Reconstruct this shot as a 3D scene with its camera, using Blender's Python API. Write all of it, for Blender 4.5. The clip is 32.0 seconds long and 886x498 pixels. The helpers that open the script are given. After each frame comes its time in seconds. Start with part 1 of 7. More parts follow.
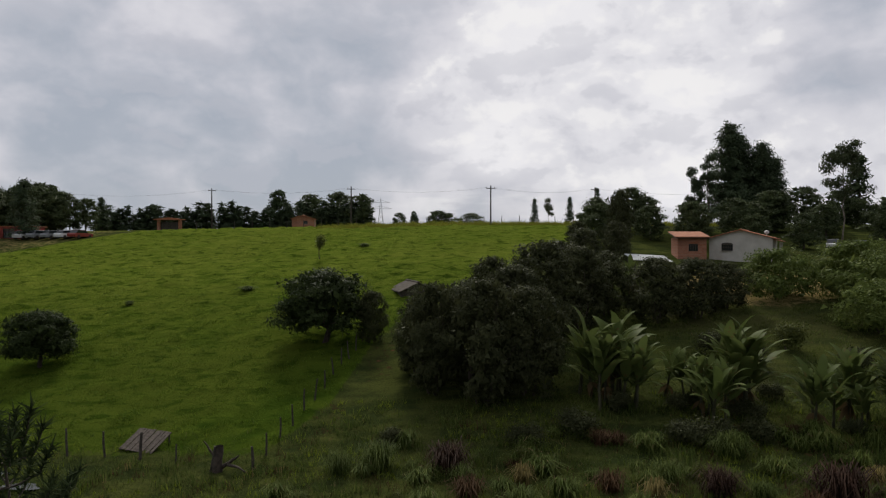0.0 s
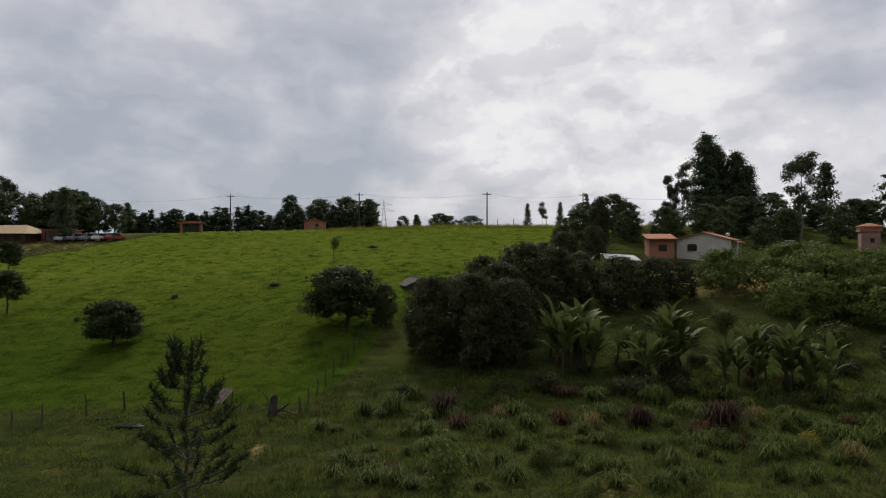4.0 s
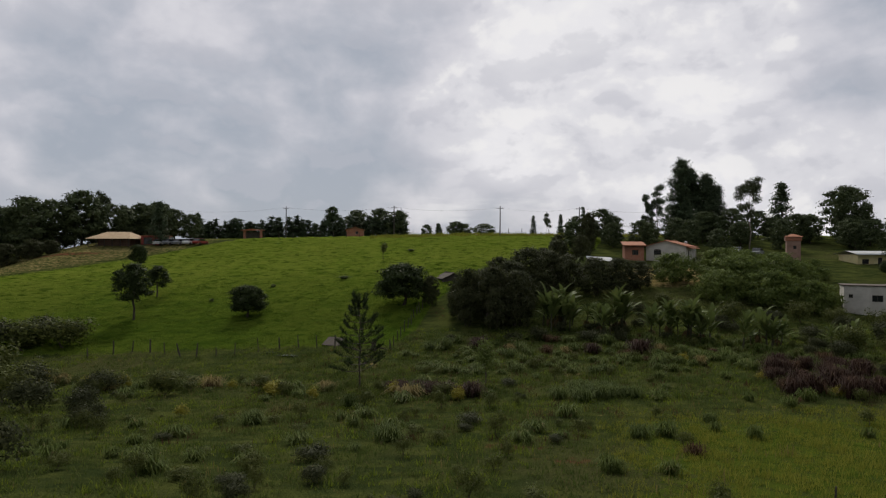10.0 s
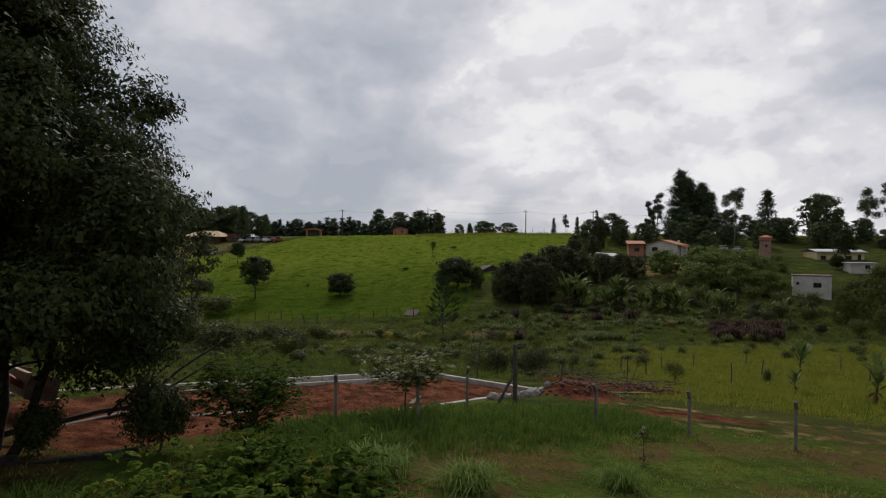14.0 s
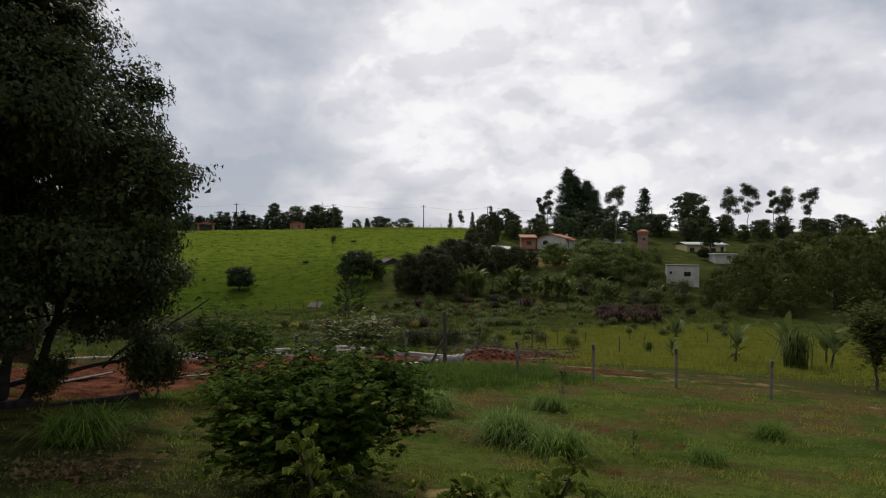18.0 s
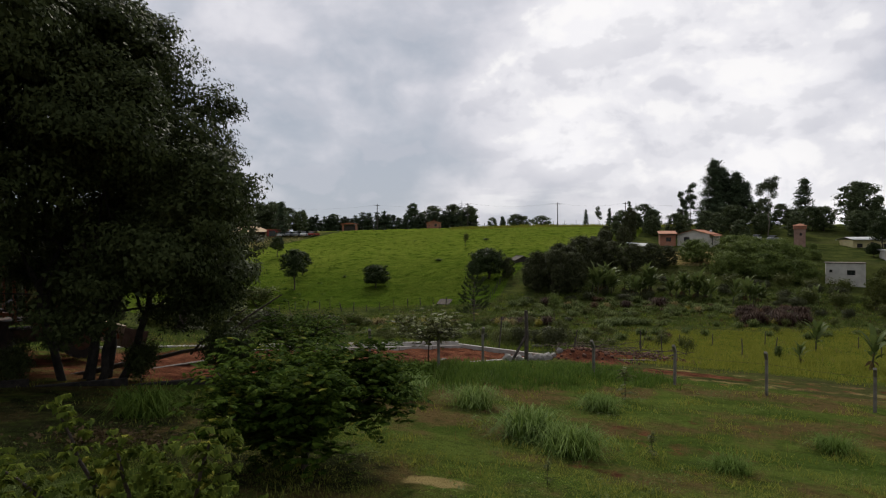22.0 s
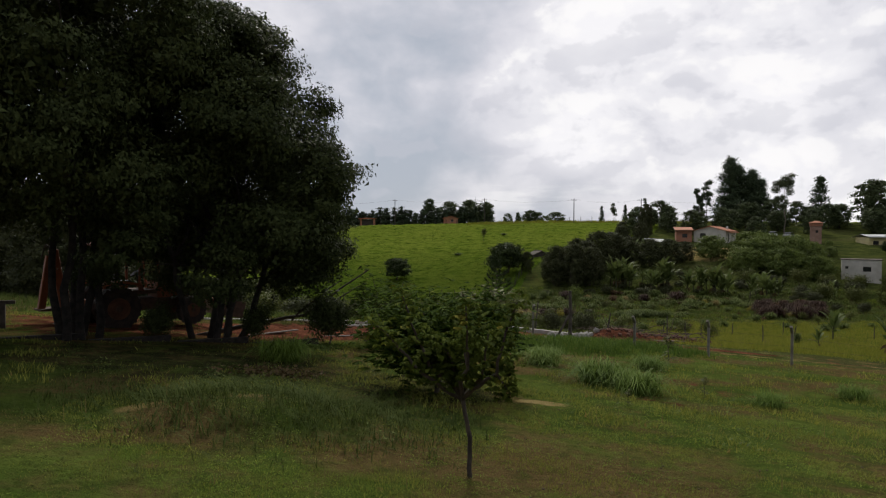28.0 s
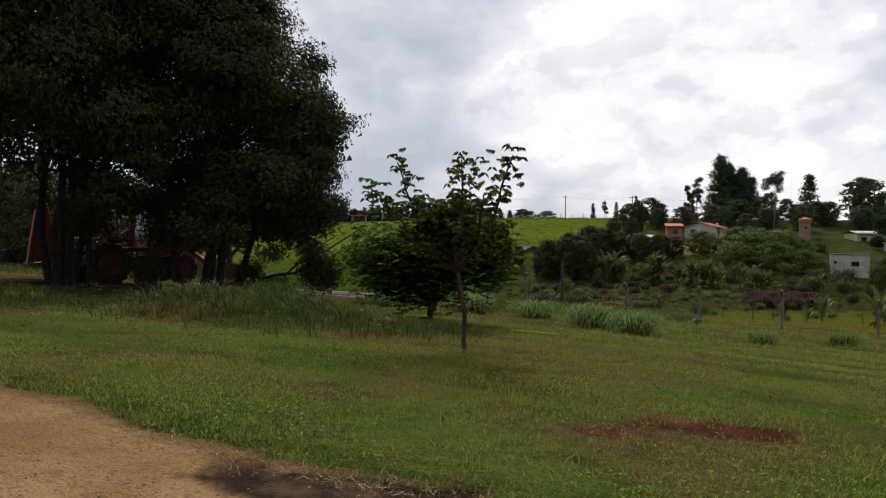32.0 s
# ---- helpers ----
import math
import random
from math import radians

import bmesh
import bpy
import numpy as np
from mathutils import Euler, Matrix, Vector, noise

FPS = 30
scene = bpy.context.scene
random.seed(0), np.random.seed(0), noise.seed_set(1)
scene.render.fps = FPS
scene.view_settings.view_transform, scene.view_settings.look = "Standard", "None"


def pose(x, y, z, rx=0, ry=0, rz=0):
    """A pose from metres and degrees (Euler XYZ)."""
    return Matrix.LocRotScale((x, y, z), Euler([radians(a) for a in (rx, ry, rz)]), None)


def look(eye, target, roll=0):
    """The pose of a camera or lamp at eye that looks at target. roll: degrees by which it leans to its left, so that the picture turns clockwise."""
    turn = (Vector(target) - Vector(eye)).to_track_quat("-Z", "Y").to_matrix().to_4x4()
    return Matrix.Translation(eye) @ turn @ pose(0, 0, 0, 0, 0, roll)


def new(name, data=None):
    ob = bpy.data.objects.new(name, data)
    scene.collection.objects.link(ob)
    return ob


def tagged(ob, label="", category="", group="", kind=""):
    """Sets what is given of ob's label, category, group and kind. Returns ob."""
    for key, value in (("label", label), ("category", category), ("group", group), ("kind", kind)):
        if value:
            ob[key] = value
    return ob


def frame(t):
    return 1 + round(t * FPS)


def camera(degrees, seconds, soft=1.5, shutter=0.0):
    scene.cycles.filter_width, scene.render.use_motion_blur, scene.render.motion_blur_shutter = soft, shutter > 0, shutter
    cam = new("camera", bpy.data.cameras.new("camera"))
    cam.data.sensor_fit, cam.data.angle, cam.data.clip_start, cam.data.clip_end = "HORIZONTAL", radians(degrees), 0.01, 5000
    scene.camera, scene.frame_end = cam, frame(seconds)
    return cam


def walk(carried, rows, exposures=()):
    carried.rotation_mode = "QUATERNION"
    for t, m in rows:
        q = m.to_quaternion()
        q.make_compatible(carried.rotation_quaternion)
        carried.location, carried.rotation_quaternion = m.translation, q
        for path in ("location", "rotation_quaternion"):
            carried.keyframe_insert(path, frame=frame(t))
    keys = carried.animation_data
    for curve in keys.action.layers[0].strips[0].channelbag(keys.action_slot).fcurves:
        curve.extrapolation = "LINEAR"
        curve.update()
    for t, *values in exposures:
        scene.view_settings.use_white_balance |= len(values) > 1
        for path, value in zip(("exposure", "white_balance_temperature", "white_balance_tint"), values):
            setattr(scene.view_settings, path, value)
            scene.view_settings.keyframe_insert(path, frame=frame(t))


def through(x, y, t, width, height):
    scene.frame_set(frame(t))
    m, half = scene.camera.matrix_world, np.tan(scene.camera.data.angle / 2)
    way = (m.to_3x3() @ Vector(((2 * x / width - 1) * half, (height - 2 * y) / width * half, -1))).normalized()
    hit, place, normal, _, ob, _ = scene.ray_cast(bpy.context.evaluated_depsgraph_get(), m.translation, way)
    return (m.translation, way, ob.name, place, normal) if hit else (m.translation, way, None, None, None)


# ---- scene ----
cam = camera(69.0, 32.0, soft=1.2)
PATH = [
    (0, (-0.107, -0.068, 14.986), (-0.113, 1.932, 14.968), 0.1),
    (0.5, (0.035, -1.181, 14.962), (0.028, 0.819, 14.948), 0.1),
    (1, (0.15, -2.461, 14.964), (0.145, -0.461, 14.948), 0.1),
    (1.5, (0.18, -3.794, 14.971), (0.176, -1.794, 14.956), 0.1),
    (2, (0.171, -5.309, 14.975), (0.168, -3.309, 14.959), 0.0),
    (2.5, (0.171, -6.799, 15.0), (0.166, -4.799, 14.984), 0.1),
    (3, (0.209, -8.433, 15.01), (0.2, -6.434, 14.993), 0.0),
    (3.5, (0.216, -9.996, 15.037), (0.205, -7.996, 15.021), 0.0),
    (5.5, (0.026, -16.578, 14.956), (0.008, -14.579, 14.944), -0.1),
    (6, (-0.063, -18.419, 14.955), (-0.085, -16.42, 14.943), -0.2),
    (6.5, (-0.228, -20.346, 14.983), (-0.252, -18.346, 14.974), -0.1),
    (7, (-0.51, -22.522, 14.989), (-0.535, -20.522, 14.982), 0.0),
    (7.5, (-0.809, -24.86, 14.991), (-0.836, -22.86, 14.986), 0.2),
    (8, (-1.132, -27.601, 14.971), (-1.161, -25.602, 14.964), 0.1),
    (8.5, (-1.402, -30.529, 14.916), (-1.431, -28.529, 14.913), 0.1),
    (9, (-1.76, -33.827, 14.89), (-1.795, -31.827, 14.888), 0.2),
    (9.5, (-2.046, -37.221, 14.878), (-2.086, -35.222, 14.878), 0.3),
    (10, (-2.419, -40.933, 14.831), (-2.461, -38.934, 14.833), 0.3),
    (10.5, (-2.8, -44.73, 14.816), (-2.846, -42.731, 14.818), 0.4),
    (11, (-3.256, -48.844, 14.811), (-3.306, -46.845, 14.813), 0.4),
    (11.5, (-3.851, -53.055, 14.802), (-3.902, -51.056, 14.806), 0.4),
    (12, (-4.631, -57.446, 14.696), (-4.682, -55.447, 14.7), 0.4),
    (12.5, (-5.221, -61.752, 14.776), (-5.276, -59.752, 14.777), 0.4),
    (13, (-5.803, -65.992, 14.753), (-5.866, -63.993, 14.753), 0.5),
    (13.5, (-6.353, -69.222, 14.94), (-6.438, -67.224, 14.935), 0.5),
    (14, (-6.817, -71.52, 14.979), (-6.913, -69.522, 14.969), 0.5),
    (14.5, (-7.174, -72.891, 14.887), (-7.279, -70.894, 14.874), 0.6),
    (16.5, (-8.143, -74.126, 14.384), (-8.237, -72.128, 14.366), 0.2),
    (17, (-8.311, -74.21, 14.32), (-8.4, -72.212, 14.301), 0.2),
    (17.5, (-8.382, -74.236, 14.288), (-8.294, -72.238, 14.269), 0.3),
    (18, (-8.477, -74.305, 14.265), (-8.243, -72.318, 14.247), 0.4),
    (18.5, (-8.645, -74.389, 14.248), (-8.538, -72.391, 14.23), 0.2),
    (19, (-8.741, -74.628, 14.256), (-8.862, -72.632, 14.236), 0.1),
    (19.5, (-8.659, -74.805, 14.288), (-8.835, -72.813, 14.267), -0.0),
    (20, (-8.168, -74.933, 14.317), (-8.347, -72.941, 14.293), -0.1),
    (20.5, (-7.35, -75.005, 14.353), (-7.528, -73.013, 14.328), -0.2),
    (21, (-6.507, -74.957, 14.339), (-6.694, -72.966, 14.315), -0.3),
    (21.5, (-6.048, -74.906, 14.33), (-6.246, -72.916, 14.306), -0.2),
    (22, (-5.999, -74.848, 14.322), (-6.203, -72.859, 14.296), -0.1),
    (22.5, (-6.132, -74.877, 14.328), (-6.337, -72.888, 14.301), 0.0),
    (23, (-6.346, -75.151, 14.377), (-6.555, -73.162, 14.35), 0.1),
    (23.5, (-6.555, -75.645, 14.41), (-6.771, -73.657, 14.382), 0.2),
    (24, (-6.81, -76.413, 14.434), (-7.03, -74.426, 14.404), 0.4),
    (24.5, (-7.023, -76.887, 14.458), (-7.247, -74.9, 14.424), 0.4),
    (25, (-7.179, -76.971, 14.489), (-7.406, -74.984, 14.454), 0.4),
    (25.5, (-7.27, -77.115, 14.521), (-7.505, -75.129, 14.488), 0.4),
    (27.5, (-7.515, -77.946, 14.12), (-7.75, -75.96, 14.084), 0.4),
    (28, (-7.566, -77.811, 13.86), (-7.804, -75.825, 13.823), 0.3),
    (28.5, (-7.615, -77.791, 13.524), (-7.852, -75.806, 13.487), 0.4),
    (29, (-7.666, -77.811, 13.076), (-7.907, -75.826, 13.041), 0.3),
    (29.5, (-7.719, -77.822, 12.666), (-7.963, -75.838, 12.631), 0.5),
    (30, (-7.746, -77.846, 12.4), (-7.99, -75.862, 12.365), 0.5),
    (30.5, (-7.758, -77.875, 12.329), (-8.001, -75.89, 12.294), 0.6),
    (31, (-7.734, -77.879, 12.345), (-7.97, -75.893, 12.31), 0.6),
    (31.5, (-7.671, -77.862, 12.39), (-7.893, -75.874, 12.357), 0.5),
    (32, (-7.593, -77.82, 12.431), (-7.805, -75.831, 12.398), 0.5),
]
walk(cam, [(t, look(eye, target, roll)) for t, eye, target, roll in PATH], exposures=[(0, 0.04), (12.5, 0.0), (17, 0.16), (25, 0.2), (28, 0.22), (30, 0.34), (32, 0.38)])

# ---- sky, sun and exposure ----
SUN = Vector((-0.08, 0.80, 0.70)).normalized()
world = bpy.data.worlds.new("cloudy_sky")
scene.world = world
world.use_nodes = True
wn, wl = world.node_tree.nodes, world.node_tree.links
wn.clear()


def wnode(kind, **settings):
    n = wn.new(kind)
    for key, value in settings.items():
        n.inputs[key].default_value = value
    return n


def wmath(op, a, b=None, c=None, clamp=False):
    n = wn.new("ShaderNodeMath")
    n.operation, n.use_clamp = op, clamp
    for i, v in enumerate((a, b, c)):
        if v is None:
            continue
        if isinstance(v, (int, float)):
            n.inputs[i].default_value = v
        else:
            wl.new(v, n.inputs[i])
    return n.outputs[0]


def wvec(op, a, b=None):
    n = wn.new("ShaderNodeVectorMath")
    n.operation = op
    for i, v in enumerate((a, b)):
        if v is None:
            continue
        if isinstance(v, (tuple, list, Vector)):
            n.inputs[i].default_value = tuple(v)
        else:
            wl.new(v, n.inputs[i])
    return n


def wmix(fac, a, b):
    n = wn.new("ShaderNodeMix")
    n.data_type = "RGBA"
    for sock, v in ((n.inputs[0], fac), (n.inputs[6], a), (n.inputs[7], b)):
        if isinstance(v, (int, float)):
            sock.default_value = v
        elif isinstance(v, tuple):
            sock.default_value = (*v, 1)
        else:
            wl.new(v, sock)
    return n.outputs[2]


def wlobe(way, inner, outer):
    """1 towards a direction, falling to 0 at the outer angle."""
    d = wvec("DOT_PRODUCT", way_out, Vector(way).normalized()).outputs["Value"]
    n = wn.new("ShaderNodeMapRange")
    n.interpolation_type = "SMOOTHSTEP"
    wl.new(d, n.inputs[0])
    n.inputs[1].default_value, n.inputs[2].default_value = math.cos(radians(outer)), math.cos(radians(inner))
    return n.outputs[0]


def wnoise(vec, scale, detail, rough, distortion=0.0):
    n = wnode("ShaderNodeTexNoise", Scale=scale, Detail=detail, Roughness=rough, Distortion=distortion)
    wl.new(vec, n.inputs["Vector"])
    return n.outputs["Fac"]


def wrange(v, a, b, c=0.0, d=1.0):
    n = wn.new("ShaderNodeMapRange")
    n.interpolation_type = "SMOOTHSTEP"
    wl.new(v, n.inputs[0])
    for i, k in enumerate((a, b, c, d)):
        n.inputs[i + 1].default_value = k
    return n.outputs[0]


coords = wn.new("ShaderNodeTexCoord")
way_out = coords.outputs["Generated"]
split = wn.new("ShaderNodeSeparateXYZ")
wl.new(way_out, split.inputs[0])
def wput(way, shift):
    return wvec("ADD", wvec("MULTIPLY", way_out, way).outputs[0], shift).outputs[0]


def cloud_body(dx, dz):
    """Cloud masses, puffs and wisps, flattened a little towards the horizon; shifted to feel for their lit sides."""
    big = wnoise(wput((1, 1, 1.6), (3.1 + dx, 0.4, dz * 1.6)), 2.3, 3, 0.5, 0.15)
    mid = wnoise(wput((1, 1, 1.6), (0.7 + dx, 5.2, 2.0 + dz * 1.6)), 5.0, 4, 0.5, 0.2)
    fine = wnoise(wput((1, 1, 1.4), (2.0 + dx, 1.1, 4.0 + dz * 1.4)), 13.0, 6, 0.55, 0.25)
    return wmath("ADD", wmath("MULTIPLY", big, 0.46), wmath("ADD", wmath("MULTIPLY", mid, 0.38), wmath("MULTIPLY", fine, 0.16)))


body = cloud_body(0.0, 0.0)
relief = wmath("SUBTRACT", body, cloud_body(0.006, 0.022))
lift = wmath("MULTIPLY_ADD", wlobe((0.2, 0.80, 0.80), 4, 60), 0.035, body)
lift = wmath("MULTIPLY_ADD", wlobe((0.25, 1.0, 0.24), 3, 19), 0.038, lift)
lift = wmath("MULTIPLY_ADD", wlobe((-0.38, 1.0, 0.12), 4, 20), -0.095, lift)
lift = wmath("MULTIPLY_ADD", wlobe((-0.62, 1.0, 0.36), 2, 15), 0.055, lift)
lift = wmath("MULTIPLY_ADD", wlobe((-0.42, 1.0, 0.02), 4, 17), -0.06, lift)
lift = wmath("MULTIPLY_ADD", wlobe((0.58, 1.0, 0.14), 2, 15), 0.06, lift)
lift = wmath("MULTIPLY_ADD", wlobe((0.64, 1.0, 0.30), 1, 7), -0.035, lift)
lift = wmath("MULTIPLY_ADD", wlobe((0.075, 1.0, 0.14), 0.4, 3.2), 0.09, lift)
cloud = wrange(lift, 0.46, 0.66)
sky_tex = wn.new("ShaderNodeTexSky")
sky_tex.sky_type, sky_tex.sun_disc = "NISHITA", False
sky_tex.sun_elevation, sky_tex.sun_rotation = math.asin(SUN.z), math.atan2(SUN.x, SUN.y)
clear = wvec("SCALE", sky_tex.outputs[0])
clear.inputs["Scale"].default_value = 0.06
grey = wmix(wrange(lift, 0.38, 0.53), (0.37, 0.405, 0.47), (0.60, 0.595, 0.645))
veil = wmix(0.93, clear.outputs[0], grey)
bright = wmix(cloud, veil, (0.80, 0.79, 0.815))
puffs = wmath("MULTIPLY", wrange(lift, 0.535, 0.565), wrange(relief, 0.004, 0.040))
bright = wmix(wmath("MULTIPLY", puffs, 0.6), bright, (0.87, 0.855, 0.85))
bright = wmix(wmath("MULTIPLY", wrange(relief, -0.006, -0.034), 0.35), bright, (0.50, 0.505, 0.56))
# the overcast grows duller away from the sun
bright = wmix(wmath("MULTIPLY", wrange(wvec("DOT_PRODUCT", way_out, SUN).outputs["Value"], 0.55, -0.7), 0.75), bright, (0.20, 0.215, 0.245))
# the gap near the horizon where the light breaks through
gap = wmath("MULTIPLY", wlobe((0.05, 1.0, 0.055), 1.0, 9.0), wrange(wnoise(wvec("MULTIPLY", way_out, (5, 5, 26)).outputs[0], 1.5, 5, 0.55), 0.47, 0.66))
bright = wmix(wmath("MULTIPLY", gap, 0.32), bright, (0.93, 0.92, 0.90))
below = wrange(split.outputs["Z"], -0.06, 0.0)
final = wmix(below, (0.035, 0.045, 0.018), bright)
back = wnode("ShaderNodeBackground", Strength=1.0)
wl.new(final, back.inputs["Color"])
wl.new(back.outputs[0], wn.new("ShaderNodeOutputWorld").inputs["Surface"])

sun = new("sun", bpy.data.lights.new("sun", "SUN"))
sun.data.energy, sun.data.angle, sun.data.color = 2.3, radians(10), (1.0, 0.95, 0.84)
sun.matrix_world = look(SUN * 200, (0, 0, 0))
# ---- the lie of the land ----
PROFILE_Y = [-400, -120, -85, -76, -70, -65, -61, -52, -48, -43, -33, -22, -10, 0, 10, 20, 28, 36, 42, 54, 70, 81, 100, 110, 120, 135, 200, 500, 3500]
PROFILE_Z = [14, 12.4, 11.6, 11.25, 10.65, 10.2, 9.7, 9.4, 8.95, 8.4, 7.1, 5.7, 4.5, 3.7, 3.25, 3.1, 3.2, 3.9, 4.9, 7.0, 10.4, 12.8, 15.9, 17.4, 18.5, 19.0, 18.6, 16, 13]
LEAN_Y = [-120, -50, -30, 0, 20, 60, 90, 120, 200, 600]
LEAN_WEST = [-0.06, -0.06, -0.03, 0.03, 0.05, 0.05, 0.055, 0.03, 0.01, 0.0]
LEAN_EAST = [-0.06, -0.06, -0.03, 0.005, 0.025, 0.03, -0.005, 0.0, 0.0, 0.0]


def ground(x, y):
    """Height of the bare ground at x, y (numbers or arrays)."""
    x, y = np.asarray(x, float), np.asarray(y, float)
    z = sum(np.interp(y + d, PROFILE_Y, PROFILE_Z) for d in (-6, -3, 0, 3, 6)) / 5
    west, east = np.interp(y, LEAN_Y, LEAN_WEST), np.interp(y, LEAN_Y, LEAN_EAST)
    reach = 80 * np.tanh(x / 80)
    z = z + np.where(x < 0, west, east) * reach
    # the ground falls away below the western wood
    fall = np.clip((-x - 90) / 26, 0, 1)
    z = z - 2.0 * np.exp(-(((x - 56) / 12) ** 2 + ((y - 47) / 9) ** 2) ** 2)
    z = z - 4.4 * fall * fall * (3 - 2 * fall) * np.clip((y - 62) / 24, 0, 1)
    return z


def gz(x, y):
    return float(ground(x, y))


# ---- materials ----
def material(name):
    m = bpy.data.materials.new(name)
    m.use_nodes = True
    m.node_tree.nodes.clear()
    return m


class Graph:
    """Short hand for the nodes of one material."""

    def __init__(self, name):
        self.m = material(name)
        self.nodes, self.links = self.m.node_tree.nodes, self.m.node_tree.links
        self.out = self.nodes.new("ShaderNodeOutputMaterial")
        geo = self.nodes.new("ShaderNodeNewGeometry")
        self.place, self.island, self.normal = geo.outputs["Position"], geo.outputs["Random Per Island"], geo.outputs["Normal"]
        self.own = self.nodes.new("ShaderNodeTexCoord").outputs["Object"]
        self.chance = self.nodes.new("ShaderNodeObjectInfo").outputs["Random"]

    def put(self, sock, v):
        if isinstance(v, (int, float)):
            sock.default_value = v
        elif isinstance(v, tuple):
            sock.default_value = (*v, 1) if len(v) == 3 and sock.type == "RGBA" else v
        else:
            self.links.new(v, sock)

    def math(self, op, a, b=0.0, clamp=False):
        n = self.nodes.new("ShaderNodeMath")
        n.operation, n.use_clamp = op, clamp
        self.put(n.inputs[0], a), self.put(n.inputs[1], b)
        return n.outputs[0]

    def mix(self, fac, a, b, blend="MIX"):
        n = self.nodes.new("ShaderNodeMix")
        n.data_type, n.blend_type = "RGBA", blend
        self.put(n.inputs[0], fac), self.put(n.inputs[6], a), self.put(n.inputs[7], b)
        return n.outputs[2]

    def noise(self, scale, detail=4.0, rough=0.55, vec=None, stretch=None, distortion=0.0):
        n = self.nodes.new("ShaderNodeTexNoise")
        n.inputs["Scale"].default_value, n.inputs["Detail"].default_value = scale, detail
        n.inputs["Roughness"].default_value, n.inputs["Distortion"].default_value = rough, distortion
        vec = vec or self.place
        if stretch:
            k = self.nodes.new("ShaderNodeVectorMath")
            k.operation = "MULTIPLY"
            self.links.new(vec, k.inputs[0])
            k.inputs[1].default_value = stretch
            vec = k.outputs[0]
        self.links.new(vec, n.inputs["Vector"])
        return n.outputs["Fac"]

    def range(self, v, a, b, c=0.0, d=1.0):
        n = self.nodes.new("ShaderNodeMapRange")
        n.interpolation_type = "SMOOTHSTEP"
        self.links.new(v, n.inputs[0])
        for i, k in enumerate((a, b, c, d)):
            n.inputs[i + 1].default_value = k
        return n.outputs[0]

    def attr(self, name):
        n = self.nodes.new("ShaderNodeAttribute")
        n.attribute_name = name
        return n.outputs["Fac"]

    def finish(self, colour, rough=0.8, bump=None, strength=0.3, distance=0.02, metal=0.0, through=0.0, specular=0.4):
        p = self.nodes.new("ShaderNodeBsdfPrincipled")
        self.put(p.inputs["Base Color"], colour), self.put(p.inputs["Roughness"], rough)
        p.inputs["Metallic"].default_value, p.inputs["Specular IOR Level"].default_value = metal, specular
        if bump is not None:
            b = self.nodes.new("ShaderNodeBump")
            b.inputs["Strength"].default_value, b.inputs["Distance"].default_value = strength, distance
            self.links.new(bump, b.inputs["Height"])
            self.links.new(b.outputs[0], p.inputs["Normal"])
        shader = p.outputs[0]
        if through:
            t = self.nodes.new("ShaderNodeBsdfTranslucent")
            self.put(t.inputs["Color"], colour)
            s = self.nodes.new("ShaderNodeMixShader")
            s.inputs[0].default_value = through
            self.links.new(shader, s.inputs[1]), self.links.new(t.outputs[0], s.inputs[2])
            shader = s.outputs[0]
        self.links.new(shader, self.out.inputs["Surface"])
        return self.m


def leaf_material(name, dark, light, dry=None, rough=0.5, through=0.22):
    g = Graph(name)
    c = g.mix(g.island, dark, light)
    c = g.mix(g.range(g.noise(0.45, 2), 0.35, 0.7), c, g.mix(0.5, c, dark))
    c = g.mix(g.math("MULTIPLY", g.chance, 0.35), c, g.mix(0.6, c, light))
    if dry:
        c = g.mix(g.range(g.noise(3.0, 2), 0.62, 0.7), c, dry)
    return g.finish(c, rough, through=through, specular=0.012 if rough > 0.7 else 0.03 if rough >= 0.5 else 0.10)


def plain_material(name, a, b, scale=3.0, rough=0.8, bump=0.2, metal=0.0, own=False, dirt=None, distance=0.01):
    g = Graph(name)
    vec = g.own if own else g.place
    c = g.mix(g.range(g.noise(scale, 5, vec=vec), 0.3, 0.7), a, b)
    c = g.mix(g.math("MULTIPLY", g.chance, 0.3), c, g.mix(0.5, c, a))
    if dirt:
        c = g.mix(g.range(g.noise(scale * 0.35, 6, 0.65, vec=vec), 0.5, 0.75, 0.0, 0.8), c, dirt)
    return g.finish(c, rough, g.noise(scale * 9, 4, vec=vec), bump, distance, metal)


M_MANGO = leaf_material("mango_leaves", (0.0183, 0.0277, 0.0107), (0.0530, 0.0720, 0.0236))
M_THICKET = leaf_material("thicket_leaves", (0.0278, 0.0339, 0.0164), (0.0798, 0.0848, 0.0369))
M_CANOPY = leaf_material("glossy_dark_leaves", (0.0202, 0.0281, 0.0102), (0.0640, 0.0800, 0.0270), rough=0.52, through=0.15)
# woodland, pine and cypress colours are raised to carry the haze of distance
M_FOREST = leaf_material("haze_lifted_woodland_leaves", (0.036, 0.050, 0.023), (0.100, 0.124, 0.054), through=0.25)
M_CONIFER = leaf_material("haze_lifted_pine_needles", (0.034, 0.050, 0.028), (0.084, 0.112, 0.056), through=0.2)
M_CYPRESS = leaf_material("haze_lifted_cypress_sprays", (0.032, 0.048, 0.025), (0.080, 0.110, 0.048), through=0.2)
M_EUCALYPT = leaf_material("eucalypt_leaves", (0.0377, 0.0488, 0.0256), (0.0899, 0.1049, 0.0512))
M_BRIGHT = leaf_material("yellow_green_leaves", (0.0560, 0.0826, 0.0220), (0.1600, 0.1968, 0.0506), through=0.3)
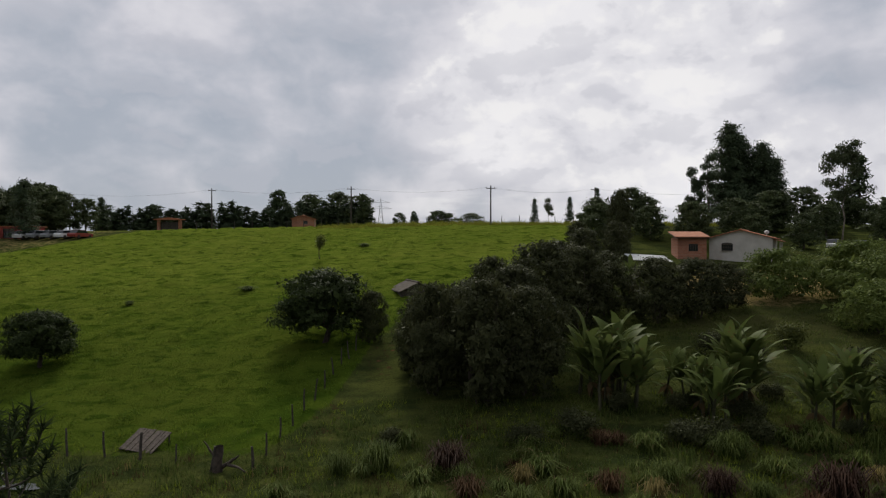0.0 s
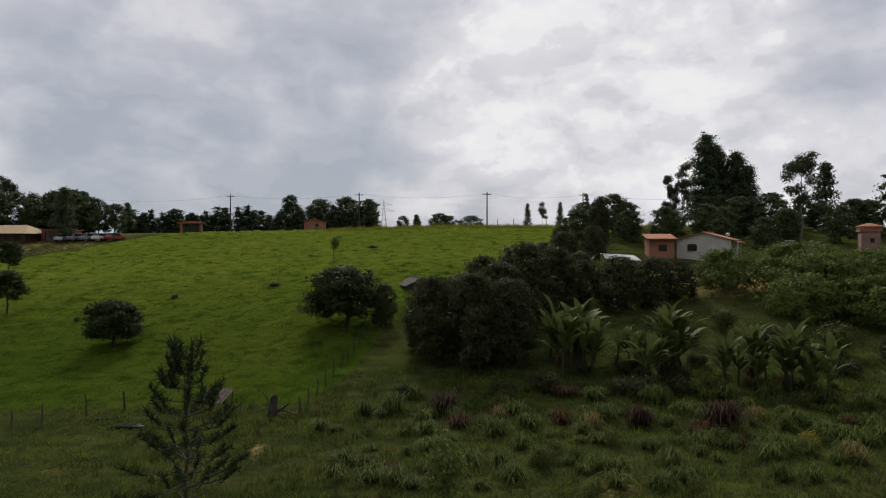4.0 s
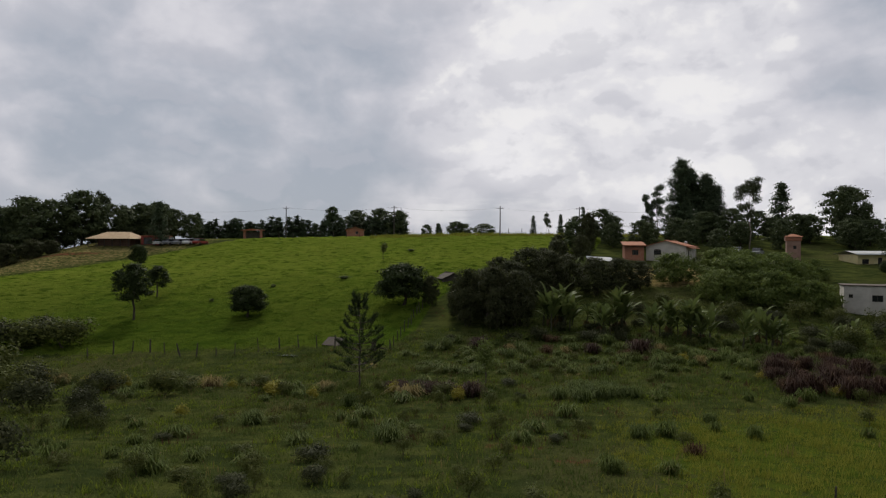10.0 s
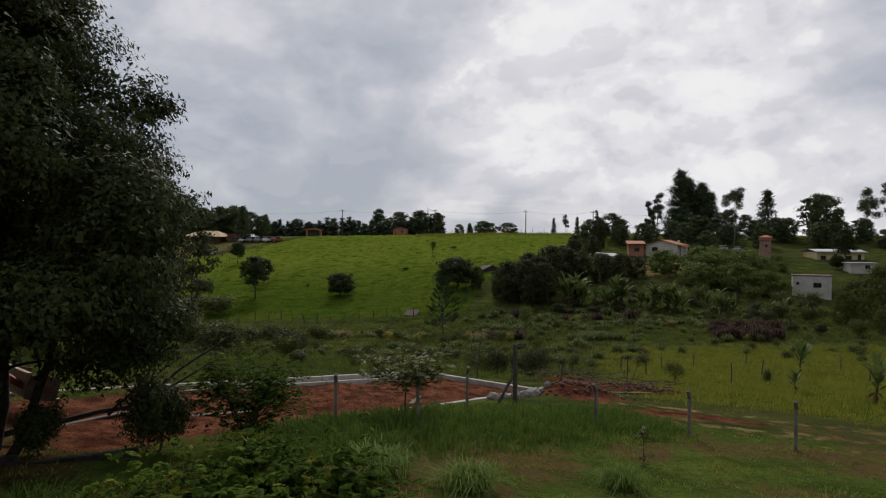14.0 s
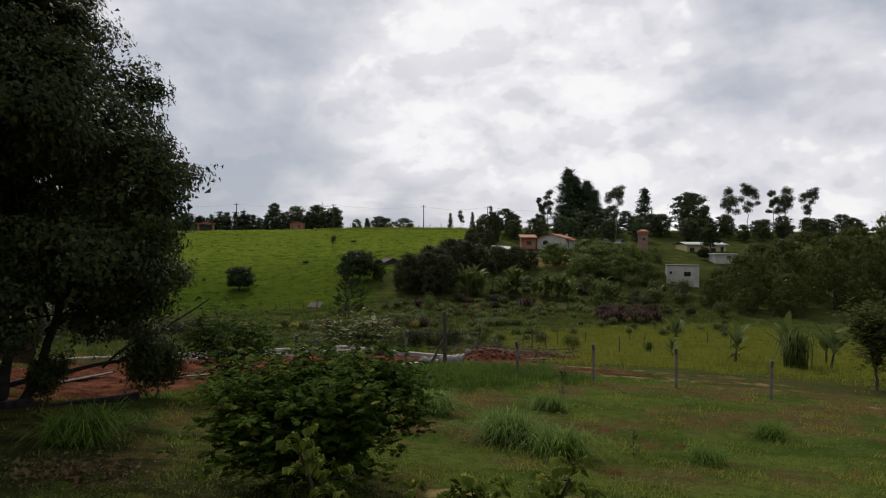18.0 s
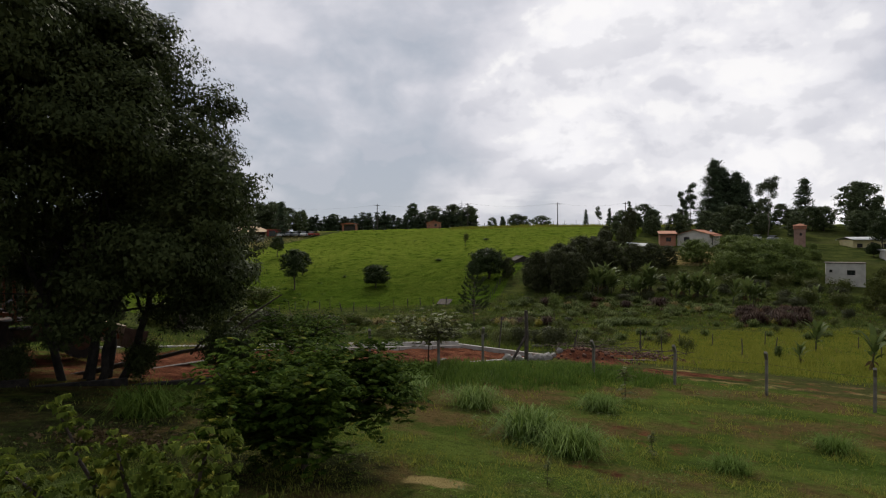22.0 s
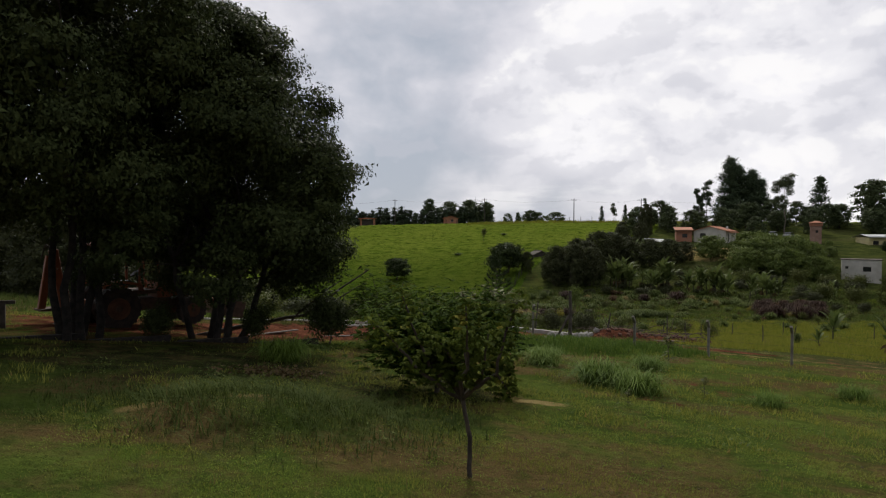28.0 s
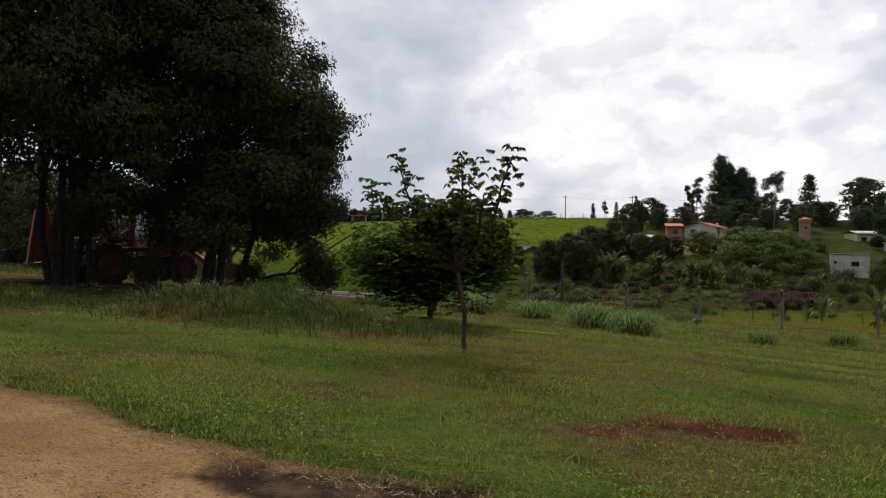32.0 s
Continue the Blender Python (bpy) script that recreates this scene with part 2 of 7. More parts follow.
M_SAPLING = leaf_material("fresh_compound_leaves", (0.022, 0.042, 0.008), (0.128, 0.156, 0.022), (0.19, 0.18, 0.03), rough=0.72, through=0.25)
M_FRESH = leaf_material("deep_green_compound_leaves", (0.016, 0.036, 0.006), (0.076, 0.114, 0.013), (0.15, 0.15, 0.02), rough=0.72, through=0.22)
M_NEEDLE = leaf_material("young_pine_needles", (0.024, 0.036, 0.016), (0.060, 0.082, 0.030), through=0.12)
M_SHRUB = leaf_material("shrub_leaves", (0.0390, 0.0512, 0.0147), (0.1234, 0.1342, 0.0368))
M_BANANA = leaf_material("banana_leaves", (0.0488, 0.0773, 0.0198), (0.1317, 0.1596, 0.0495), (0.1194, 0.0968, 0.0356), rough=0.5, through=0.3)
M_DRYLEAF = leaf_material("dry_banana_leaves", (0.06, 0.04, 0.02), (0.14, 0.10, 0.05))
M_BLADE = leaf_material("meadow_grass", (0.0864, 0.1242, 0.0132), (0.1987, 0.2367, 0.0308), rough=0.6, through=0.4)
# one pasture grass twice: dimmed for the lower slope, lightened for the sunnier top
M_PASTURE_DIM = leaf_material("dimmed_pasture_tufts", (0.052, 0.094, 0.010), (0.118, 0.165, 0.020), rough=0.6, through=0.4)
M_PASTURE_LIT = leaf_material("lit_pasture_tufts", (0.100, 0.150, 0.016), (0.205, 0.255, 0.034), rough=0.6, through=0.4)
M_VALLEY = leaf_material("tall_valley_grass", (0.048, 0.076, 0.017), (0.122, 0.146, 0.036), (0.160, 0.125, 0.058), rough=0.6, through=0.35)
M_SUNNY = leaf_material("light_meadow_grass", (0.1191, 0.1393, 0.0189), (0.2552, 0.2465, 0.0420), rough=0.6, through=0.4)
M_LAWN = leaf_material("lawn_grass_blades", (0.1047, 0.1339, 0.0210), (0.3203, 0.3152, 0.0651), (0.2472, 0.1630, 0.0578), rough=0.6, through=0.35)
M_MOWN = leaf_material("fresh_mown_blades", (0.092, 0.148, 0.020), (0.268, 0.340, 0.056), (0.22, 0.18, 0.06), rough=0.6, through=0.35)
M_TUFT = leaf_material("bluish_green_tussock_blades", (0.048, 0.090, 0.015), (0.140, 0.202, 0.036), rough=0.6, through=0.3)
M_STRAW = leaf_material("straw_coloured_grass", (0.11, 0.09, 0.034), (0.24, 0.19, 0.075), rough=0.7, through=0.35)
M_DRYSTRAW = leaf_material("raked_dry_straw", (0.24, 0.18, 0.09), (0.46, 0.37, 0.21), rough=0.7, through=0.2)
M_PURPLE = leaf_material("purple_cane_leaves", (0.0216, 0.0119, 0.0090), (0.0612, 0.0356, 0.0258), (0.0936, 0.0660, 0.0330), rough=0.6)
M_RUST = leaf_material("rusty_dry_fronds", (0.045, 0.026, 0.014), (0.100, 0.058, 0.030), rough=0.7)
M_CANE = leaf_material("cane_grass", (0.0345, 0.0541, 0.0124), (0.0975, 0.1222, 0.0300), rough=0.65)
M_BLOSSOM = leaf_material("yellow_blossom", (0.16, 0.14, 0.02), (0.30, 0.27, 0.04))
M_BARK = plain_material("grey_brown_bark", (0.030, 0.023, 0.018), (0.085, 0.066, 0.050), 5, 0.9, 0.8, distance=0.03)
# bark colour taken down to near black for the shade under the crowns
M_BARK_SHADED = plain_material("shade_dark_bark", (0.010, 0.009, 0.008), (0.038, 0.031, 0.025), 6, 0.95, 0.8, distance=0.03)
M_BARK_PALE = plain_material("pale_eucalypt_bark", (0.10, 0.08, 0.06), (0.22, 0.19, 0.15), 3, 0.8, 0.4)
M_STEM = plain_material("banana_stem", (0.025, 0.028, 0.012), (0.060, 0.055, 0.026), 4, 0.6, 0.3)
M_WOOD = plain_material("weathered_fence_wood", (0.0325, 0.0260, 0.0208), (0.0845, 0.0715, 0.0585), 6, 0.9, 0.6, own=True)
M_CONCRETE = plain_material("concrete", (0.30, 0.28, 0.25), (0.42, 0.40, 0.36), 2.5, 0.9, 0.4, dirt=(0.22, 0.17, 0.12))
M_POST = plain_material("weathered_concrete_post", (0.1190, 0.1085, 0.0910), (0.1960, 0.1820, 0.1540), 4, 0.9, 0.5, dirt=(0.0560, 0.0525, 0.0420))
M_PLASTER = plain_material("off_white_plaster", (0.42, 0.40, 0.36), (0.53, 0.51, 0.46), 0.8, 0.9, 0.15, dirt=(0.36, 0.32, 0.27))
M_CREAM = plain_material("cream_plaster", (0.56, 0.48, 0.24), (0.66, 0.58, 0.32), 0.8, 0.9, 0.15, dirt=(0.38, 0.33, 0.22))
M_REDWALL = plain_material("red_painted_wall", (0.24, 0.045, 0.035), (0.30, 0.06, 0.05), 1, 0.8, 0.1)
M_TILE = plain_material("clay_roof_tiles", (0.27, 0.095, 0.045), (0.40, 0.16, 0.08), 2.2, 0.85, 0.4, dirt=(0.14, 0.075, 0.05))
M_TAN = plain_material("tan_clay_roof", (0.36, 0.25, 0.14), (0.46, 0.33, 0.19), 1.2, 0.85, 0.3, dirt=(0.26, 0.18, 0.11))
M_SHEET = plain_material("pale_fibre_cement_sheet", (0.42, 0.43, 0.43), (0.55, 0.56, 0.56), 1.0, 0.7, 0.2, dirt=(0.28, 0.27, 0.25))
M_DARK = plain_material("dark_interior", (0.010, 0.010, 0.010), (0.02, 0.018, 0.016), 2, 0.7, 0.1)
M_FRAME = plain_material("dark_iron_window_frame", (0.03, 0.025, 0.02), (0.06, 0.05, 0.04), 3, 0.6, 0.1)
M_IRON = plain_material("rusty_iron", (0.05, 0.03, 0.02), (0.10, 0.06, 0.04), 6, 0.8, 0.4, metal=0.3)
M_ORANGE = plain_material("worn_orange_paint", (0.17, 0.042, 0.012), (0.25, 0.070, 0.018), 3, 0.6, 0.15, dirt=(0.10, 0.045, 0.02))
# rims in a darker brown than the orange paint
M_RIM = plain_material("dark_wheel_rim", (0.060, 0.024, 0.012), (0.12, 0.05, 0.024), 4, 0.8, 0.3)
M_TYRE = plain_material("dusty_rubber", (0.018, 0.016, 0.015), (0.05, 0.035, 0.028), 5, 0.9, 0.3)
M_STEEL = plain_material("bright_cylinder_steel", (0.45, 0.45, 0.45), (0.6, 0.6, 0.6), 5, 0.25, 0.05, metal=0.9)
M_WHITE_CAR = plain_material("white_car_paint", (0.60, 0.60, 0.60), (0.66, 0.66, 0.66), 2, 0.3, 0.0)
M_GREY_CAR = plain_material("grey_car_paint", (0.16, 0.17, 0.18), (0.20, 0.21, 0.22), 2, 0.3, 0.0)
M_RED_CAR = plain_material("red_car_paint", (0.22, 0.03, 0.025), (0.26, 0.04, 0.03), 2, 0.3, 0.0)
M_STONE = plain_material("pale_quarry_stone", (0.15, 0.14, 0.125), (0.28, 0.265, 0.24), 3, 0.9, 0.5)
M_SOIL = plain_material("turned_red_soil", (0.060, 0.025, 0.015), (0.125, 0.055, 0.034), 2.5, 0.95, 0.8, dirt=(0.05, 0.024, 0.016), distance=0.05)
M_BRUSH = plain_material("dead_brushwood", (0.035, 0.024, 0.018), (0.10, 0.070, 0.050), 5, 0.9, 0.5)
M_ROCKY = plain_material("grey_roof_slats", (0.055, 0.042, 0.034), (0.13, 0.105, 0.085), 5, 0.9, 0.6, own=True)
M_OLDROOF = plain_material("old_brown_roof", (0.040, 0.030, 0.022), (0.085, 0.068, 0.050), 4, 0.95, 0.6)
M_GRIT = plain_material("sandy_grit", (0.16, 0.10, 0.055), (0.34, 0.235, 0.14), 6, 0.95, 0.4)
M_WATER = Graph("still_water").finish((0.03, 0.035, 0.03), 0.08, specular=0.6)
_g = Graph("window_glass")
M_GLASS = _g.finish((0.02, 0.024, 0.026), 0.06, specular=0.6)


def brick_material():
    g = Graph("raw_red_brick")
    n = g.nodes.new("ShaderNodeTexBrick")
    k = g.nodes.new("ShaderNodeMapping")
    k.inputs["Rotation"].default_value = (radians(90), 0, 0)
    g.links.new(g.own, k.inputs[0]), g.links.new(k.outputs[0], n.inputs["Vector"])
    for key, v in (("Color1", (0.30, 0.105, 0.055, 1)), ("Color2", (0.40, 0.165, 0.095, 1)), ("Mortar", (0.34, 0.24, 0.18, 1))):
        n.inputs[key].default_value = v
    for key, v in (("Scale", 1.0), ("Mortar Size", 0.016), ("Brick Width", 0.30), ("Row Height", 0.20)):
        n.inputs[key].default_value = v
    c = g.mix(g.range(g.noise(0.9, 5), 0.45, 0.75, 0.0, 0.6), n.outputs["Color"], (0.20, 0.085, 0.055))
    return g.finish(c, 0.9, n.outputs["Fac"], 0.5, -0.02)


M_BRICK = brick_material()


def ground_material():
    g = Graph("ground_cover")
    wide, small, fine = g.noise(0.055, 5, 0.6), g.noise(0.55, 5, 0.6, stretch=(0.6, 1.2, 1)), g.noise(7.0, 5, 0.65)
    pasture = g.mix(g.range(small, 0.32, 0.68), (0.0415, 0.0706, 0.0075), (0.0842, 0.1177, 0.0135))
    pasture = g.mix(g.range(wide, 0.40, 0.66), pasture, (0.0939, 0.1156, 0.0165))
    pasture = g.mix(g.range(fine, 0.42, 0.75, 0.0, 0.55), pasture, (0.0281, 0.0524, 0.0075))
    # slope lighting put into the colour: top lightened, foot darkened
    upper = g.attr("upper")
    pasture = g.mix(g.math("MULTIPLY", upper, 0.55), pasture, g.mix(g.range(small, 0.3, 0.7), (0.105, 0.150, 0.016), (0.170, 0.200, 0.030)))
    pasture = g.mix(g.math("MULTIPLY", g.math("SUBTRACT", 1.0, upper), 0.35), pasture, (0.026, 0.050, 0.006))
    # stretched dark blotches paint the shadows beside the tussocks
    tuss_shade = g.noise(0.95, 4, 0.6, stretch=(0.55, 1.0, 1), distortion=0.6)
    pasture = g.mix(g.range(tuss_shade, 0.50, 0.66, 0.0, 0.8), pasture, (0.0220, 0.0439, 0.0045))
    valley = g.mix(g.range(small, 0.35, 0.65), (0.0323, 0.0442, 0.0138), (0.0726, 0.0826, 0.0220))
    valley = g.mix(g.range(wide, 0.50, 0.70), valley, (0.064, 0.066, 0.024))
    valley = g.mix(g.range(fine, 0.40, 0.75, 0.0, 0.6), valley, (0.0123, 0.0185, 0.0067))
    lawn = g.mix(g.range(small, 0.35, 0.65), (0.044, 0.072, 0.013), (0.084, 0.112, 0.023))
    lawn = g.mix(g.range(g.noise(0.35, 6, 0.65), 0.44, 0.58, 0.0, 0.95), lawn, (0.106, 0.072, 0.032))
    lawn = g.mix(g.range(g.noise(2.6, 4, 0.6, distortion=0.5), 0.50, 0.66, 0.0, 0.55), lawn, (0.034, 0.050, 0.011))
    lawn = g.mix(g.range(fine, 0.42, 0.72, 0.0, 0.5), lawn, (0.026, 0.034, 0.010))
    dry = g.mix(g.range(small, 0.35, 0.65), (0.1807, 0.1391, 0.0554), (0.2769, 0.2132, 0.0945))
    red = g.mix(g.range(g.noise(1.3, 6, 0.65), 0.35, 0.68), (0.060, 0.022, 0.014), (0.190, 0.078, 0.044))
    red = g.mix(g.range(fine, 0.45, 0.7, 0.0, 0.6), red, (0.055, 0.024, 0.015))
    sand = g.mix(g.range(g.noise(2.1156, 4.1328, 0.4822), 0.35, 0.68), (0.2184, 0.1243, 0.0554), (0.3242, 0.2033, 0.1000))
    sand = g.mix(g.range(g.noise(28.2080, 2.0664, 0.4133), 0.5, 0.72, 0.0, 0.5), sand, (0.1410, 0.0899, 0.0512))
    sand = g.mix(g.range(g.noise(95, 2, 0.6), 0.56, 0.66, 0.0, 0.7), sand, (0.10, 0.06, 0.034))
    wet = g.mix(g.range(g.noise(6.0, 5, 0.65), 0.4, 0.65), (0.035, 0.024, 0.017), (0.10, 0.066, 0.042))
    edge = g.math("MULTIPLY", g.math("SUBTRACT", g.noise(1.6, 5, 0.65), 0.5), 1.2)

    def mask(name, lo=0.35, hi=0.65):
        return g.range(g.math("ADD", g.attr(name), edge), lo, hi)

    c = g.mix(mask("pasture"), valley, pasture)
    c = g.mix(mask("lawn"), c, lawn)
    # dark floor: mostly tree shade put into the colour, with some leaf litter
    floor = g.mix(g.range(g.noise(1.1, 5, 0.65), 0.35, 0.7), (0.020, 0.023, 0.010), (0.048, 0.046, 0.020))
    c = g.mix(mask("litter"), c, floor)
    c = g.mix(mask("dry"), c, dry)
    c = g.mix(mask("red"), c, red)
    c = g.mix(mask("sand", 0.42, 0.58), c, sand)
    c = g.mix(mask("wet"), c, wet)
    soft = g.math("SUBTRACT", 1.0, g.math("MULTIPLY", g.range(g.attr("sand"), 0.0, 0.9), 0.93))
    relief = g.math("MULTIPLY", g.math("ADD", fine, g.math("MULTIPLY", small, 2.0)), soft)
    relief = g.math("ADD", relief, g.math("MULTIPLY", g.noise(52, 3, 0.7), 0.16))
    return g.finish(c, 0.95, relief, 1.0, 0.16, specular=0.0)


M_GROUND = ground_material()


# ---- mesh helpers ----
def np_mesh(name, verts, faces, mat, smooth=False):
    """A mesh from arrays: verts (n, 3), faces (m, 3 or 4)."""
    verts, faces = np.asarray(verts, np.float32), np.asarray(faces, np.int32)
    me = bpy.data.meshes.new(name)
    me.vertices.add(len(verts))
    me.vertices.foreach_set("co", verts.ravel())
    m, k = faces.shape
    me.loops.add(m * k)
    me.loops.foreach_set("vertex_index", faces.ravel())
    me.polygons.add(m)
    me.polygons.foreach_set("loop_start", np.arange(0, m * k, k, dtype=np.int32))
    if smooth:
        me.polygons.foreach_set("use_smooth", np.ones(m, bool))
    me.update(calc_edges=True)
    me.validate()
    me.materials.append(mat)
    return me


def child(name, me, parent, label="", m=None):
    ob = new(name, me)
    ob.parent = parent
    if m is not None:
        ob.matrix_basis = m
    if label:
        tagged(ob, label)
    return ob


def part(name, bm, mat, parent, label="", smooth=False):
    """Link a bmesh as one mesh object under a thing or a part."""
    me = bpy.data.meshes.new(name)
    bm.to_mesh(me)
    bm.free()
    if smooth:
        for f in me.polygons:
            f.use_smooth = True
    me.materials.append(mat)
    return child(name, me, parent, label)


def thing(name, m, label, category, group="", kind=""):
    ob = new(name)
    ob.matrix_basis = m
    ob.empty_display_size = 0.2
    return tagged(ob, label, category, group, kind)


def box(bm, centre, size, turn=(0, 0, 0), bevel=0.0):
    m = pose(*centre, *turn) @ Matrix.Diagonal((*size, 1))
    made = bmesh.ops.create_cube(bm, size=1, matrix=m)["verts"]
    if bevel:
        edges = list({e for v in made for e in v.link_edges})
        bmesh.ops.bevel(bm, geom=edges, offset=bevel, segments=1, affect="EDGES", profile=0.5)
    return bm


def boxes(*items):
    bm = bmesh.new()
    for it in items:
        box(bm, *it)
    return bm


def rod(bm, a, b, r0, r1=None, sides=8):
    a, b = Vector(a), Vector(b)
    d = b - a
    m = Matrix.Translation((a + b) / 2) @ d.to_track_quat("Z", "Y").to_matrix().to_4x4()
    bmesh.ops.create_cone(bm, cap_ends=True, segments=sides, radius1=r0, radius2=r0 if r1 is None else r1, depth=d.length, matrix=m)
    return bm


def rods(items, sides=8):
    bm = bmesh.new()
    for it in items:
        rod(bm, *it, sides=sides)
    return bm


def prism(bm, outline, y0, y1):
    """Pull an outline of (x, z) from y0 to y1."""
    front = [bm.verts.new((x, y0, z)) for x, z in outline]
    back = [bm.verts.new((x, y1, z)) for x, z in outline]
    bm.faces.new(front)
    bm.faces.new(back[::-1])
    n = len(outline)
    for i in range(n):
        bm.faces.new((front[i], back[i], back[(i + 1) % n], front[(i + 1) % n])[::-1])
    bmesh.ops.recalc_face_normals(bm, faces=bm.faces)
    return bm


def unit(v):
    return v / np.maximum(np.linalg.norm(v, axis=-1, keepdims=True), 1e-9)


def leaf_quads(rng, at, facing, size, aspect=0.45, droop=0.3):
    """Rhombic leaves at the places given, facing about the ways given."""
    n = len(at)
    normal = unit(facing + rng.normal(0, 0.45, (n, 3)))
    along = unit(np.cross(normal, rng.normal(0, 1, (n, 3))) + np.array([0, 0, -droop]))
    side = unit(np.cross(normal, along))
    long = (size * rng.uniform(0.65, 1.35, n))[:, None]
    tip = at + along * long - np.array([0, 0, 0.12]) * long
    mid = at + along * long * 0.45 + normal * long * 0.08
    v = np.stack([at, mid + side * long * aspect * 0.5, tip, mid - side * long * aspect * 0.5], 1).reshape(-1, 3)
    return v, np.arange(4 * n).reshape(n, 4)


def shell_points(rng, lobes, n, depth=0.35, fray=0.025):
    """Places in the outer shells of ellipsoid lobes (x, y, z, rx, ry, rz), with their outward ways."""
    lobes = np.asarray(lobes, float)
    weight = (lobes[:, 3] * lobes[:, 4] + lobes[:, 4] * lobes[:, 5] + lobes[:, 3] * lobes[:, 5])
    pick = rng.choice(len(lobes), n, p=weight / weight.sum())
    d = unit(rng.normal(0, 1, (n, 3)))
    r = 1 - depth * rng.random(n) ** 1.4 + rng.normal(0, fray, n)
    at = lobes[pick, :3] + d * lobes[pick, 3:] * r[:, None]
    return at, d


def tube(points, radii, sides=6):
    """A tapered tube along points."""
    p = np.asarray(points, float)
    d = unit(np.gradient(p, axis=0))
    ref = np.array([0.31, 0.95, 0.05]) if abs(d[0][2]) > 0.5 else np.array([0, 0, 1.0])
    a = unit(np.cross(d, ref))
    b = np.cross(d, a)
    w = np.linspace(0, 2 * np.pi, sides, endpoint=False)
    ring = a[:, None] * np.cos(w)[None, :, None] + b[:, None] * np.sin(w)[None, :, None]
    v = (p[:, None] + ring * np.asarray(radii)[:, None, None]).reshape(-1, 3)
    k, i = np.meshgrid(np.arange(len(p) - 1), np.arange(sides), indexing="ij")
    j = (i + 1) % sides
    f = np.stack([k * sides + i, k * sides + j, (k + 1) * sides + j, (k + 1) * sides + i], -1).reshape(-1, 4)
    return v, f


def gather(pieces):
    vs, fs, n = [], [], 0
    for v, f in pieces:
        vs.append(v)
        fs.append(f + n)
        n += len(v)
    return np.concatenate(vs), np.concatenate(fs)


def limb(rng, a, b, r0, r1, bend=0.12, steps=6, sides=6):
    a, b = np.asarray(a, float), np.asarray(b, float)
    s = np.linspace(0, 1, steps)[:, None]
    length = np.linalg.norm(b - a)
    off = rng.normal(0, bend * length, 3) * np.array([1, 1, 0.4])
    p = a + (b - a) * s + off * (s * (1 - s)) * 2 + rng.normal(0, 0.012 * length, (steps, 3)) * (s > 0) * (s < 1)
    return tube(p, r0 + (r1 - r0) * s[:, 0], sides)


def arching(rng, at, height, reach, width, segs=3, arch=0.38):
    """Ribbon blades that rise from their feet and arch over: arrays of feet, heights, reaches and widths."""
    n = len(at)
    turn = rng.uniform(0, 2 * np.pi, n)
    way = np.stack([np.cos(turn), np.sin(turn), np.zeros(n)], 1)
    side = np.stack([-np.sin(turn), np.cos(turn), np.zeros(n)], 1)
    rows = []
    for k in range(segs + 1):
        s = k / segs
        centre = at + way * (reach * s ** (1.7 if arch < 0.5 else 1.35))[:, None] + np.array([0, 0, 1.0]) * (height * (s - arch * s**3.2) * (1.0 if arch < 0.5 else 1.45))[:, None]
        w = (width * (1 - s) ** 0.6 * 0.5 + width * 0.04)[:, None]
        rows += [centre - side * w, centre + side * w]
    if segs == 1:
        v = np.stack([rows[0], rows[1], (rows[2] + rows[3]) / 2], 1).reshape(-1, 3)
        return v, np.arange(3 * n).reshape(n, 3)
    v = np.stack(rows, 1).reshape(-1, 3)
    step = 2 * (segs + 1)
    base = np.arange(n)[:, None, None] * step
    quad = np.array([[2 * k, 2 * k + 1, 2 * k + 3, 2 * k + 2] for k in range(segs)])
    return v, (base + quad[None]).reshape(-1, 4)


# ---- the ground: one sheet to the horizon ----
def lines(lo, hi, step, far):
    inner = np.arange(lo, hi + step / 2, step)
    grow, d, out = step, 0.0, []
    while d < far:
        grow *= 1.16
        d += grow
        out.append(d)
    out = np.array(out)
    return np.concatenate([(lo - out)[::-1], inner, hi + out])


def soft_step(v):
    return 1 / (1 + np.exp(np.clip(v, -60, 60)))


def soft_box(x, y, cx, cy, rx, ry, turn=0.0, edge=1.0):
    c, s = math.cos(radians(turn)), math.sin(radians(turn))
    u, v = (x - cx) * c + (y - cy) * s, -(x - cx) * s + (y - cy) * c
    return soft_step((np.abs(u) - rx) / edge * 2) * soft_step((np.abs(v) - ry) / edge * 2)


def soft_spot(x, y, cx, cy, rx, ry):
    return np.exp(-(((x - cx) / rx) ** 2 + ((y - cy) / ry) ** 2) ** 1.5)


def wave_noise(x, y, scale, seed, octaves=3):
    """Smooth repeatable unevenness from sums of turned sine waves."""
    r = np.random.default_rng(seed)
    out, amp = 0.0, 1.0
    for o in range(octaves):
        for _ in range(5):
            a, ph, k = r.uniform(0, 2 * np.pi), r.uniform(0, 6.28), r.uniform(0.7, 1.4) * 2**o / scale
            out = out + amp * np.sin((x * np.cos(a) + y * np.sin(a)) * k * 6.28 + ph)
        amp *= 0.5
    return out / 5


ROAD_EDGE = [(-16, -71.0), (-11.6, -74.05), (-10.8, -74.5), (-9.8, -74.9), (-9.15, -75.25), (-8.6, -75.45), (-8.1, -75.58), (-7.6, -75.72), (-6.9, -75.95), (-3.0, -77.4), (4, -81.0)]


def on_road(x, y):
    ex, ey = zip(*ROAD_EDGE)
    edge = np.interp(x, ex, ey)
    return soft_step((y - edge) * 9)


def track(x, y, half):
    """1 on the worn track beyond the concrete posts."""
    line = np.interp(x, [-6, 0, 3, 5, 8, 14], [-49.2, -49.6, -50.2, -52.0, -55.0, -60.0])
    return soft_step((np.abs(y - line) - half) * 5) * soft_step((np.abs(x - 4) - 9) * 2)


